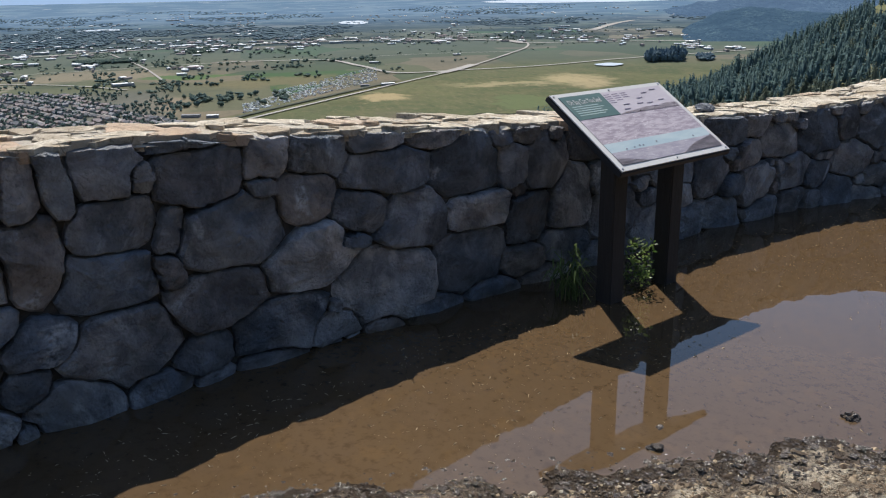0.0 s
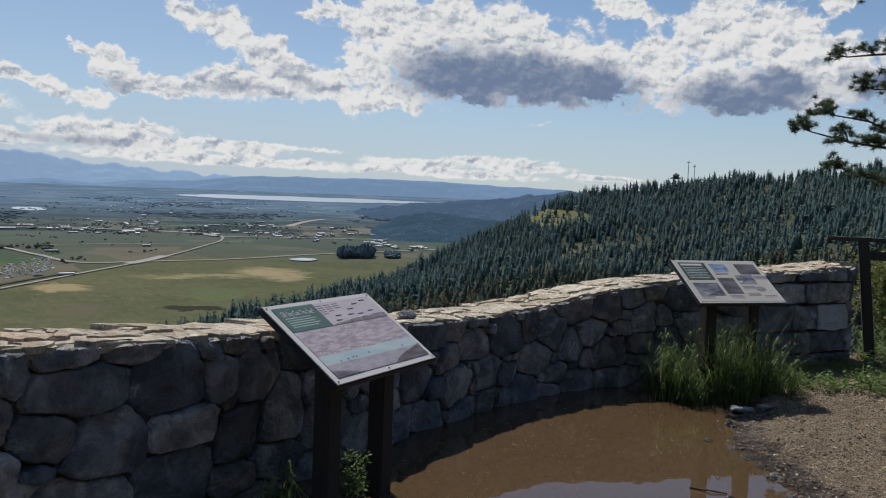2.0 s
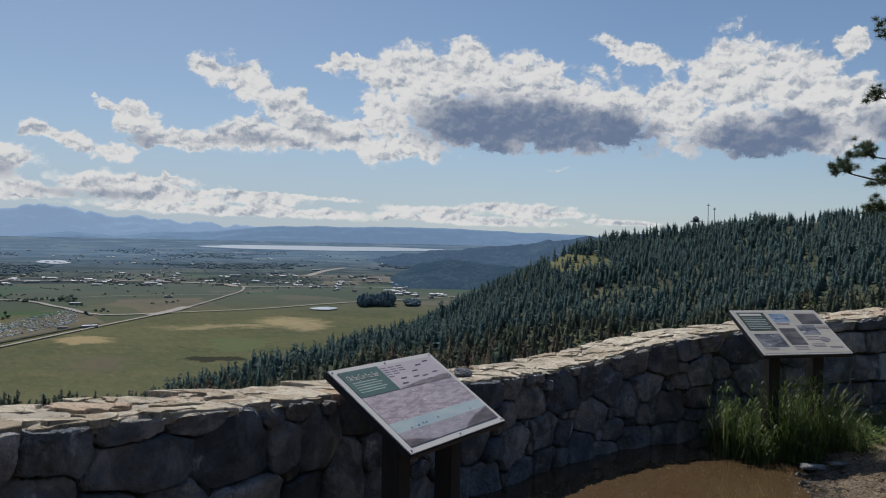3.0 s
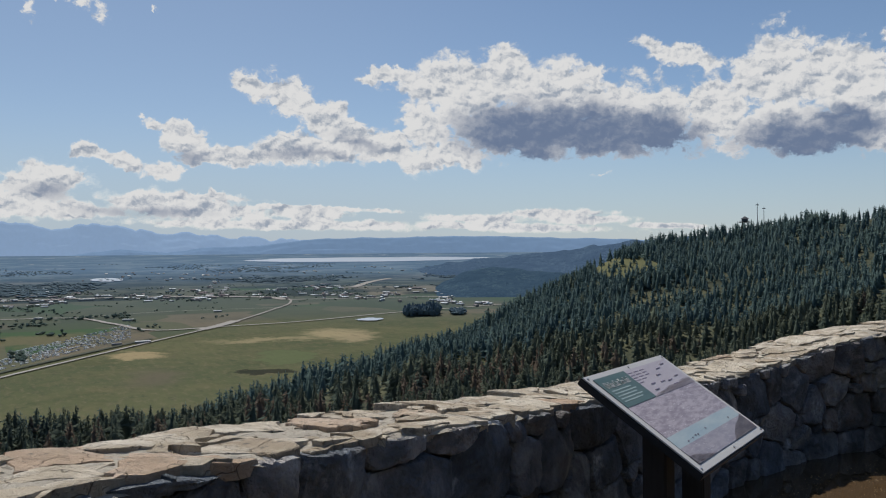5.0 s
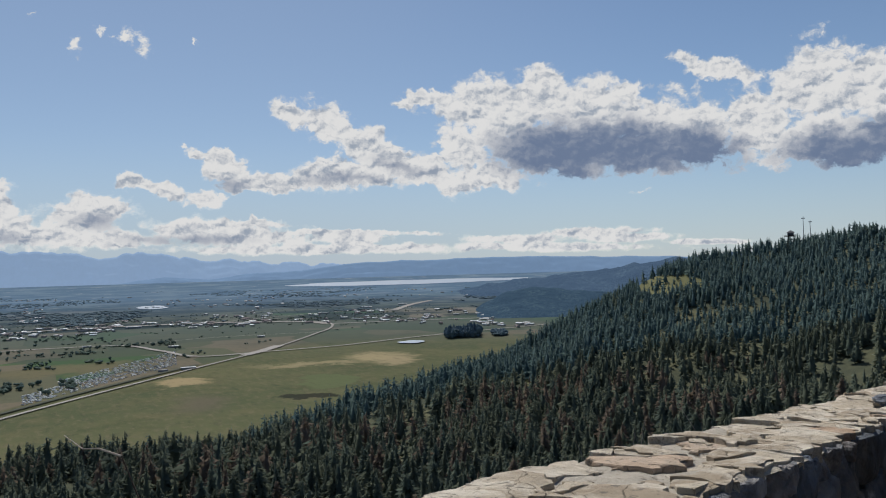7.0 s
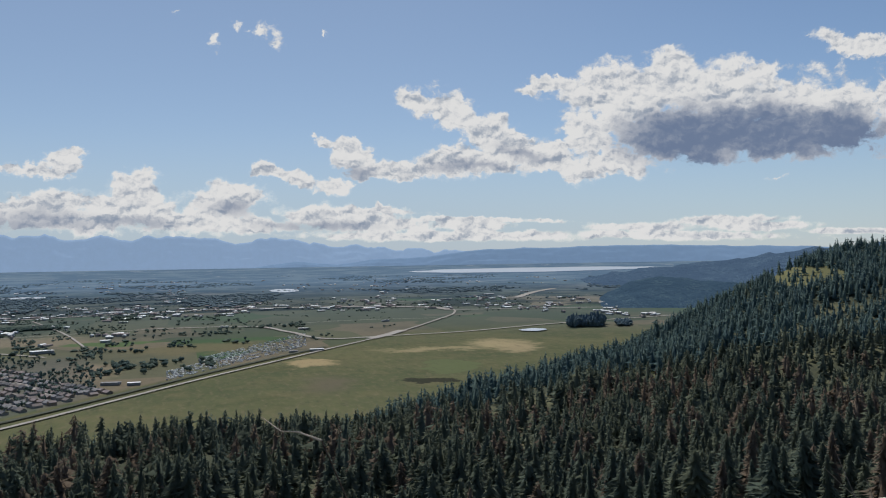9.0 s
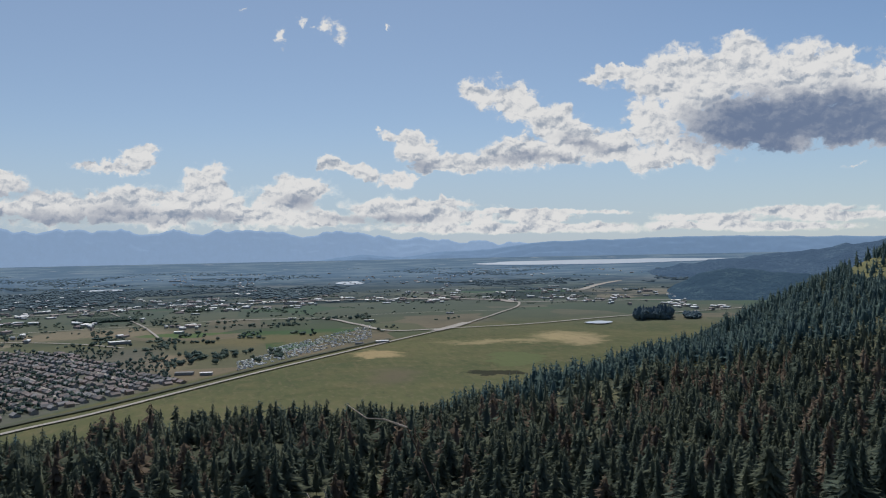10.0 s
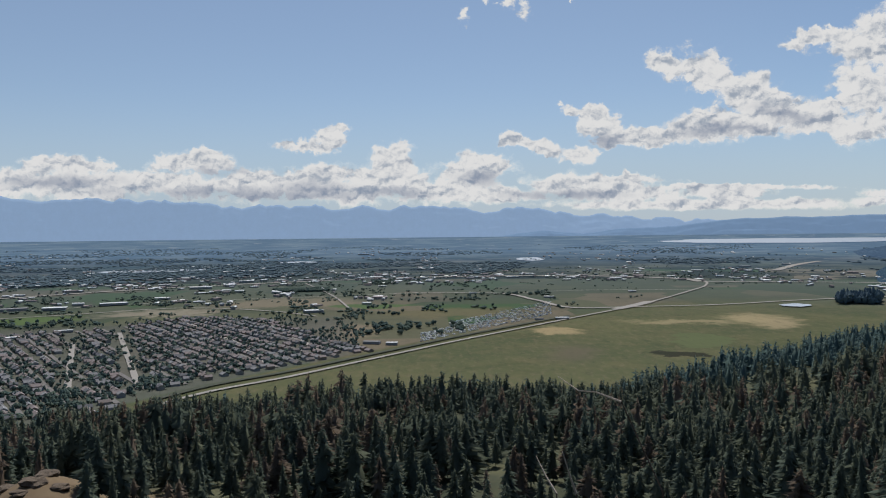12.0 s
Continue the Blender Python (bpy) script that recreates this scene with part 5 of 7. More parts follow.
    for course, (gap, lift) in enumerate(((0.27, -0.028), (0.19, -0.013), (0.10, -0.005))):
        rnd2 = random.Random(5 + course)
        lo, hi = lambda s: -WALL_DEEP - 0.03, lambda s: 0.004
        pts = darts(rnd2, s0, WALL_LONG, lo, hi, gap)
        for poly, _ in cells_of(pts, lo, hi, 0.010 if course == 0 else 0.03, rnd2, 0.75, 0.03):
            if course and rnd2.random() < (0.45 if course == 1 else 0.72):
                continue
            ring = soften(poly, rnd2, 0.034)
            if len(ring) < 3:
                continue
            thick = (rnd2.uniform(0.014, 0.026), rnd2.uniform(0.006, 0.013), rnd2.uniform(0.003, 0.008))[course]
            part("cap_slab", stone_mesh("cap_slab", ring, thick, rnd2, lambda a, b, d, l=lift: wall_place(a, b + 0.018 * noise.noise(Vector((a * 7, b * 3, 2))), top_at(a) + l + d * (1 if d > 0 else 0.3)), CAP, lean=0.04, hewn=0.4, worn=0.018), CAP, wall)


make_wall()


# ------------------------------------------------------------------ the two signs
def sheet(w, h, x, y, z, thick=0.0012):
    return box(w, h, thick, (x, y, z))


WHITE = material("panel_white", plain((0.50, 0.49, 0.48), (0.57, 0.56, 0.545), 20), 0.4)


def sign(name, centre, turn, slope, wide, high, ground, label, post_gap, post_shift=0.0):
    """A slanted board on two square posts. Returns the thing and the pose of the board's face."""
    thing = tagged(new(name), label, "sign", "signs by the wall")
    thing.matrix_basis = pose(centre[0], centre[1], ground, 0, 0, turn)
    board = pose(0, 0, centre[2] - ground, slope)
    for side in (-1, 1):
        tall = centre[2] - ground - 0.02
        bm = box(0.10, 0.10, tall + 0.25, (side * post_gap / 2 + post_shift, 0.03, (tall - 0.25) / 2), 0.006)
        part("post", bm, WOOD, thing)
    part("tray", box(wide + 0.012, high + 0.012, 0.03, (0, 0, -0.018), 0.004, None), PAPER_BACK, thing).matrix_basis = board
    face = part("board", box(wide, high, 0.006, (0, 0, 0.0), 0.001), WHITE, thing, "white-edged printed board")
    face.matrix_basis = board
    return thing, face


sign_a, board_a = sign("interpretive_sign", (-2.398, 3.411, 0.915), 86.4, 32.5, 0.83, 0.563, 0.0, "slanted valley panorama panel on two dark wooden posts", 0.455, 0.075)
sign_b, board_b = sign("interpretive_sign", (-1.146, 7.126, 1.003), 45.2, 34.0, 0.826, 0.544, 0.0, "slanted photo panel on two dark wooden posts in grass", 0.42, 0.06)


def plate(thing, board, wide, high, u0, v0, u1, v1, mat, name, lift=1, label=""):
    """A printed area of a sign: shares of its width from the left and of its height from the top."""
    bm = box((u1 - u0) * wide, (v1 - v0) * high, 0.001, ((u0 + u1 - 1) / 2 * wide, (1 - v0 - v1) / 2 * high, 0.0035 + 0.0008 * lift))
    return part(name, bm, mat, board, label)


def lettering(thing, board, wide, high, u, v, size, words, mat):
    curve = bpy.data.curves.new("title", "FONT")
    curve.body, curve.size, curve.extrude = words, size, 0.0004
    holder = bpy.data.objects.new("title", curve)
    scene.collection.objects.link(holder)
    me = bpy.data.meshes.new_from_object(holder)
    bpy.data.objects.remove(holder)
    me.materials.clear()
    me.materials.append(mat)
    ob = new("title", me)
    ob.parent = board
    ob.matrix_basis = Matrix.Translation(((u - 0.5) * wide, (0.5 - v) * high, 0.0074)) @ Matrix.Diagonal((0.72, 1.35, 1, 1))
    return tagged(ob, "white lettering")


def print_ink(name, a, b, scale, c=None, rough=0.3):
    def build(n, p):
        q = n.vec("MULTIPLY", p, (0.4, 1.7, 1))
        col = n.mix(n.ramp(n.noise(q, scale, 7, 0.7), 0.38, 0.62), a, b)
        if c:
            col = n.mix(n.ramp(n.noise(q, scale * 3.3, 5, 0.6), 0.60, 0.68), col, c)
        return (col,)
    return material(name, build, rough, spec=0.4)


INK_HAZE = print_ink("print_lilac_sky", (0.44, 0.395, 0.425), (0.49, 0.445, 0.47), 6)
INK_RIDGE = print_ink("print_lilac_ridge", (0.40, 0.355, 0.385), (0.445, 0.40, 0.43), 12)
INK_TOWN = print_ink("print_lilac_town", (0.27, 0.225, 0.255), (0.46, 0.405, 0.435), 30, (0.64, 0.60, 0.62))
INK_SKY = print_ink("print_blue_sky", (0.33, 0.42, 0.46), (0.42, 0.49, 0.50), 5)
INK_HILL = print_ink("print_grey_hill", (0.20, 0.18, 0.20), (0.31, 0.275, 0.295), 25)
INK_LAND = print_ink("print_violet_land", (0.27, 0.25, 0.29), (0.36, 0.33, 0.36), 30, (0.5, 0.47, 0.49))
INK_GREEN = print_ink("print_dark_green", (0.075, 0.13, 0.115), (0.095, 0.15, 0.13), 12)
INK_TEXT = print_ink("print_text", (0.16, 0.13, 0.17), (0.24, 0.20, 0.25), 30)
INK_PALE = print_ink("print_pale_text", (0.30, 0.38, 0.36), (0.42, 0.50, 0.48), 30)
INK_CREAM = print_ink("print_cream", (0.44, 0.42, 0.38), (0.50, 0.47, 0.42), 8)
INK_OLIVE = print_ink("print_olive", (0.045, 0.055, 0.045), (0.07, 0.08, 0.065), 12)
INK_PHOTO = print_ink("print_photo", (0.06, 0.065, 0.08), (0.26, 0.27, 0.30), 9, (0.55, 0.55, 0.55))
INK_LAKE = print_ink("print_lake_photo", (0.08, 0.13, 0.24), (0.30, 0.40, 0.52), 8, (0.6, 0.62, 0.64))
INK_DUSK = print_ink("print_dusk_photo", (0.07, 0.065, 0.07), (0.16, 0.15, 0.15), 9)
STEEL = material("steel", plain((0.5, 0.5, 0.5), (0.6, 0.6, 0.6), 40), 0.3, 1.0)


def print_sign_a():
    w, h = 0.83, 0.563
    P = lambda u0, v0, u1, v1, mat, name, lift=1, label="": plate(sign_a, board_a, w, h, u0, v0, u1, v1, mat, name, lift, label)
    P(0.045, 0.05, 0.965, 0.36, INK_HAZE, "picture_sky", 1, "pale lilac printed sky")
    P(0.045, 0.36, 0.965, 0.68, INK_TOWN, "picture_town", 1, "lilac aerial picture of the town")
    P(0.045, 0.68, 0.965, 0.80, INK_SKY, "picture_strip_sky", 1, "printed blue sky band")
    P(0.045, 0.79, 0.965, 0.94, INK_LAND, "picture_strip_land", 2, "violet printed valley band")
    # hill shapes at the foot of the lower picture
    for name, pts in (("picture_hill", ((0.60, 0.94), (0.68, 0.885), (0.78, 0.84), (0.90, 0.81), (0.965, 0.78), (0.965, 0.94))), ("picture_hill", ((0.045, 0.94), (0.045, 0.86), (0.12, 0.875), (0.2, 0.91), (0.28, 0.94))),
                      ("picture_ridge", ((0.40, 0.36), (0.45, 0.34), (0.55, 0.33), (0.66, 0.31), (0.76, 0.32), (0.86, 0.295), (0.965, 0.30), (0.965, 0.36)))):
        bm = bmesh.new()
        f = bm.faces.new([bm.verts.new(((u - 0.5) * w, (0.5 - v) * h, 0.0064)) for u, v in pts])
        bmesh.ops.solidify(bm, geom=[f], thickness=0.0005)
        bmesh.ops.recalc_face_normals(bm, faces=bm.faces)
        part(name, bm, INK_HILL if name == "picture_hill" else INK_RIDGE, board_a)
    P(0.045, 0.05, 0.40, 0.36, INK_GREEN, "heading_block", 3, "dark green heading block")
    lettering(sign_a, board_a, w, h, 0.075, 0.165, 0.037, "Oh Say Can You See?", WHITE)
    for k in range(5):
        P(0.08, 0.19 + 0.028 * k, 0.30 + 0.03 * (k % 2), 0.200 + 0.028 * k, INK_PALE, "text_line", 4)
    for col in range(3):
        for k in range(5 - col):
            P(0.41 + 0.075 * col, 0.085 + 0.028 * k, 0.465 + 0.075 * col, 0.094 + 0.028 * k, INK_TEXT, "text_line", 2)
    for u, v in ((0.50, 0.24), (0.47, 0.30), (0.66, 0.18), (0.74, 0.12), (0.84, 0.09), (0.62, 0.25), (0.71, 0.26), (0.83, 0.24), (0.72, 0.31)):
        P(u, v, u + 0.055, v + 0.008, INK_TEXT, "text_line", 4)
    for u, v in ((0.18, 0.76), (0.25, 0.755), (0.30, 0.745), (0.33, 0.75), (0.46, 0.735), (0.80, 0.75)):
        P(u, v + 0.006, u + 0.010, v + 0.018, INK_TEXT, "text_line", 4)
    bolts(sign_a, board_a, w, h)


def bolts(thing, board, w, h):
    for u in (0.022, 0.5, 0.978):
        for v in (0.028, 0.972):
            bm = bmesh.new()
            bmesh.ops.create_cone(bm, cap_ends=True, segments=10, radius1=0.006, radius2=0.004, depth=0.004)
            bmesh.ops.translate(bm, vec=((u - 0.5) * w, (0.5 - v) * h, 0.005), verts=bm.verts)
            part("bolt", bm, STEEL, board, "steel bolt")


def print_sign_b():
    w, h = 0.826, 0.544
    P = lambda u0, v0, u1, v1, mat, name, lift=1, label="": plate(sign_b, board_b, w, h, u0, v0, u1, v1, mat, name, lift, label)
    P(0.02, 0.03, 0.98, 0.97, INK_CREAM, "print", 1, "cream printed sheet")
    P(0.05, 0.06, 0.36, 0.48, INK_OLIVE, "heading_block", 2, "dark olive heading block")
    P(0.07, 0.09, 0.32, 0.135, WHITE, "heading_line", 3)
    for k in range(7):
        P(0.075, 0.18 + 0.04 * k, 0.31 + 0.02 * (k % 2), 0.193 + 0.04 * k, INK_PALE, "text_line", 3)
    for u0, v0, u1, v1, mat in ((0.41, 0.09, 0.60, 0.29, INK_LAKE), (0.06, 0.55, 0.35, 0.84, INK_PHOTO), (0.39, 0.43, 0.58, 0.80, INK_DUSK), (0.71, 0.09, 0.96, 0.34, INK_DUSK), (0.62, 0.36, 0.83, 0.58, INK_PHOTO)):
        P(u0, v0, u1, v1, mat, "photo", 2, "printed landscape photo")
    bm = bmesh.new()
    bmesh.ops.create_cone(bm, cap_ends=True, segments=24, radius1=0.06, radius2=0.06, depth=0.001)
    bmesh.ops.scale(bm, vec=(0.8, 0.5, 1), verts=bm.verts)
    bmesh.ops.translate(bm, vec=(0.32 * w, -0.19 * h, 0.0056), verts=bm.verts)
    part("emblem", bm, INK_HILL, board_b, "dark oval emblem")
    for u, v, n in ((0.41, 0.31, 2), (0.40, 0.83, 3), (0.06, 0.86, 2), (0.62, 0.62, 3), (0.84, 0.38, 3), (0.62, 0.78, 3), (0.80, 0.84, 2)):
        for k in range(n):
            P(u, v + 0.03 * k, u + 0.15, v + 0.012 + 0.03 * k, INK_TEXT, "text_line", 2)
    bolts(sign_b, board_b, w, h)


print_sign_a()
print_sign_b()


# ------------------------------------------------------------------ the town and farms in the valley
def inside(x, y, poly):
    res = np.zeros(np.shape(x), bool)
    for (ax, ay), (bx, by) in zip(poly, poly[1:] + poly[:1]):
        res ^= ((ay > y) != (by > y)) & (x < (bx - ax) * (y - ay) / (by - ay + 1e-12) + ax)
    return res


def sight(x, y):
    r = np.hypot(x, y)
    return np.degrees(np.arctan2(x, y)), -np.degrees(np.arctan((DROP + EYE) / r))


def shrink(x, y):
    """Scale of things at that true distance."""
    px, _, _ = draw_in(np.asarray(x, float), np.asarray(y, float), np.zeros(np.shape(x)))
    return px / np.where(np.asarray(x, float) == 0, 1, x)


ROOF_TONES = [material("roof_" + k, plain(a, b, 0.4), 0.9) for k, a, b in (("brown", (0.135, 0.118, 0.115), (0.195, 0.168, 0.162)), ("grey", (0.165, 0.165, 0.175), (0.245, 0.245, 0.255)), ("rosy", (0.185, 0.158, 0.158), (0.255, 0.215, 0.212)), ("dark", (0.085, 0.088, 0.098), (0.125, 0.128, 0.14)))]
SIDING = [material("siding_" + k, plain(a, b, 0.4), 0.8) for k, a, b in (("cream", (0.25, 0.235, 0.21), (0.32, 0.30, 0.27)), ("grey", (0.22, 0.22, 0.22), (0.30, 0.30, 0.30)), ("tan", (0.22, 0.17, 0.13), (0.28, 0.23, 0.18)))]
METAL_ROOF = material("pale_metal_roof", plain((0.60, 0.61, 0.62), (0.74, 0.74, 0.74), 0.2), 0.45)
# valley trees and woods are lightened and blued: haze put into leaf colour
HAZED_LEAF = material("valley_leaf", toned((0.066, 0.104, 0.098), (0.104, 0.140, 0.112), (0.12, 0.14, 0.10)), 0.9, spec=0.1)
HAZED_WOODS = material("far_woods", toned((0.088, 0.130, 0.165), (0.115, 0.160, 0.185), (0.12, 0.155, 0.165)), 1.0, spec=0.05)


def house_parts(long, deep, wall_h, roof_h, eave=0.5):
    """Walls and gable roof of a small house, the roof with eaves and thickness."""
    a, b = long / 2, deep / 2
    v = [(-a, -b, -1), (a, -b, -1), (a, b, -1), (-a, b, -1), (-a, -b, wall_h), (a, -b, wall_h), (a, b, wall_h), (-a, b, wall_h), (-a, 0, wall_h + roof_h), (a, 0, wall_h + roof_h)]
    walls = (np.array(v, "f4"), np.array([(0, 1, 5), (0, 5, 4), (2, 3, 7), (2, 7, 6), (1, 2, 6), (1, 6, 5), (3, 0, 4), (3, 4, 7), (4, 7, 8), (5, 9, 6)], "i4"))
    a, b = a + eave, b + eave
    low = wall_h - eave * roof_h / (deep / 2)
    v = [(-a, -b, low), (a, -b, low), (a, 0, wall_h + roof_h), (-a, 0, wall_h + roof_h), (a, b, low), (-a, b, low)]
    v += [(x, y, z + 0.35) for x, y, z in v]
    f = [(0, 1, 2), (0, 2, 3), (3, 2, 4), (3, 4, 5)]
    f = [(p, r, q) for p, q, r in f] + [(p + 6, q + 6, r + 6) for p, q, r in f]
    for p, q in ((0, 1), (1, 2), (2, 4), (4, 5), (5, 3), (3, 0)):
        f += [(p, q, q + 6), (p, q + 6, p + 6)]
    return walls, (np.array(v, "f4"), np.array(f, "i4"))


STREET = material("street", plain((0.11, 0.105, 0.10), (0.17, 0.16, 0.155), 0.05), 0.9)


WIDE_STREETS = (((-85.5, -6.7), (-85.9, -9.9)), ((-82.7, -6.2), (-81.55, -9.9)))


def make_town():
    rnd = np.random.RandomState(3)
    region = [(-96, -11.3), (-96, -6.1), (-83, -5.85), (-78.5, -5.35), (-73.2, -5.7), (-69.6, -7.0), (-66.4, -7.75), (-66.0, -8.05), (-72, -8.95), (-77.3, -9.6), (-80, -10.1), (-84, -11.3)]
    xs, ys, ts = [], [], []
    way = np.array([1.0, 0.09]) / math.hypot(1, 0.09)
    side = np.array([-way[1], way[0]])
    for block in range(-14, 34):
        for row in (-1, 1):
            off = block * 66 + row * 18
            for k in range(-160, 10):
                at = way * (k * 22 + rnd.uniform(-2, 2) - 1200) + side * (off + 150 + rnd.uniform(-2, 2))
                xs.append(at[0]), ys.append(at[1]), ts.append(math.atan2(way[1], way[0]) + (0 if rnd.rand() < 0.7 else math.pi / 2))
    xs, ys, ts = np.array(xs), np.array(ys), np.array(ts)
    az, el = sight(xs, ys)
    ok = inside(az, el, region) & (rnd.rand(len(xs)) < 0.84)
    for (a0, e0), (a1, e1) in WIDE_STREETS:
        p, q = np.array(plain_at(a0, e0)), np.array(plain_at(a1, e1))
        d = (q - p) / np.hypot(*(q - p))
        ok &= np.abs((xs - p[0]) * -d[1] + (ys - p[1]) * d[0]) > 26
    xs, ys, ts = xs[ok], ys[ok], ts[ok]
    k = shrink(xs, ys)
    px, py, pz = draw_in(xs, ys, np.full(len(xs), -DROP))
    at = np.stack([px, py, pz], 1)
    forms = [house_parts(16, 11, 3.4, 3.2), house_parts(18, 12, 3.6, 3.4), house_parts(14, 11, 5.6, 3.0), house_parts(20, 13, 3.4, 3.6)]
    near = np.argsort(np.hypot(xs, ys))
    mine, rest = near[:290], near[290:]
    shared = [[(mesh_of("wall", *w, s), mesh_of("roof", *r, t)) for w, r in forms] for s, t in zip(SIDING + SIDING[:1], ROOF_TONES)]
    names = ("brown", "grey", "rosy", "dark")
    for i in mine:
        c, f = int(rnd.randint(4)), int(rnd.randint(4))
        house = tagged(new("house"), f"small suburban house with a {names[c]} gable roof", "house", "houses of the town")
        house.matrix_basis = Matrix.LocRotScale(at[i], Euler((0, 0, ts[i])), (k[i],) * 3)
        for me, nm in zip(shared[c][f], ("wall", "roof")):
            new(nm, me).parent = house
    for c in range(4):
        w = rest[c::4]
        size = np.stack([k[w], k[w]], 1)
        town = tagged(new("far_houses"), "rows of small houses packed along suburban streets", "houses", kind="stuff")
        for nm, pick, mat in (("walls", 0, SIDING[c % 3]), ("roofs", 1, ROOF_TONES[c])):
            ob = scatter([f[pick] for f in forms], at[w], size, ts[w], np.zeros(len(w)), nm, "", "", mat)
            ob.parent = town
            for key in ("label", "category"):
                if key in ob:
                    del ob[key]
    for block in range(-12, 32):
        line = [way * x + side * (block * 66 + 150) for x in np.linspace(-2700, -1250, 60)]
        line = [sight(*p) for p in line]
        line = [p for p in line if inside(np.array(p[0]), np.array(p[1]), region)]
        if len(line) > 6:
            ribbon("road", [(float(a), float(e)) for a, e in line[::4]], 9, STREET, "grey suburban street between rows of houses", "road", 0.6)
    for path in (*WIDE_STREETS, ((-73.4, -5.8), (-71.0, -7.2), (-69.4, -8.05)), ((-78.8, -5.6), (-75.0, -7.4), (-73.5, -8.6))):
        ribbon("road", path, 12, ROAD, "pale suburban street between houses", "road", 0.8)


make_town()


def clump(seed, sides=6):
    """A ragged broadleaf crown, one unit high: several offset leafy lumps."""
    rnd = np.random.RandomState(seed)
    v, f = [], []
    for _ in range(4):
        c = np.array([rnd.uniform(-0.28, 0.28), rnd.uniform(-0.28, 0.28), rnd.uniform(0.35, 0.7)])
        r = rnd.uniform(0.2, 0.34)
        i = len(v)
        v.append(c + (0, 0, r * rnd.uniform(0.8, 1.2)))
        for k in range(sides):
            a = k * 6.283 / sides + rnd.uniform(-0.3, 0.3)
            v.append(c + np.array([math.cos(a), math.sin(a), 0]) * r * rnd.uniform(0.7, 1.25) + (0, 0, rnd.uniform(-0.1, 0.08)))
        v.append(c - (0, 0, min(c[2], r * 1.6)))
        for k in range(sides):
            a, b = i + 1 + k, i + 1 + (k + 1) % sides
            f += [(i, a, b), (i + sides + 1, b, a)]
    return np.array(v, "f4"), np.array(f, "i4")


def strew(count, az, el, rnd, keep=None):
    """True places on the valley floor, thinning out with distance."""
    a, e = rnd.uniform(*az, count), rnd.uniform(*el, count)
    if keep is not None:
        ok = keep(a, e)
        a, e = a[ok], e[ok]
    r = (DROP + EYE) / np.tan(np.radians(-e))
    return r * np.sin(np.radians(a)), r * np.cos(np.radians(a))


def grow(name, label, x, y, wide, tall, mat, rnd, kinds):
    k = shrink(x, y)
    px, py, pz = draw_in(x, y, np.full(len(x), -DROP - 0.5))
    size = np.stack([wide * k, tall * k], 1)
    return scatter(kinds, np.stack([px, py, pz], 1), size, rnd.uniform(0, 6.28, len(x)), rnd.uniform(0, 0.85, len(x)), name, label, "trees", mat)


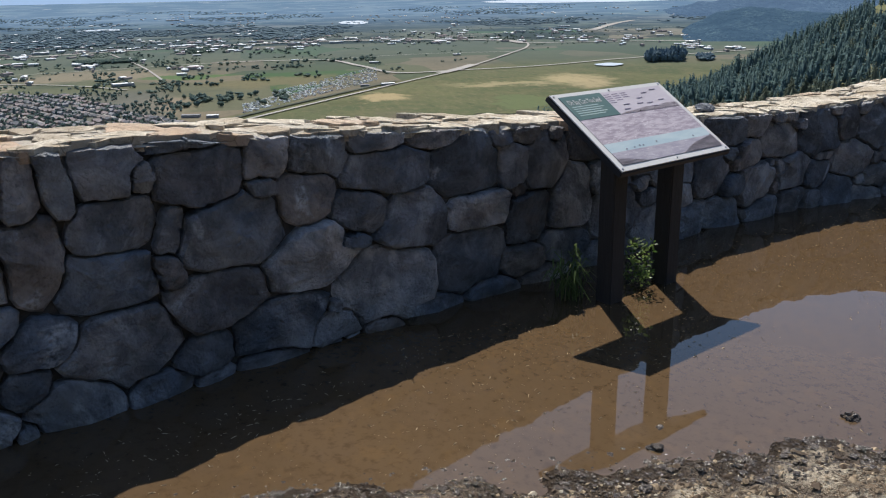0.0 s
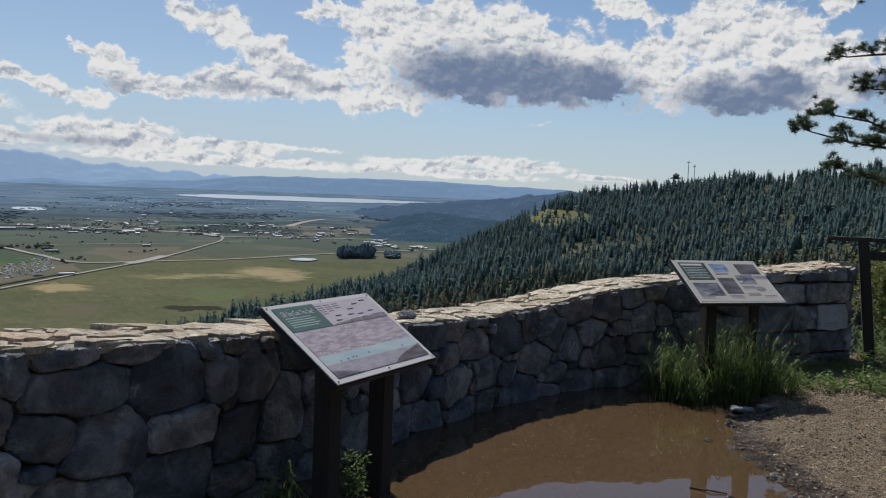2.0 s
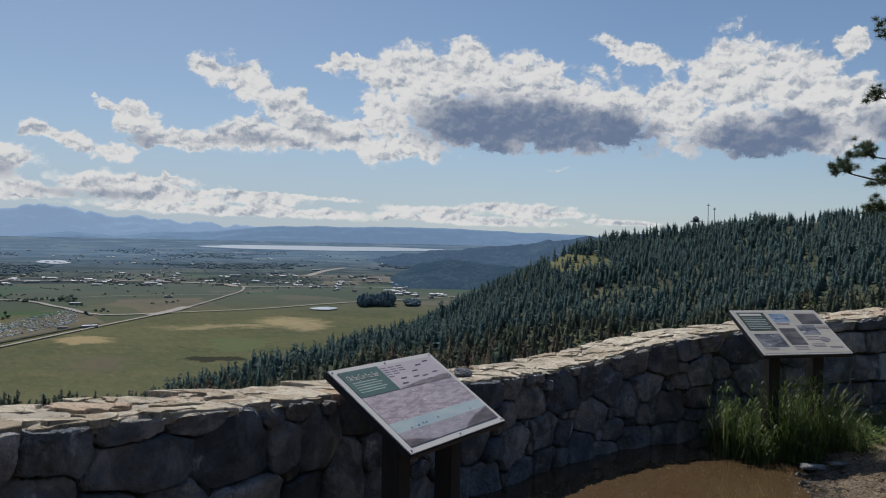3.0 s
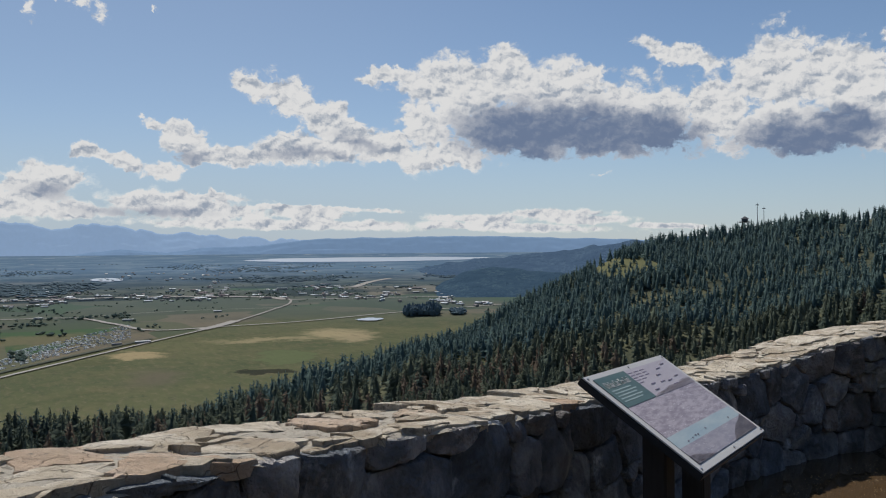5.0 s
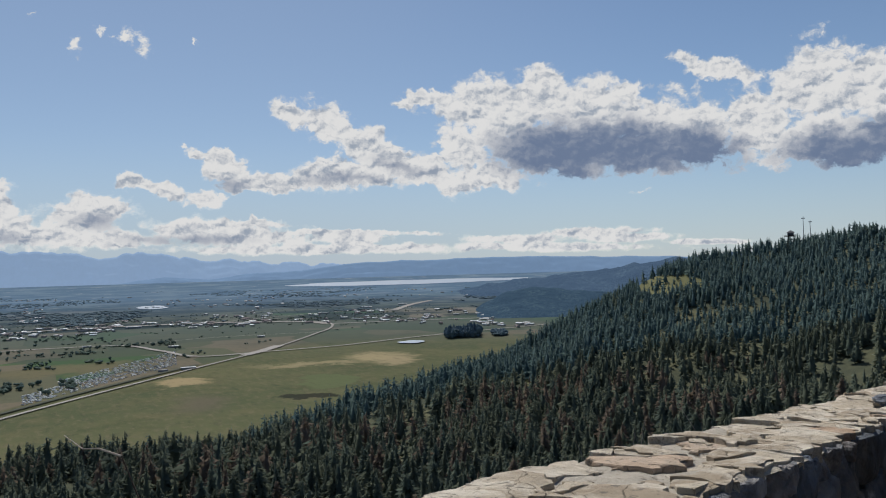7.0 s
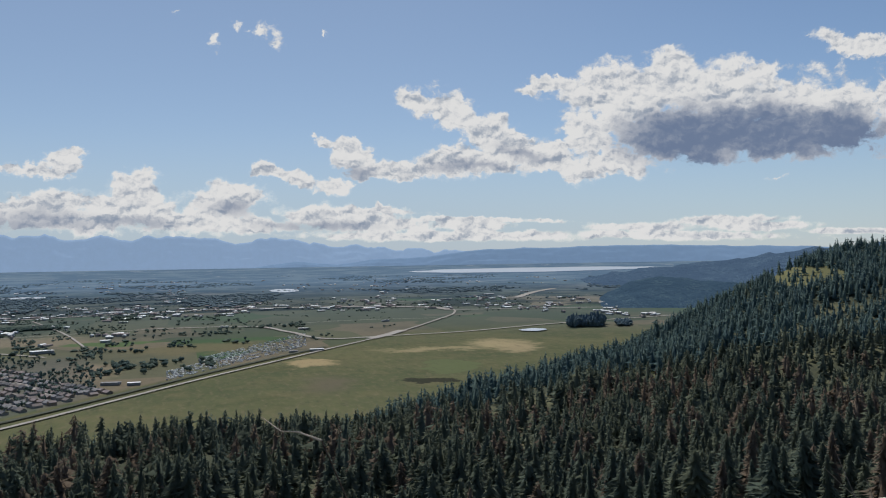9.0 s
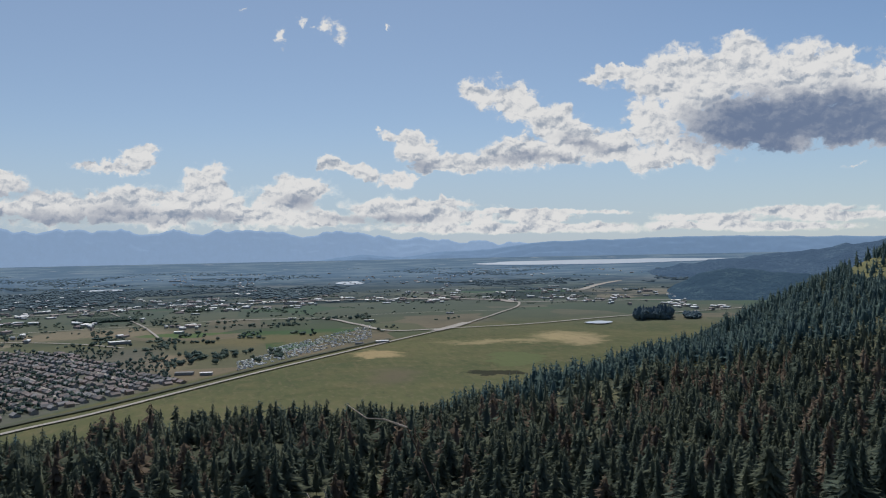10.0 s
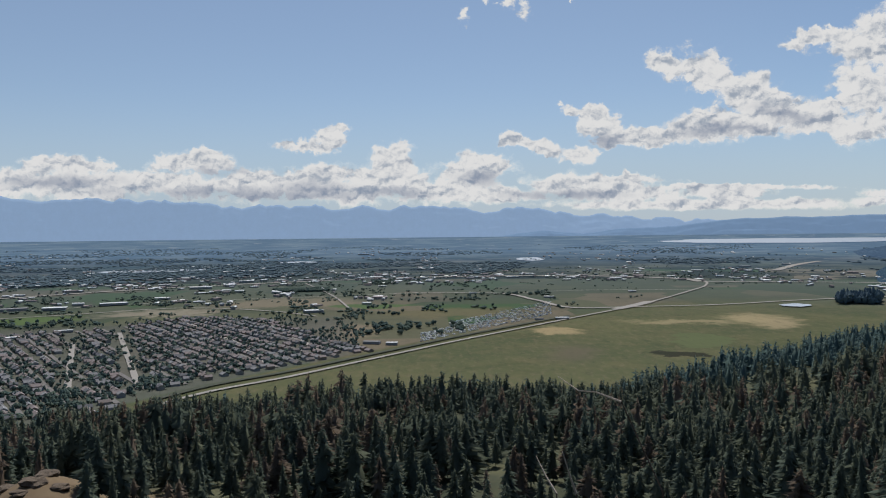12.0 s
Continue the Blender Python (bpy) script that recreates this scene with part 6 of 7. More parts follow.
def make_valley_trees():
    rnd = np.random.RandomState(17)
    lumps = [clump(s) for s in range(7)]
    tiny = [(v[:14], f[:20]) for v, f in (clump(s, 5) for s in range(20, 26))]
    # garden trees among the houses
    x, y = strew(4600, (-96, -66.5), (-11.2, -5.4), rnd, lambda a, e: (e > 0.165 * a + 2.85 + 0.35) & (fractal(a * 1.1, e * 3, 3, 4) > -0.3))
    grow("garden_trees", "dark round trees among the houses", x, y, rnd.uniform(8, 15, len(x)), rnd.uniform(7, 14, len(x)), HAZED_LEAF, rnd, tiny)
    # hedges and farm trees
    x, y = strew(5200, (-96, -24), (-5.9, -2.4), rnd, lambda a, e: (fractal(a * 0.55, e * 5.5, 4, 12) > 0.42 + 0.5 * ((a > -57) & (a < -40) & (e < -3.35))) & (e > 0.165 * a + 2.85 + 0.3))
    grow("farm_trees", "dark trees and hedges between the fields", x, y, rnd.uniform(10, 24, len(x)), rnd.uniform(7, 15, len(x)), HAZED_LEAF, rnd, lumps)
    x, y = strew(12000, (-97, -24), (-4.6, -2.2), rnd, lambda a, e: (fractal(a * 0.9, e * 9, 4, 52) > 0.40 + 0.4 * ((a > -57) & (a < -40) & (e < -3.35))) & (e > 0.165 * a + 2.85 + 0.3))
    grow("farm_trees", "fine dark rows of trees between far fields", x, y, rnd.uniform(8, 20, len(x)), rnd.uniform(5, 10, len(x)), HAZED_LEAF, rnd, tiny)
    # broad woods far out
    belts = ((-80.6, -69.3, -2.72, -1.85), (-91.5, -80.2, -3.05, -2.3), (-68.5, -55.0, -2.2, -1.95))
    x, y = strew(26000, (-97, -22), (-3.05, -0.75), rnd, lambda a, e: sum((a > b[0]) & (a < b[1] + fractal(e * 6, e, 2, 8)) & (e > b[2] + 0.12 * fractal(a * 0.7, a, 3, 9)) & (e < b[3] + 0.1 * fractal(a * 0.9, a, 3, 4)) for b in belts) + fractal(a * 0.22, e * 4.5, 4, 33) - 0.14 - 0.5 * (e < -2.7) + 0.35 * np.clip((-60 - a) / 20, 0, 1) - 0.15 * (a > -48) > 0.12)
    grow("far_woods", "broad dark woods across the far valley", x, y, rnd.uniform(26, 60, len(x)), rnd.uniform(9, 17, len(x)), HAZED_WOODS, rnd, tiny)
    # a grove by the pond, and a smaller one
    for az0, el0, w, n, tall in ((-33.8, -4.50, 1.2, 170, 46), (-33.1, -4.45, 0.5, 40, 60), (-34.6, -4.52, 0.3, 20, 56), (-31.2, -4.45, 0.6, 50, 30)):
        a = az0 + w * np.clip(rnd.normal(0, 0.45, n), -1, 1)
        r = (DROP + EYE) / np.tan(np.radians(-(el0 + rnd.uniform(-0.1, 0.12, n))))
        grow("grove", "dense dark grove standing in the meadow", r * np.sin(np.radians(a)), r * np.cos(np.radians(a)), rnd.uniform(18, 34, n), tall * rnd.uniform(0.3, 1.05, n), HAZED_WOODS, rnd, lumps)
    # a dark planted block of trees
    a, e = rnd.uniform(-72.6, -68.9, 220), rnd.uniform(-3.86, -3.70, 220)
    r = (DROP + EYE) / np.tan(np.radians(-e))
    grow("plantation", "dark rectangular planted wood", r * np.sin(np.radians(a)), r * np.cos(np.radians(a)), rnd.uniform(16, 24, 220), rnd.uniform(13, 17, 220), HAZED_LEAF, rnd, lumps)
    for az0, az1, el0, el1, n in ((-66.0, -62.2, -3.45, -3.2, 90), (-68, -59.5, -7.0, -6.2, 150), (-58, -53, -4.3, -4.0, 60), (-90, -84, -5.6, -5.2, 60)):
        a, e = rnd.uniform(az0, az1, n), rnd.uniform(el0, el1, n)
        ok = fractal(a * 1.3, e * 5, 2, 3) > -0.1
        r = (DROP + EYE) / np.tan(np.radians(-e[ok]))
        a = np.radians(a[ok])
        grow("farm_trees", "dark clump of farmstead trees", r * np.sin(a), r * np.cos(a), rnd.uniform(14, 24, len(a)), rnd.uniform(10, 18, len(a)), HAZED_LEAF, rnd, lumps)


make_valley_trees()


def make_sheds():
    """Long pale commercial buildings and farm sheds, the larger ones each on its own."""
    rnd = np.random.RandomState(29)
    walls, roof = house_parts(1, 1, 0.75, 0.25, 0.02)
    flat = np.array([(-.5, -.5, 0), (.5, -.5, 0), (.5, .5, 0), (-.5, .5, 0), (-.5, -.5, 1), (.5, -.5, 1), (.5, .5, 1), (-.5, .5, 1)], "f4")
    sides = np.array([(0, 1, 5, 4), (1, 2, 6, 5), (2, 3, 7, 6), (3, 0, 4, 7)], "i4")
    rim = np.concatenate([flat * (1.03, 1.06, 0.12) + (0, 0, 1.0)])
    lid = np.array([(0, 1, 5, 4), (1, 2, 6, 5), (2, 3, 7, 6), (3, 0, 4, 7), (4, 5, 6, 7), (3, 2, 1, 0)], "i4")
    wall_me, roof_me = mesh_of("wall", flat, sides, SIDING[1]), mesh_of("roof", rim, lid, METAL_ROOF)
    dark_me = mesh_of("roof", rim, lid, ROOF_TONES[1])
    for az, el, long, deep, tall, dark in ((-70.0, -5.28, 95, 40, 8, 0), (-64.6, -7.65, 40, 18, 6, 0), (-66.0, -7.55, 60, 20, 6, 1), (-52.6, -5.95, 60, 20, 6, 0), (-54.2, -6.0, 40, 16, 5, 1), (-48.5, -3.05, 90, 30, 8, 0), (-52.0, -3.08, 80, 30, 8, 0),
                                           (-56.0, -3.05, 120, 35, 8, 0), (-59.0, -3.12, 70, 30, 8, 1), (-83.0, -4.35, 150, 50, 9, 0), (-86.5, -4.5, 120, 60, 9, 0), (-88.8, -4.45, 140, 50, 9, 1), (-80.0, -4.1, 90, 40, 8, 0), (-77.5, -3.45, 160, 50, 9, 0),
                                           (-74.5, -3.1, 120, 40, 9, 0), (-79.8, -3.2, 90, 50, 9, 0), (-65.2, -3.6, 60, 20, 6, 0), (-53.5, -4.45, 60, 20, 6, 0), (-58.8, -4.15, 50, 20, 6, 0), (-47.8, -4.05, 50, 20, 6, 0), (-41.0, -3.1, 60, 20, 6, 0), (-37.5, -3.2, 50, 20, 6, 0),
                                           (-34.2, -2.95, 60, 24, 6, 0), (-30.5, -3.0, 60, 20, 6, 1), (-66.5, -1.35, 200, 60, 16, 0), (-63.5, -1.3, 160, 60, 14, 0), (-89.0, -6.2, 60, 25, 6, 0), (-86.0, -5.95, 70, 20, 6, 0), (-40.5, -2.3, 120, 40, 9, 0), (-38.0, -2.15, 100, 40, 9, 0), (-43.5, -2.6, 110, 36, 9, 0)):
        x, y = plain_at(az, el)
        k = float(shrink(x, y))
        p = draw_in(np.array(x), np.array(y), np.array(-DROP + 0.5))
        ob = tagged(new("warehouse"), "long low building with a dull grey roof" if dark else "long low building with a bright metal roof", "building", "large sheds in the valley")
        ob.matrix_basis = Matrix.LocRotScale([float(c) for c in p], Euler((0, 0, radians(-az) + rnd.uniform(-0.3, 0.3))), (long * 0.65 * k, deep * 0.8 * k, tall * 0.85 * k))
        new("wall", wall_me).parent = ob
        new("roof", dark_me if dark else roof_me).parent = ob
    # small bright sheds, too many and too far to count
    x, y = strew(4400, (-96, -28), (-4.9, -0.95), rnd, lambda a, e: (fractal(a * 0.5, e * 5, 3, 77) + 0.5 * np.exp(-((e + 3.0) / 0.3) ** 2) > 0.48) & ~((a > -41) & (e < -4.05)) & ~((a > -58) & (a < -40) & (e < -3.3) & (e > -5.3)))
    k = shrink(x, y)
    px, py, pz = draw_in(x, y, np.full(len(x), -DROP))
    size = np.stack([rnd.uniform(14, 45, len(x)) * k, rnd.uniform(5, 9, len(x)) * k], 1)
    long = [(v * (1, 0.4, 1), f) for v, f in (walls, roof)]
    half = np.arange(len(x)) % 5 < 3
    for w, mat in ((half, METAL_ROOF), (~half, ROOF_TONES[2])):
        i = np.flatnonzero(w)
        turn = rnd.uniform(0, 3.14, len(i))
        group = tagged(new("far_sheds"), "scattered pale sheds and farmhouses far off", "buildings", kind="stuff")
        for nm, form, m in (("walls", long[0], SIDING[0]), ("roofs", long[1], mat)):
            ob = scatter([form], np.stack([px, py, pz], 1)[i], size[i], turn, np.zeros(len(i)), nm, "", "", m)
            ob.parent = group
    # rows of parked vehicles and trailers beside the highway
    rows = []
    for s in range(9):
        for k in range(95):
            az = -62.5 + 9.2 * k / 95
            e = 0.205 * az + 5.05 + 0.30 + s * 0.105
            if rnd.rand() < 0.66 and not (s > 5 and az < -60.5):
                rows.append((az + rnd.uniform(-0.03, 0.03), e + rnd.uniform(-0.02, 0.02)))
    r = np.array(rows)
    dist = (DROP + EYE) / np.tan(np.radians(-r[:, 1]))
    x, y = dist * np.sin(np.radians(r[:, 0])), dist * np.cos(np.radians(r[:, 0]))
    k = shrink(x, y)
    px, py, pz = draw_in(x, y, np.full(len(x), -DROP + 0.4))
    body = np.array([(-.5, -.22, 0), (.5, -.22, 0), (.5, .22, 0), (-.5, .22, 0), (-.46, -.2, 1), (.4, -.2, 1), (.4, .2, 1), (-.46, .2, 1)], "f4")
    faces = np.array([(0, 1, 5, 4), (1, 2, 6, 5), (2, 3, 7, 6), (3, 0, 4, 7), (4, 5, 6, 7)], "i4")
    for c, mat in enumerate((material("white_vehicle_paint", plain((0.74, 0.74, 0.72), (0.84, 0.84, 0.82), 2), 0.5), material("grey_vehicle_paint", plain((0.2, 0.21, 0.23), (0.4, 0.4, 0.42), 2), 0.25))):
        i = np.flatnonzero((np.arange(len(x)) % 4 == 0) == bool(c))
        scatter([(body, faces)], np.stack([px, py, pz], 1)[i], np.stack([rnd.uniform(4.5, 7.5, len(i)) * k[i], rnd.uniform(1.6, 2.8, len(i)) * k[i]], 1), 0.35 + rnd.normal(0, 0.25, len(i)), np.zeros(len(i)),
                "parked_vehicles", "rows of glinting parked vehicles and trailers", "vehicles", mat)


make_sheds()


# ------------------------------------------------------------------ on the hill
def on_ridge(az, d, el):
    """Place on the ridge at that azimuth and distance, and the height that reaches up to that elevation."""
    x, y = d * math.sin(radians(az)), d * math.cos(radians(az))
    z = float(land(np.array(x), np.array(y)))
    return (x, y, z), EYE + d * math.tan(radians(el)) - z


def make_masts():
    for az, d, el in ((-11.17, 950, 2.97), (-10.77, 952, 2.72)):
        place, tall = on_ridge(az, d, el)
        bm = bmesh.new()
        bmesh.ops.create_cone(bm, cap_ends=True, segments=6, radius1=0.5, radius2=0.25, depth=tall)
        mast = tagged(new("radio_mast"), "thin grey radio mast on the ridge", "mast", "masts on the ridge")
        mast.location = place
        part("pole", bm, ROOF_TONES[1], mast).location = (0, 0, tall / 2)
        part("antenna", box(3.4, 0.5, 0.9, (0, 0, tall - 2.0), 0.1), ROOF_TONES[1], mast)


def make_lookout():
    """A fire lookout on stilts, its cabin and hipped roof just over the tree tops."""
    place, tall = on_ridge(-11.95, 930, 2.12)
    tower = tagged(new("lookout_tower"), "small dark lookout tower among the ridge's trees", "tower")
    tower.matrix_basis = pose(*place, 0, 0, 20)
    for sx in (-1, 1):
        for sy in (-1, 1):
            part("leg", tube([(sx * 3.6, sy * 3.6, -1), (sx * 2.4, sy * 2.4, tall - 6.5)], 0.30, 0.22, 6), WOOD, tower)
    part("platform", box(11.5, 11.5, 0.5, (0, 0, tall - 6.4), 0.05), WOOD, tower)
    part("railing", box(11.3, 11.3, 0.25, (0, 0, tall - 5.2), 0.05), WOOD, tower)
    part("cabin", box(5.6, 5.6, 3.4, (0, 0, tall - 4.5), 0.05), ROOF_TONES[3], tower)
    bm = bmesh.new()
    bmesh.ops.create_cone(bm, cap_ends=True, segments=4, radius1=5.6, radius2=0.3, depth=2.8)
    bmesh.ops.rotate(bm, matrix=Matrix.Rotation(math.pi / 4, 3, "Z"), verts=bm.verts)
    bmesh.ops.translate(bm, vec=(0, 0, tall - 1.4), verts=bm.verts)
    part("roof", bm, ROOF_TONES[3], tower)


make_masts()


# ------------------------------------------------------------------ loose stuff on the terrace
def pebble(seed):
    rnd = np.random.RandomState(seed)
    v = np.array([(1, 0, 0), (0, 1, 0), (-1, 0, 0), (0, -1, 0), (0.1, 0.1, 0.75), (0, 0, -0.5)], "f4") * rnd.uniform(0.65, 1.2, (6, 1)) + rnd.uniform(-0.2, 0.2, (6, 3))
    return v.astype("f4"), np.array([(4, 0, 1), (4, 1, 2), (4, 2, 3), (4, 3, 0), (5, 1, 0), (5, 2, 1), (5, 3, 2), (5, 0, 3)], "i4")


PEBBLE = material("pebbles", toned((0.095, 0.062, 0.040), (0.40, 0.305, 0.20), (0.60, 0.52, 0.39)), 0.8)
WET_CLOD = material("wet_mud_clod", plain((0.035, 0.026, 0.019), (0.11, 0.083, 0.060), 40, 0.012), 0.24, spec=1.0)


def strewn_ground(rnd, n, low, high):
    """Places on the terrace whose distance from the puddle's edge lies between low and high."""
    x, y = rnd.uniform(-3, 3.4, n), rnd.uniform(-0.3, 8.2, n)
    d = shore_gap(x, y)
    ok = (d > low) & (d < high) & (-beyond(x, y) > 0.25)
    return x[ok], y[ok]


def make_litter():
    rnd = np.random.RandomState(41)
    stones = [pebble(s) for s in range(6)]
    chips = [(v * (1.0, 0.35, 0.4), f) for v, f in (pebble(s) for s in range(10, 16))]
    x, y = strewn_ground(rnd, 50000, 0.17, 2.4)
    s = rnd.uniform(0.003, 0.008, len(x)) * rnd.choice([1, 1, 1, 1, 2.0], len(x))
    scatter(stones[:3] + chips, np.stack([x, y, soil(x, y) + 0.001], 1), np.stack([s, s * 0.8], 1), rnd.uniform(0, 6.28, len(x)), rnd.uniform(0, 1, len(x)), "gravel", "loose tan gravel trodden into the mud", "gravel", PEBBLE)
    x, y = rnd.uniform(-2.2, 0.9, 60000), rnd.uniform(1.2, 4.6, 60000)
    d = shore_gap(x, y)
    ok = (d > 0.2) & (d < 0.95) & (rnd.rand(len(x)) < 1.1 - d) & (np.hypot((x + 0.12) * 3.0, (y - 3.72) * 6.0) > 0.9) & (fractal(x * 3, y * 3, 3, 5) > -0.25)
    x, y = x[ok], y[ok]
    s = rnd.uniform(0.004, 0.009, len(x)) * rnd.choice([1, 1, 1, 1.8], len(x))
    scatter(stones[:3] + chips, np.stack([x, y, soil(x, y) + 0.002], 1), np.stack([s, s * 0.8], 1), rnd.uniform(0, 6.28, len(x)), rnd.uniform(0, 1, len(x)) ** 1.5, "gravel", "crumbs of dried mud, bark and grit", "gravel", PEBBLE)
    x, y = strewn_ground(rnd, 20000, 0.05, 2.2)
    s = rnd.uniform(0.006, 0.014, len(x)) * rnd.choice([0.8, 1, 1, 1.6], len(x))
    scatter(stones + chips, np.stack([x, y, soil(x, y) + 0.003], 1), np.stack([s, s * 0.8], 1), rnd.uniform(0, 6.28, len(x)), rnd.uniform(0, 1, len(x)) ** 2.5, "crumbs", "dark crumbs of bark and dried mud", "debris", PEBBLE)
    # dark clods along the water's edge, some lying in the shallows
    x, y = strewn_ground(rnd, 150000, -0.05, 0.26)
    s = rnd.uniform(0.003, 0.009, len(x)) * rnd.choice([1, 1, 1, 1, 2.2], len(x))
    scatter(stones, np.stack([x, y, np.maximum(soil(x, y), -0.004) + 0.002], 1), np.stack([s, s * 0.45], 1), rnd.uniform(0, 6.28, len(x)), rnd.uniform(0, 1, len(x)), "mud_clods", "wet black mud clods at the puddle's edge", "mud", WET_CLOD)
    # larger lumps, each a thing
    for px, py, size in ((-1.42, 2.22, 0.05), (-1.50, 2.35, 0.03), (-1.05, 2.93, 0.055), (-0.62, 3.05, 0.04), (-0.50, 3.30, 0.05), (-1.28, 1.95, 0.04), (-0.85, 2.70, 0.04), (-0.40, 3.75, 0.06), (-0.30, 3.95, 0.045), (-0.36, 4.78, 0.05), (-0.22, 4.07, 0.075), (-0.27, 4.03, 0.05), (-0.38, 3.75, 0.055), (-0.66, 3.29, 0.03), (-0.72, 3.3, 0.035), (-0.36, 4.55, 0.06), (-0.32, 4.9, 0.05), (-0.55, 5.2, 0.05), (-0.72, 4.72, 0.04),
                         (-0.80, 4.78, 0.03), (-1.02, 5.8, 0.05), (-0.95, 6.3, 0.06), (-1.0, 6.55, 0.05), (-0.78, 3.32, 0.035), (-0.9, 3.2, 0.03), (-0.2, 4.25, 0.05), (-0.18, 3.6, 0.05)):
        bm = bmesh.new()
        bmesh.ops.create_icosphere(bm, subdivisions=3, radius=size * 0.55)
        for v in bm.verts:
            q = v.co / size
            v.co *= 1 + 0.5 * noise.noise(q * 2.6 + Vector((px * 9, py * 9, 0))) + 0.55 * noise.noise(q * 6.5 + Vector((py * 9, px * 9, 3)))
            v.co.z *= 0.7
        ob = part("mud_clod", bm, WET_CLOD)
        ob.location = (px, py, max(float(soil(np.array(px), np.array(py))), -0.01) + size * 0.15)
        tagged(ob, "wet black lump of mud at the puddle's edge", "mud clod", "mud clods by the puddle")
    # straw and needles, afloat and on the mud
    blade = np.array([(-0.5, -0.05, 0), (0.5, -0.03, 0.02), (0.5, 0.03, 0.02), (-0.5, 0.05, 0), (0, 0, 0.10)], "f4")
    bent = np.array([(-0.5, 0.0, 0), (0, 0.10, 0.0), (0.5, 0.02, 0), (0.5, -0.05, 0.0), (0, 0.04, 0.08)], "f4")
    tri = np.array([(0, 1, 4), (1, 2, 4), (2, 3, 4), (3, 0, 4), (0, 3, 2), (0, 2, 1)], "i4")
    tri2 = np.array([(0, 4, 1), (1, 4, 2), (2, 4, 3), (0, 1, 2), (0, 2, 3), (0, 3, 4)], "i4")
    x, y = strewn_ground(rnd, 22000, -2.6, -0.02)
    thick = fractal(x * 2.2, y * 2.2, 3, 6) + 0.8 * np.clip((-1.35 - x) / 0.6, -1, 1) > 0.25
    x, y = x[thick], y[thick]
    s = rnd.uniform(0.004, 0.012, len(x)) * rnd.choice([0.6, 0.8, 1.0, 1.0, 2.4], len(x))
    scatter([(blade, tri), (bent, tri2)], np.stack([x, y, np.full(len(x), 0.0015)], 1), np.stack([s, np.full(len(x), 0.03)], 1), rnd.uniform(0, 6.28, len(x)), rnd.uniform(0, 1, len(x)), "floating_straw", "bits of straw and needles afloat on the puddle", "straw", STRAW)
    x, y = strewn_ground(rnd, 7000, 0.05, 3.0)
    s = rnd.uniform(0.008, 0.035, len(x))
    scatter([(blade, tri), (bent, tri2)], np.stack([x, y, soil(x, y) + 0.006], 1), np.stack([s, np.full(len(x), 0.05)], 1), rnd.uniform(0, 6.28, len(x)), rnd.uniform(0, 1, len(x)), "strewn_straw", "bits of straw and needles on the mud", "straw", STRAW)


make_litter()


def blades(rnd, n, spread, tall, arch, wide, segs=5):
    """A tuft of arching grass blades round the origin; returns points and quads and tones."""
    v, f, t = [], [], []
    for _ in range(n):
        a, r = rnd.uniform(0, 6.28), spread * math.sqrt(rnd.rand())
        root = np.array([r * math.cos(a), r * math.sin(a), -0.02])
        lean = rnd.uniform(0, 6.28)
        out = np.array([math.cos(lean), math.sin(lean), 0])
        side = np.array([-math.sin(lean), math.cos(lean), 0])
        h, bend, w, tone = tall * rnd.uniform(0.5, 1.1), arch * rnd.uniform(0.2, 1.2), wide * rnd.uniform(0.6, 1.2), rnd.uniform(0, 0.95)
        for k in range(segs + 1):
            u = k / segs
            c = root + out * (h * bend * u * u) + np.array([0, 0, h * (u - 0.35 * bend * u * u * u)])
            v += [c - side * w * (1 - u * 0.92) / 2, c + side * w * (1 - u * 0.92) / 2]
            t += [tone, tone]
            if k:
                i = len(v) - 4
                f.append((i, i + 1, i + 3, i + 2))
    return np.array(v), np.array(f), np.array(t)


def leafy(rnd, n, spread, tall, size):
    """A low weed: many small leaves round thin stems."""
    v, f, t = [], [], []
    for _ in range(n):
        a, r, h = rnd.uniform(0, 6.28), spread * math.sqrt(rnd.rand()), tall * rnd.uniform(0.1, 1.0)
        c = np.array([r * math.cos(a), r * math.sin(a), h])
        d = rnd.normal(0, 1, 3)
        d[2] = abs(d[2]) * 0.5
        d /= np.linalg.norm(d)
        e = np.cross(d, rnd.normal(0, 1, 3))
        e /= np.linalg.norm(e)
        s = size * rnd.uniform(0.6, 1.3)
        i = len(v)
        v += [c, c + d * s * 0.5 + e * s * 0.3, c + d * s, c + d * s * 0.5 - e * s * 0.3]
        f.append((i, i + 1, i + 2, i + 3))
        t += [rnd.uniform(0, 0.8)] * 4
    return np.array(v), np.array(f), np.array(t)


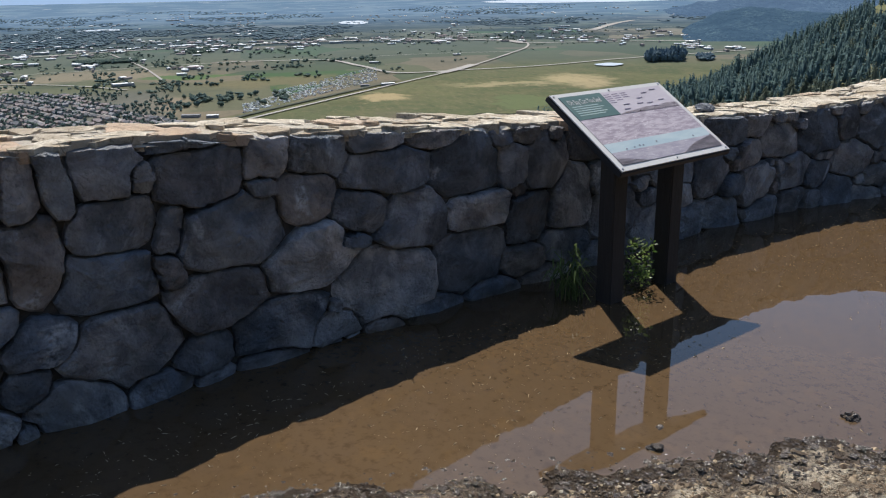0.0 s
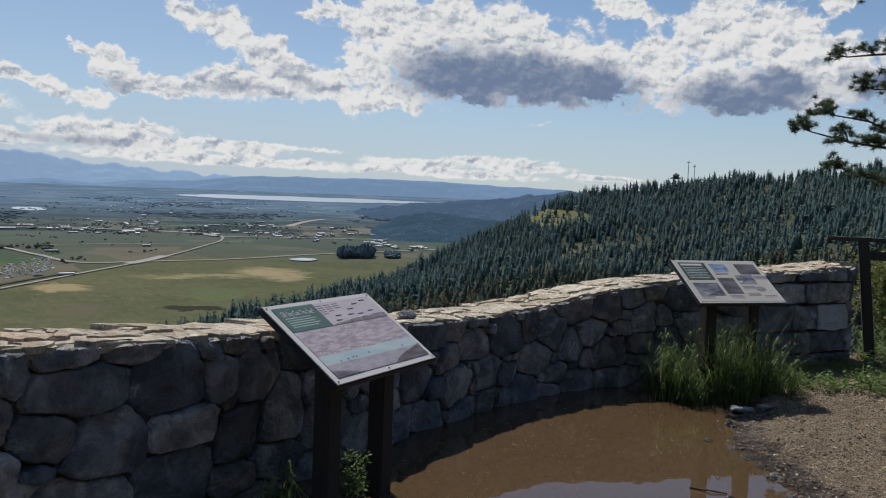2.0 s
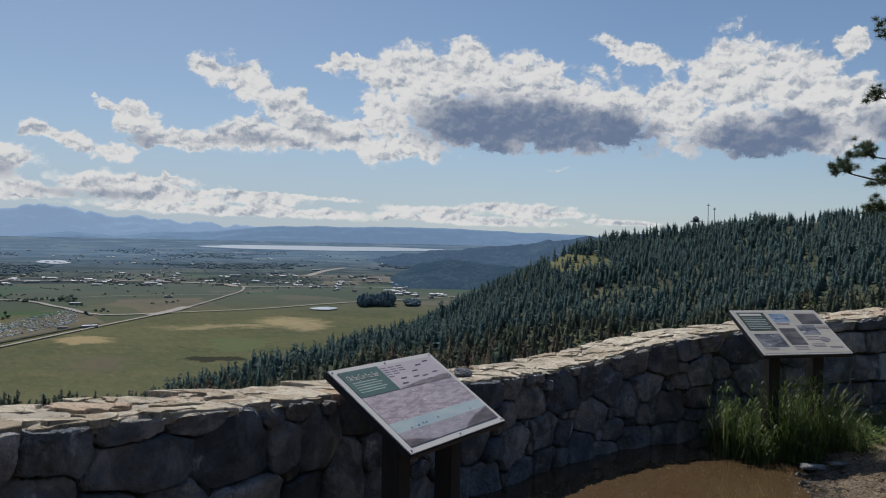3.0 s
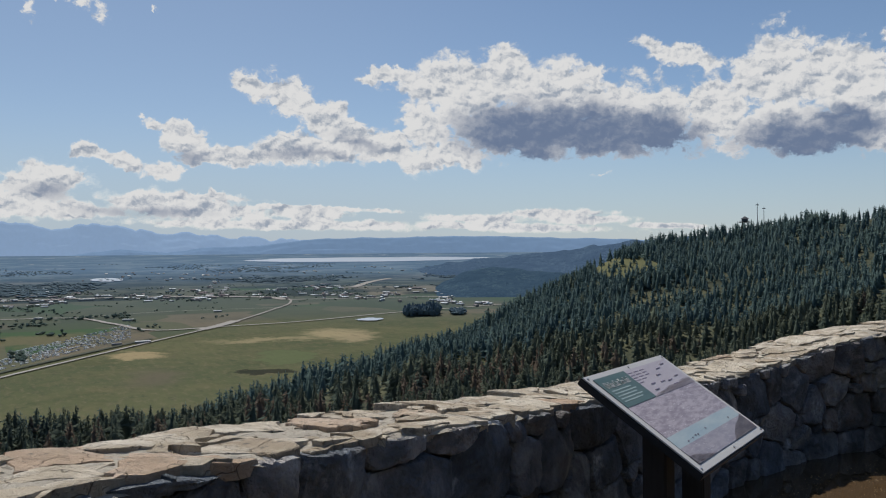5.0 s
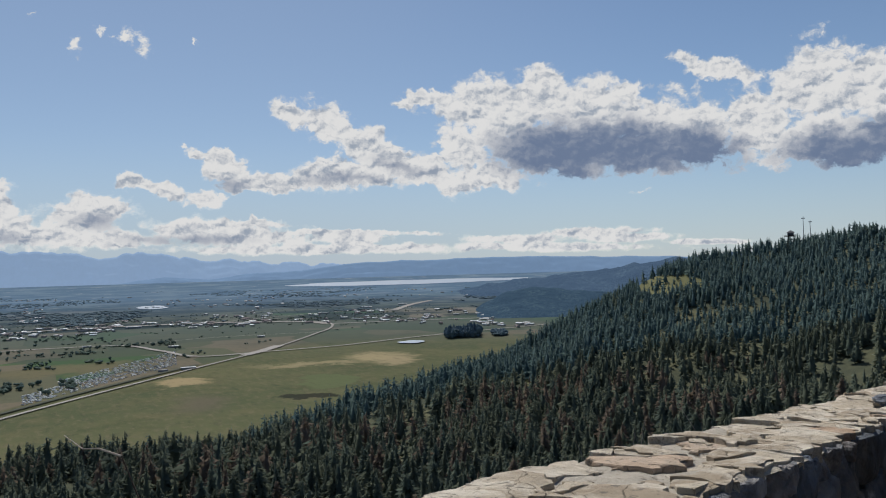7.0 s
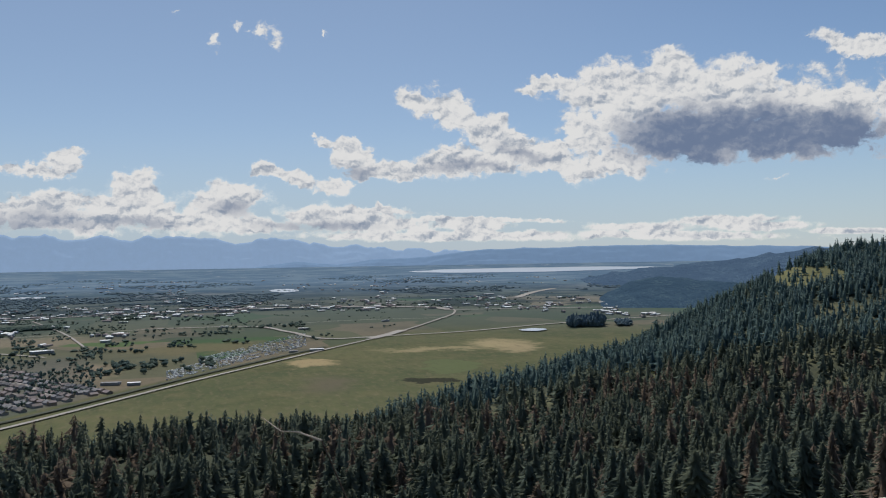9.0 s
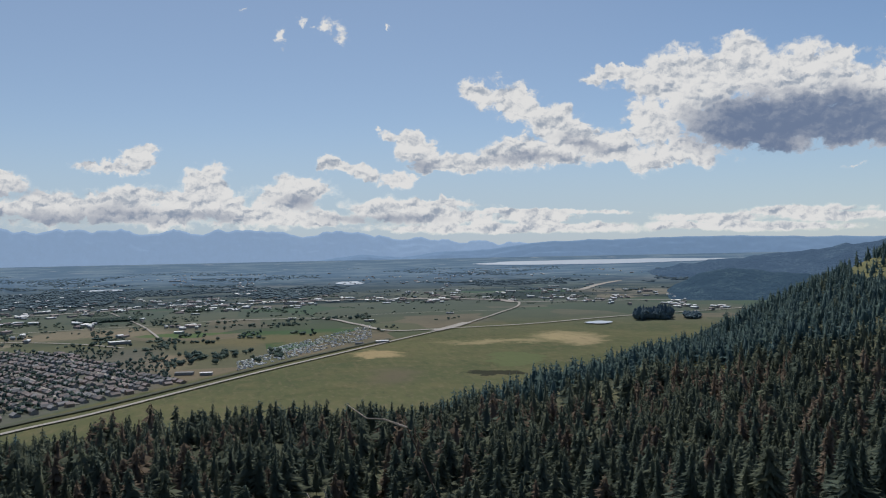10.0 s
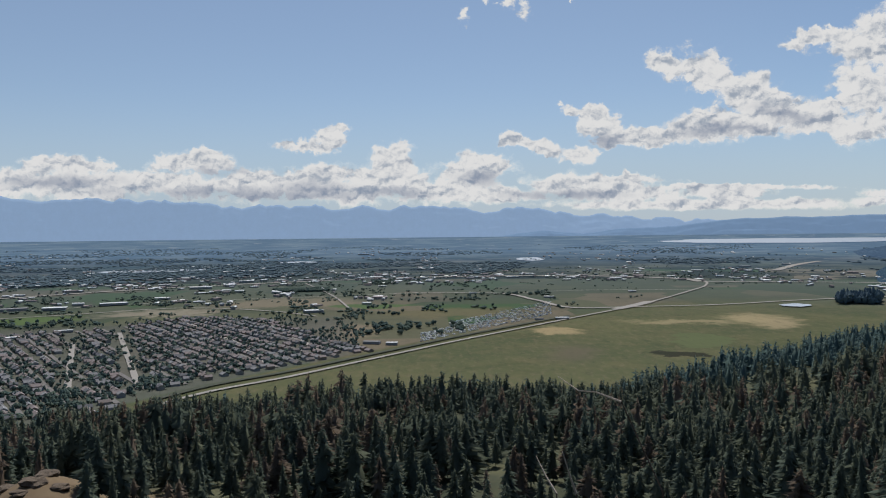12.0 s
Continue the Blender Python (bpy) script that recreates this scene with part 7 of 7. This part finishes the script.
def stalks(rnd, n, spread, tall):
    """Upright stems with long leaves that rise and droop from them."""
    v, f, t = [], [], []
    for _ in range(n):
        a, r, h = rnd.uniform(0, 6.28), spread * math.sqrt(rnd.rand()), tall * rnd.uniform(0.55, 1.05)
        foot = np.array([r * math.cos(a), r * math.sin(a), 0.0])
        lean = np.array([rnd.normal(0, 0.1), rnd.normal(0, 0.1), 1.0])
        i = len(v)
        v += [foot + (-0.003, 0, 0), foot + (0.003, 0, 0), foot + lean * h + (0.001, 0, 0), foot + lean * h - (0.001, 0, 0)]
        f.append((i, i + 1, i + 2, i + 3))
        tone = rnd.uniform(0.1, 0.75)
        t += [tone] * 4
        for k in range(9):
            b, c = rnd.uniform(0, 6.28), foot + lean * h * (0.2 + 0.09 * k + rnd.uniform(-0.03, 0.03))
            out = np.array([math.cos(b), math.sin(b), 0.0])
            e, s = np.array([-out[1], out[0], 0.0]), rnd.uniform(0.05, 0.10)
            i, w = len(v), 0.005
            p, q = c + out * s * 0.5 + (0, 0, s * 0.45), c + out * s * 1.1 + (0, 0, -s * 0.15)
            v += [c - e * w * 0.6, c + e * w * 0.6, p + e * w, p - e * w, q + e * 0.001, q - e * 0.001]
            f += [(i, i + 1, i + 2, i + 3), (i + 3, i + 2, i + 4, i + 5)]
            t += [min(0.85, tone + rnd.uniform(-0.1, 0.2))] * 6
    return np.array(v), np.array(f), np.array(t)


def tuft(name, at, n, spread, tall, arch, wide, label, seed):
    v, f, t = blades(np.random.RandomState(seed), int(n * 1.2), spread, tall, arch, wide)
    # pale seed heads on thin nodding stalks
    v2, f2, t2 = blades(np.random.RandomState(seed + 50), n // 6, spread * 1.1, tall * 1.25, arch * 1.1, wide * 0.5, 7)
    v3, f3, t3 = stalks(np.random.RandomState(seed + 90), n // 5 + 2, spread * 1.1, tall * 1.05)
    f = np.concatenate([f, f2 + len(v), f3 + len(v) + len(v2)])
    v, t = np.concatenate([v, v2, v3]), np.concatenate([t, np.full(len(t2), 0.96), t3])
    ob = new(name, mesh_of(name, v, f, GRASS, False, t))
    ob.location = at
    return tagged(ob, label, "grass", "grass tufts by the signs", )


for k, (x, y, n, sp, h, arch) in enumerate(((-1.50, 6.92, 230, 0.14, 0.48, 0.8), (-1.16, 7.04, 150, 0.13, 0.72, 1.1), (-0.98, 7.14, 150, 0.13, 0.78, 1.0), (-0.80, 7.26, 150, 0.13, 0.66, 0.9), (-1.32, 7.34, 90, 0.18, 0.66, 1.1), (-0.64, 7.36, 80, 0.12, 0.36, 1.0),
                                                  (-1.64, 7.00, 40, 0.12, 0.62, 1.2), (-1.34, 6.86, 120, 0.14, 0.32, 0.9), (-1.00, 6.98, 110, 0.12, 0.42, 1.1))):
    tuft("grass_tuft", (x, y, 0.0), int(n * 0.8), sp, h * 0.9, arch * 0.8, 0.011, "tall arching green grass round the sign posts", k)
tuft("grass_tuft", (-2.62, 3.16, 0.0), 40, 0.08, 0.28, 0.5, 0.006, "thin grass beside the sign post", 31)


def weed(name, at, n, spread, tall, size, mat, label, seed, category="weed"):
    v, f, t = leafy(np.random.RandomState(seed), n, spread, tall, size)
    ob = new(name, mesh_of(name, v, f, mat, False, t))
    ob.location = at
    return tagged(ob, label, category)


weed("weed", (-2.44, 3.52, 0.0), 260, 0.075, 0.27, 0.024, GRASS, "small leafy green weed between the sign posts", 3)
weed("weed", (-2.5, 3.62, 0.0), 90, 0.10, 0.08, 0.025, GRASS, "small leafy green weed between the sign posts", 4)


def make_turf():
    """Low green growth on the ground by the far end of the wall."""
    rnd = np.random.RandomState(9)
    x, y = rnd.uniform(-1.2, 3.2, 2600), rnd.uniform(7.2, 11.5, 2600)
    ok = (-beyond(x, np.minimum(y, 9.4)) > 0.05) & (y > 7.45 + 0.16 * np.maximum(x + 0.6, 0) + 0.3 * fractal(x, y, 3, 2))
    x, y = x[ok], y[ok]
    forms = [leafy(np.random.RandomState(k), 22, 0.32, 0.8, 0.17)[:2] for k in (2, 3, 4)] + [blades(np.random.RandomState(5), 6, 0.05, 1.2, 0.8, 0.09, 3)[:2]]
    scatter([(v.astype("f4"), f.astype("i4")) for v, f in forms], np.stack([x, y, soil(x, y)], 1), np.stack([rnd.uniform(0.14, 0.26, len(x)), rnd.uniform(0.05, 0.14, len(x))], 1), rnd.uniform(0, 6.28, len(x)),
            rnd.uniform(0.3, 0.85, len(x)), "turf", "low green clover and grass by the wall's end", "grass", GRASS)


make_turf()


# ------------------------------------------------------------------ fence, shrubs and pine by the wall's end
def make_rail():
    fence = tagged(new("rail_fence"), "dark weathered timber rail beyond the wall's end", "fence")
    fence.matrix_basis = pose(-0.17, 9.58, -0.05, 0, 0, 6)
    part("post", box(0.10, 0.11, 1.62, (0.08, 0, 0.56), 0.01, Matrix.Rotation(radians(-6), 4, "Y")), WOOD, fence)
    part("post", box(0.13, 0.13, 1.62, (2.3, 0, 0.56), 0.01), WOOD, fence)
    part("top_rail", box(3.2, 0.15, 0.042, (1.25, 0, 1.385), 0.006), WOOD, fence)
    part("rail", box(2.3, 0.05, 0.09, (1.15, -0.02, 1.22), 0.008), WOOD, fence)


make_rail()
SHRUB = material("shrub_leaf", toned((0.12, 0.16, 0.04), (0.26, 0.26, 0.08), (0.36, 0.31, 0.10)), 0.6)
lit_through(SHRUB, 0.4)


def tube(points, r0, r1, sides=6):
    """A tapered limb along points."""
    bm = bmesh.new()
    p = [Vector(q) for q in points]
    rings = []
    for i, c in enumerate(p):
        d = (p[min(i + 1, len(p) - 1)] - p[max(i - 1, 0)]).normalized()
        a = d.orthogonal().normalized()
        b = d.cross(a)
        r = r0 + (r1 - r0) * i / (len(p) - 1)
        rings.append([bm.verts.new(c + (a * math.cos(k * 6.283 / sides) + b * math.sin(k * 6.283 / sides)) * r) for k in range(sides)])
    for u, w in zip(rings, rings[1:]):
        for k in range(sides):
            bm.faces.new((u[k], u[(k + 1) % sides], w[(k + 1) % sides], w[k]))
    bm.faces.new(rings[0][::-1]), bm.faces.new(rings[-1])
    return bm


def shrub(at, wide, tall, n, seed, label, size=0.05):
    rnd = np.random.RandomState(seed)
    ob = tagged(new("shrub"), label, "shrub", "shrubs by the wall")
    ob.location = at
    tips = []
    for k in range(9):
        a, r = rnd.uniform(0, 6.28), wide * rnd.uniform(0.2, 0.9)
        tip = (r * math.cos(a), r * math.sin(a), tall * rnd.uniform(0.45, 0.95))
        mid = (tip[0] * 0.35, tip[1] * 0.35, tip[2] * 0.55)
        part("stem", tube([(0, 0, -0.3), mid, tip], 0.018, 0.005, 5), BARK, ob)
        tips += [tip, ((tip[0] + mid[0]) / 2, (tip[1] + mid[1]) / 2, (tip[2] + mid[2]) / 2)]
    vs, fs, ts = [], [], []
    for tip in tips:
        v, f, t = leafy(rnd, n // len(tips), wide * 0.38, tall * 0.34, size)
        fs.append(f + sum(map(len, vs)))
        vs.append(v + np.array(tip) - (0, 0, tall * 0.17))
        ts.append(t)
    new("foliage", mesh_of("foliage", np.concatenate(vs), np.concatenate(fs), SHRUB, False, np.concatenate(ts))).parent = ob


shrub((0.75, 11.6, -0.1), 0.75, 2.9, 5200, 5, "tall yellow-green leafy shrub behind the rail", 0.07)
shrub((0.25, 10.9, -0.3), 0.6, 1.5, 2600, 6, "green leafy shrub behind the rail", 0.06)
shrub((2.2, 11.4, -0.1), 0.9, 2.3, 3600, 8, "tall yellow-green leafy shrub behind the rail", 0.07)
shrub((-1.2, 13.4, -2.2), 0.42, 3.05, 500, 7, "yellow-green shrub top showing above the wall", 0.07)
shrub((-0.7, 13.5, -2.2), 0.42, 3.0, 420, 9, "yellow-green shrub top showing above the wall", 0.07)
NEEDLE = material("pine_needles", toned((0.075, 0.115, 0.070), (0.15, 0.18, 0.11), (0.16, 0.16, 0.08)), 0.7)
lit_through(NEEDLE, 0.3)


def pine_tuft(rnd, n, size):
    v, f, t = [], [], []
    for _ in range(n):
        d = rnd.normal(0, 1, 3)
        d[2] = d[2] * 0.7 + 0.25
        d /= np.linalg.norm(d)
        e = np.cross(d, rnd.normal(0, 1, 3))
        e /= np.linalg.norm(e)
        s = size * rnd.uniform(0.7, 1.1)
        i = len(v)
        v += [-e * 0.004, e * 0.004, d * s]
        f.append((i, i + 1, i + 2))
        t += [0.3, 0.3, 0.6]
    return np.array(v), np.array(f), np.array(t)


def make_pine():
    rnd = np.random.RandomState(23)
    pine = tagged(new("pine_tree"), "old pine with bare crooked limbs beside the terrace", "tree")
    pine.location = (1.75, 14.0, -0.1)
    part("trunk", tube([(0, 0, -0.5), (0.05, 0, 2), (-0.05, 0.05, 4), (0.05, 0, 7.5)], 0.17, 0.05, 9), BARK, pine)
    tufts = []
    for z, reach, rise, y in ((2.62, -2.75, 0.15, -0.3), (2.75, -2.45, 0.35, 0.2), (2.05, -2.3, 0.25, 0.25), (3.95, -2.35, 0.05, 0.1), (4.75, -2.1, 0.25, -0.2), (3.3, -1.9, 0.1, -0.4), (5.6, -1.7, 0.3, 0.2), (3.0, 2.0, 0.2, 0.4), (4.6, 1.9, 0.3, -0.3), (5.8, 1.4, 0.3, 0)):
        line = [Vector((reach * u + rnd.uniform(-.05, .05), y * u + rnd.uniform(-.08, .08), z + rise * u + 0.12 * math.sin(u * 5 + z) + rnd.uniform(-.04, .04))) for u in np.linspace(0, 1, 7)]
        part("limb", tube(line, 0.045, 0.010, 6), BARK, pine)
        for k in range(20):
            u = rnd.uniform(0.55, 1.16)
            base = line[min(int(u * 6), 6)]
            tip = base + Vector((math.copysign(rnd.uniform(0.05, 0.35), reach), rnd.uniform(-0.3, 0.3), rnd.uniform(0.0, 0.20)))
            part("twig", tube([base, (base + tip) / 2 + Vector((0, 0, 0.03)), tip], 0.010, 0.004, 4), BARK, pine)
            tufts += [tip, (base + tip) / 2 + Vector((0, 0, 0.05))]
    vs, fs, ts, k = [], [], [], 0
    for c in tufts:
        for _ in range(3):
            v, f, t = pine_tuft(rnd, 70, 0.095)
            vs.append(v + np.array(c) + rnd.normal(0, 0.06, 3) * (1, 1, 0.6))
            fs.append(f + k)
            ts.append(t)
            k += len(v)
    new("foliage", mesh_of("foliage", np.concatenate(vs), np.concatenate(fs), NEEDLE, False, np.concatenate(ts))).parent = pine


make_pine()
make_lookout()
PALE_STICK = material("bleached_wood", plain((0.26, 0.22, 0.18), (0.38, 0.34, 0.29), 20), 0.8)


def make_sticks():
    """Bleached dead branches rising from the slope just below the wall."""
    for line, r in ((((-8.71, 3.53, 0.32), (-8.35, 3.47, 0.26), (-8.1, 3.45, 0.29), (-7.77, 3.43, 0.27), (-7.3, 3.40, -0.3), (-7.0, 3.4, -2.6)), 0.006), (((-6.76, 1.89, 0.30), (-6.62, 1.86, 0.22), (-6.5, 1.84, 0.16), (-6.3, 1.8, -1.8)), 0.004),
                    (((-6.04, 1.53, 0.54), (-6.02, 1.56, 0.42), (-6.0, 1.58, 0.34), (-5.9, 1.6, -1.8)), 0.004), (((-6.35, 1.75, 0.10), (-6.25, 1.82, 0.16), (-6.1, 1.86, 0.13), (-5.9, 1.9, -1.8)), 0.004)):
        ob = part("dead_branch", tube(line[:4 if len(line) > 4 else 3], r * 0.6, r * 1.6, 5), PALE_STICK)
        tagged(ob, "bleached dead branch reaching up from the slope", "branch", "dead branches below the wall")
        part("stem", tube(line[3 if len(line) > 4 else 2:], r * 0.9, r * 1.2, 5), BARK, ob, "dark stem")
    # bare twigs standing up just behind the wall
    rnd = random.Random(12)
    for x, y in ((-3.9, 4.05), (-3.7, 4.5), (-3.85, 3.8)):
        twig = tagged(new("bare_twigs"), "thin dry twigs showing above the wall", "twigs", "dry twigs behind the wall")
        twig.location = (x, y, -1.3)
        for k in range(9):
            tip = Vector((rnd.uniform(-0.35, 0.35), rnd.uniform(-0.35, 0.35), rnd.uniform(1.75, 2.06)))
            mid = Vector((tip.x * 0.3, tip.y * 0.3, 1.3))
            bend = Vector((tip.x * 0.7 + rnd.uniform(-.06, .06), tip.y * 0.7 + rnd.uniform(-.06, .06), tip.z - 0.22))
            part("twig", tube([(0, 0, 0), mid, bend, tip], 0.005, 0.0011, 4), PALE_STICK, twig)


make_sticks()


SLOPE_ROCK = material("slope_rock", plain((0.06, 0.048, 0.037), (0.17, 0.13, 0.098), 0.9, 0.25), 0.95)


def make_rocks():
    """Low outcrops of bare rock on the slope."""
    rnd = random.Random(4)
    for az, d, size in ((-88.0, 250, 7.0), (-86.6, 246, 5.0), (-89.6, 258, 6.0), (-87.2, 258, 6.0), (-81.0, 262, 3.0), (-46.5, 290, 3.0), (-88.9, 246, 4.5), (-30.5, 330, 4.0), (-31.5, 340, 3.5)):
        x, y = d * math.sin(radians(az)), d * math.cos(radians(az))
        bm = bmesh.new()
        bmesh.ops.create_icosphere(bm, subdivisions=3, radius=size * 0.5)
        for v in bm.verts:
            q = v.co / size
            v.co *= 1 + 0.5 * noise.noise(q * 2.5 + Vector((az, d, 0))) + 0.2 * noise.noise(q * 7 + Vector((d, az, 0)))
            v.co.z = v.co.z * 0.30 + 0.10 * size * math.floor(q.z * 4) / 4
        ob = part("rock_outcrop", bm, SLOPE_ROCK)
        ob.location = (x, y, float(land(np.array(x), np.array(y))) + 0.02 * size)
        tagged(ob, "low tan rock outcrop on the open slope", "rock", "rocks on the slope")


make_rocks()


LOOSE = (-2.95, 4.9)


def make_wood_scraps():
    """Single sticks on the water and the mud, and flat grey slabs by the second sign."""
    for line, r, label in ((((-0.945, 4.755, 0.006), (-0.82, 4.750, 0.012), (-0.74, 4.77, 0.005)), 0.007, "short brown stick afloat on the puddle"),
                           (((-0.01, 4.34, 0.075), (0.028, 4.30, 0.085), (0.058, 4.20, 0.075)), 0.005, "pale bent stick lying on the mud"),
                           (((-0.62, 2.42, 0.06), (-0.45, 2.38, 0.075), (-0.30, 2.44, 0.07)), 0.0018, "thin pale straw stalk on the mud"), (((-0.30, 2.66, 0.07), (-0.2, 2.5, 0.08), (-0.12, 2.40, 0.075)), 0.0018, "thin pale straw stalk on the mud")):
        tagged(part("stick", tube(line, r, r * 0.6, 6), STRAW if r < 0.006 else BARK), label, "stick")
    # a dark rounded stone left lying on the wall
    bm = bmesh.new()
    bmesh.ops.create_icosphere(bm, subdivisions=3, radius=0.062)
    for v in bm.verts:
        v.co *= 1 + 0.35 * noise.noise(v.co * 17) + 0.12 * noise.noise(v.co * 50)
        v.co.z *= 0.5
    ob = part("loose_stone", bm, STONE)
    ob.location = (LOOSE[0], LOOSE[1], top_at(run_at_y(LOOSE[1])) + 0.02)
    tagged(ob, "dark rounded stone lying loose on the wall's cap", "stone")
    rnd = random.Random(8)
    for x, y, w, turn in ((-0.915, 6.72, 0.16, 0.3), (-0.75, 6.82, 0.13, 0.9)):
        bm = box(w, w * 0.6, 0.03, (0, 0, 0), 0.008)
        for v in bm.verts:
            v.co += Vector((rnd.uniform(-.02, .02), rnd.uniform(-.02, .02), 0))
        ob = part("flat_stone", bm, STONE)
        ob.matrix_basis = pose(x, y, float(soil(np.array(x), np.array(y))) + 0.012, 0, 0, math.degrees(turn))
        tagged(ob, "flat grey stone slab bedded in the mud", "stone", "flat stones by the sign")


make_wood_scraps()
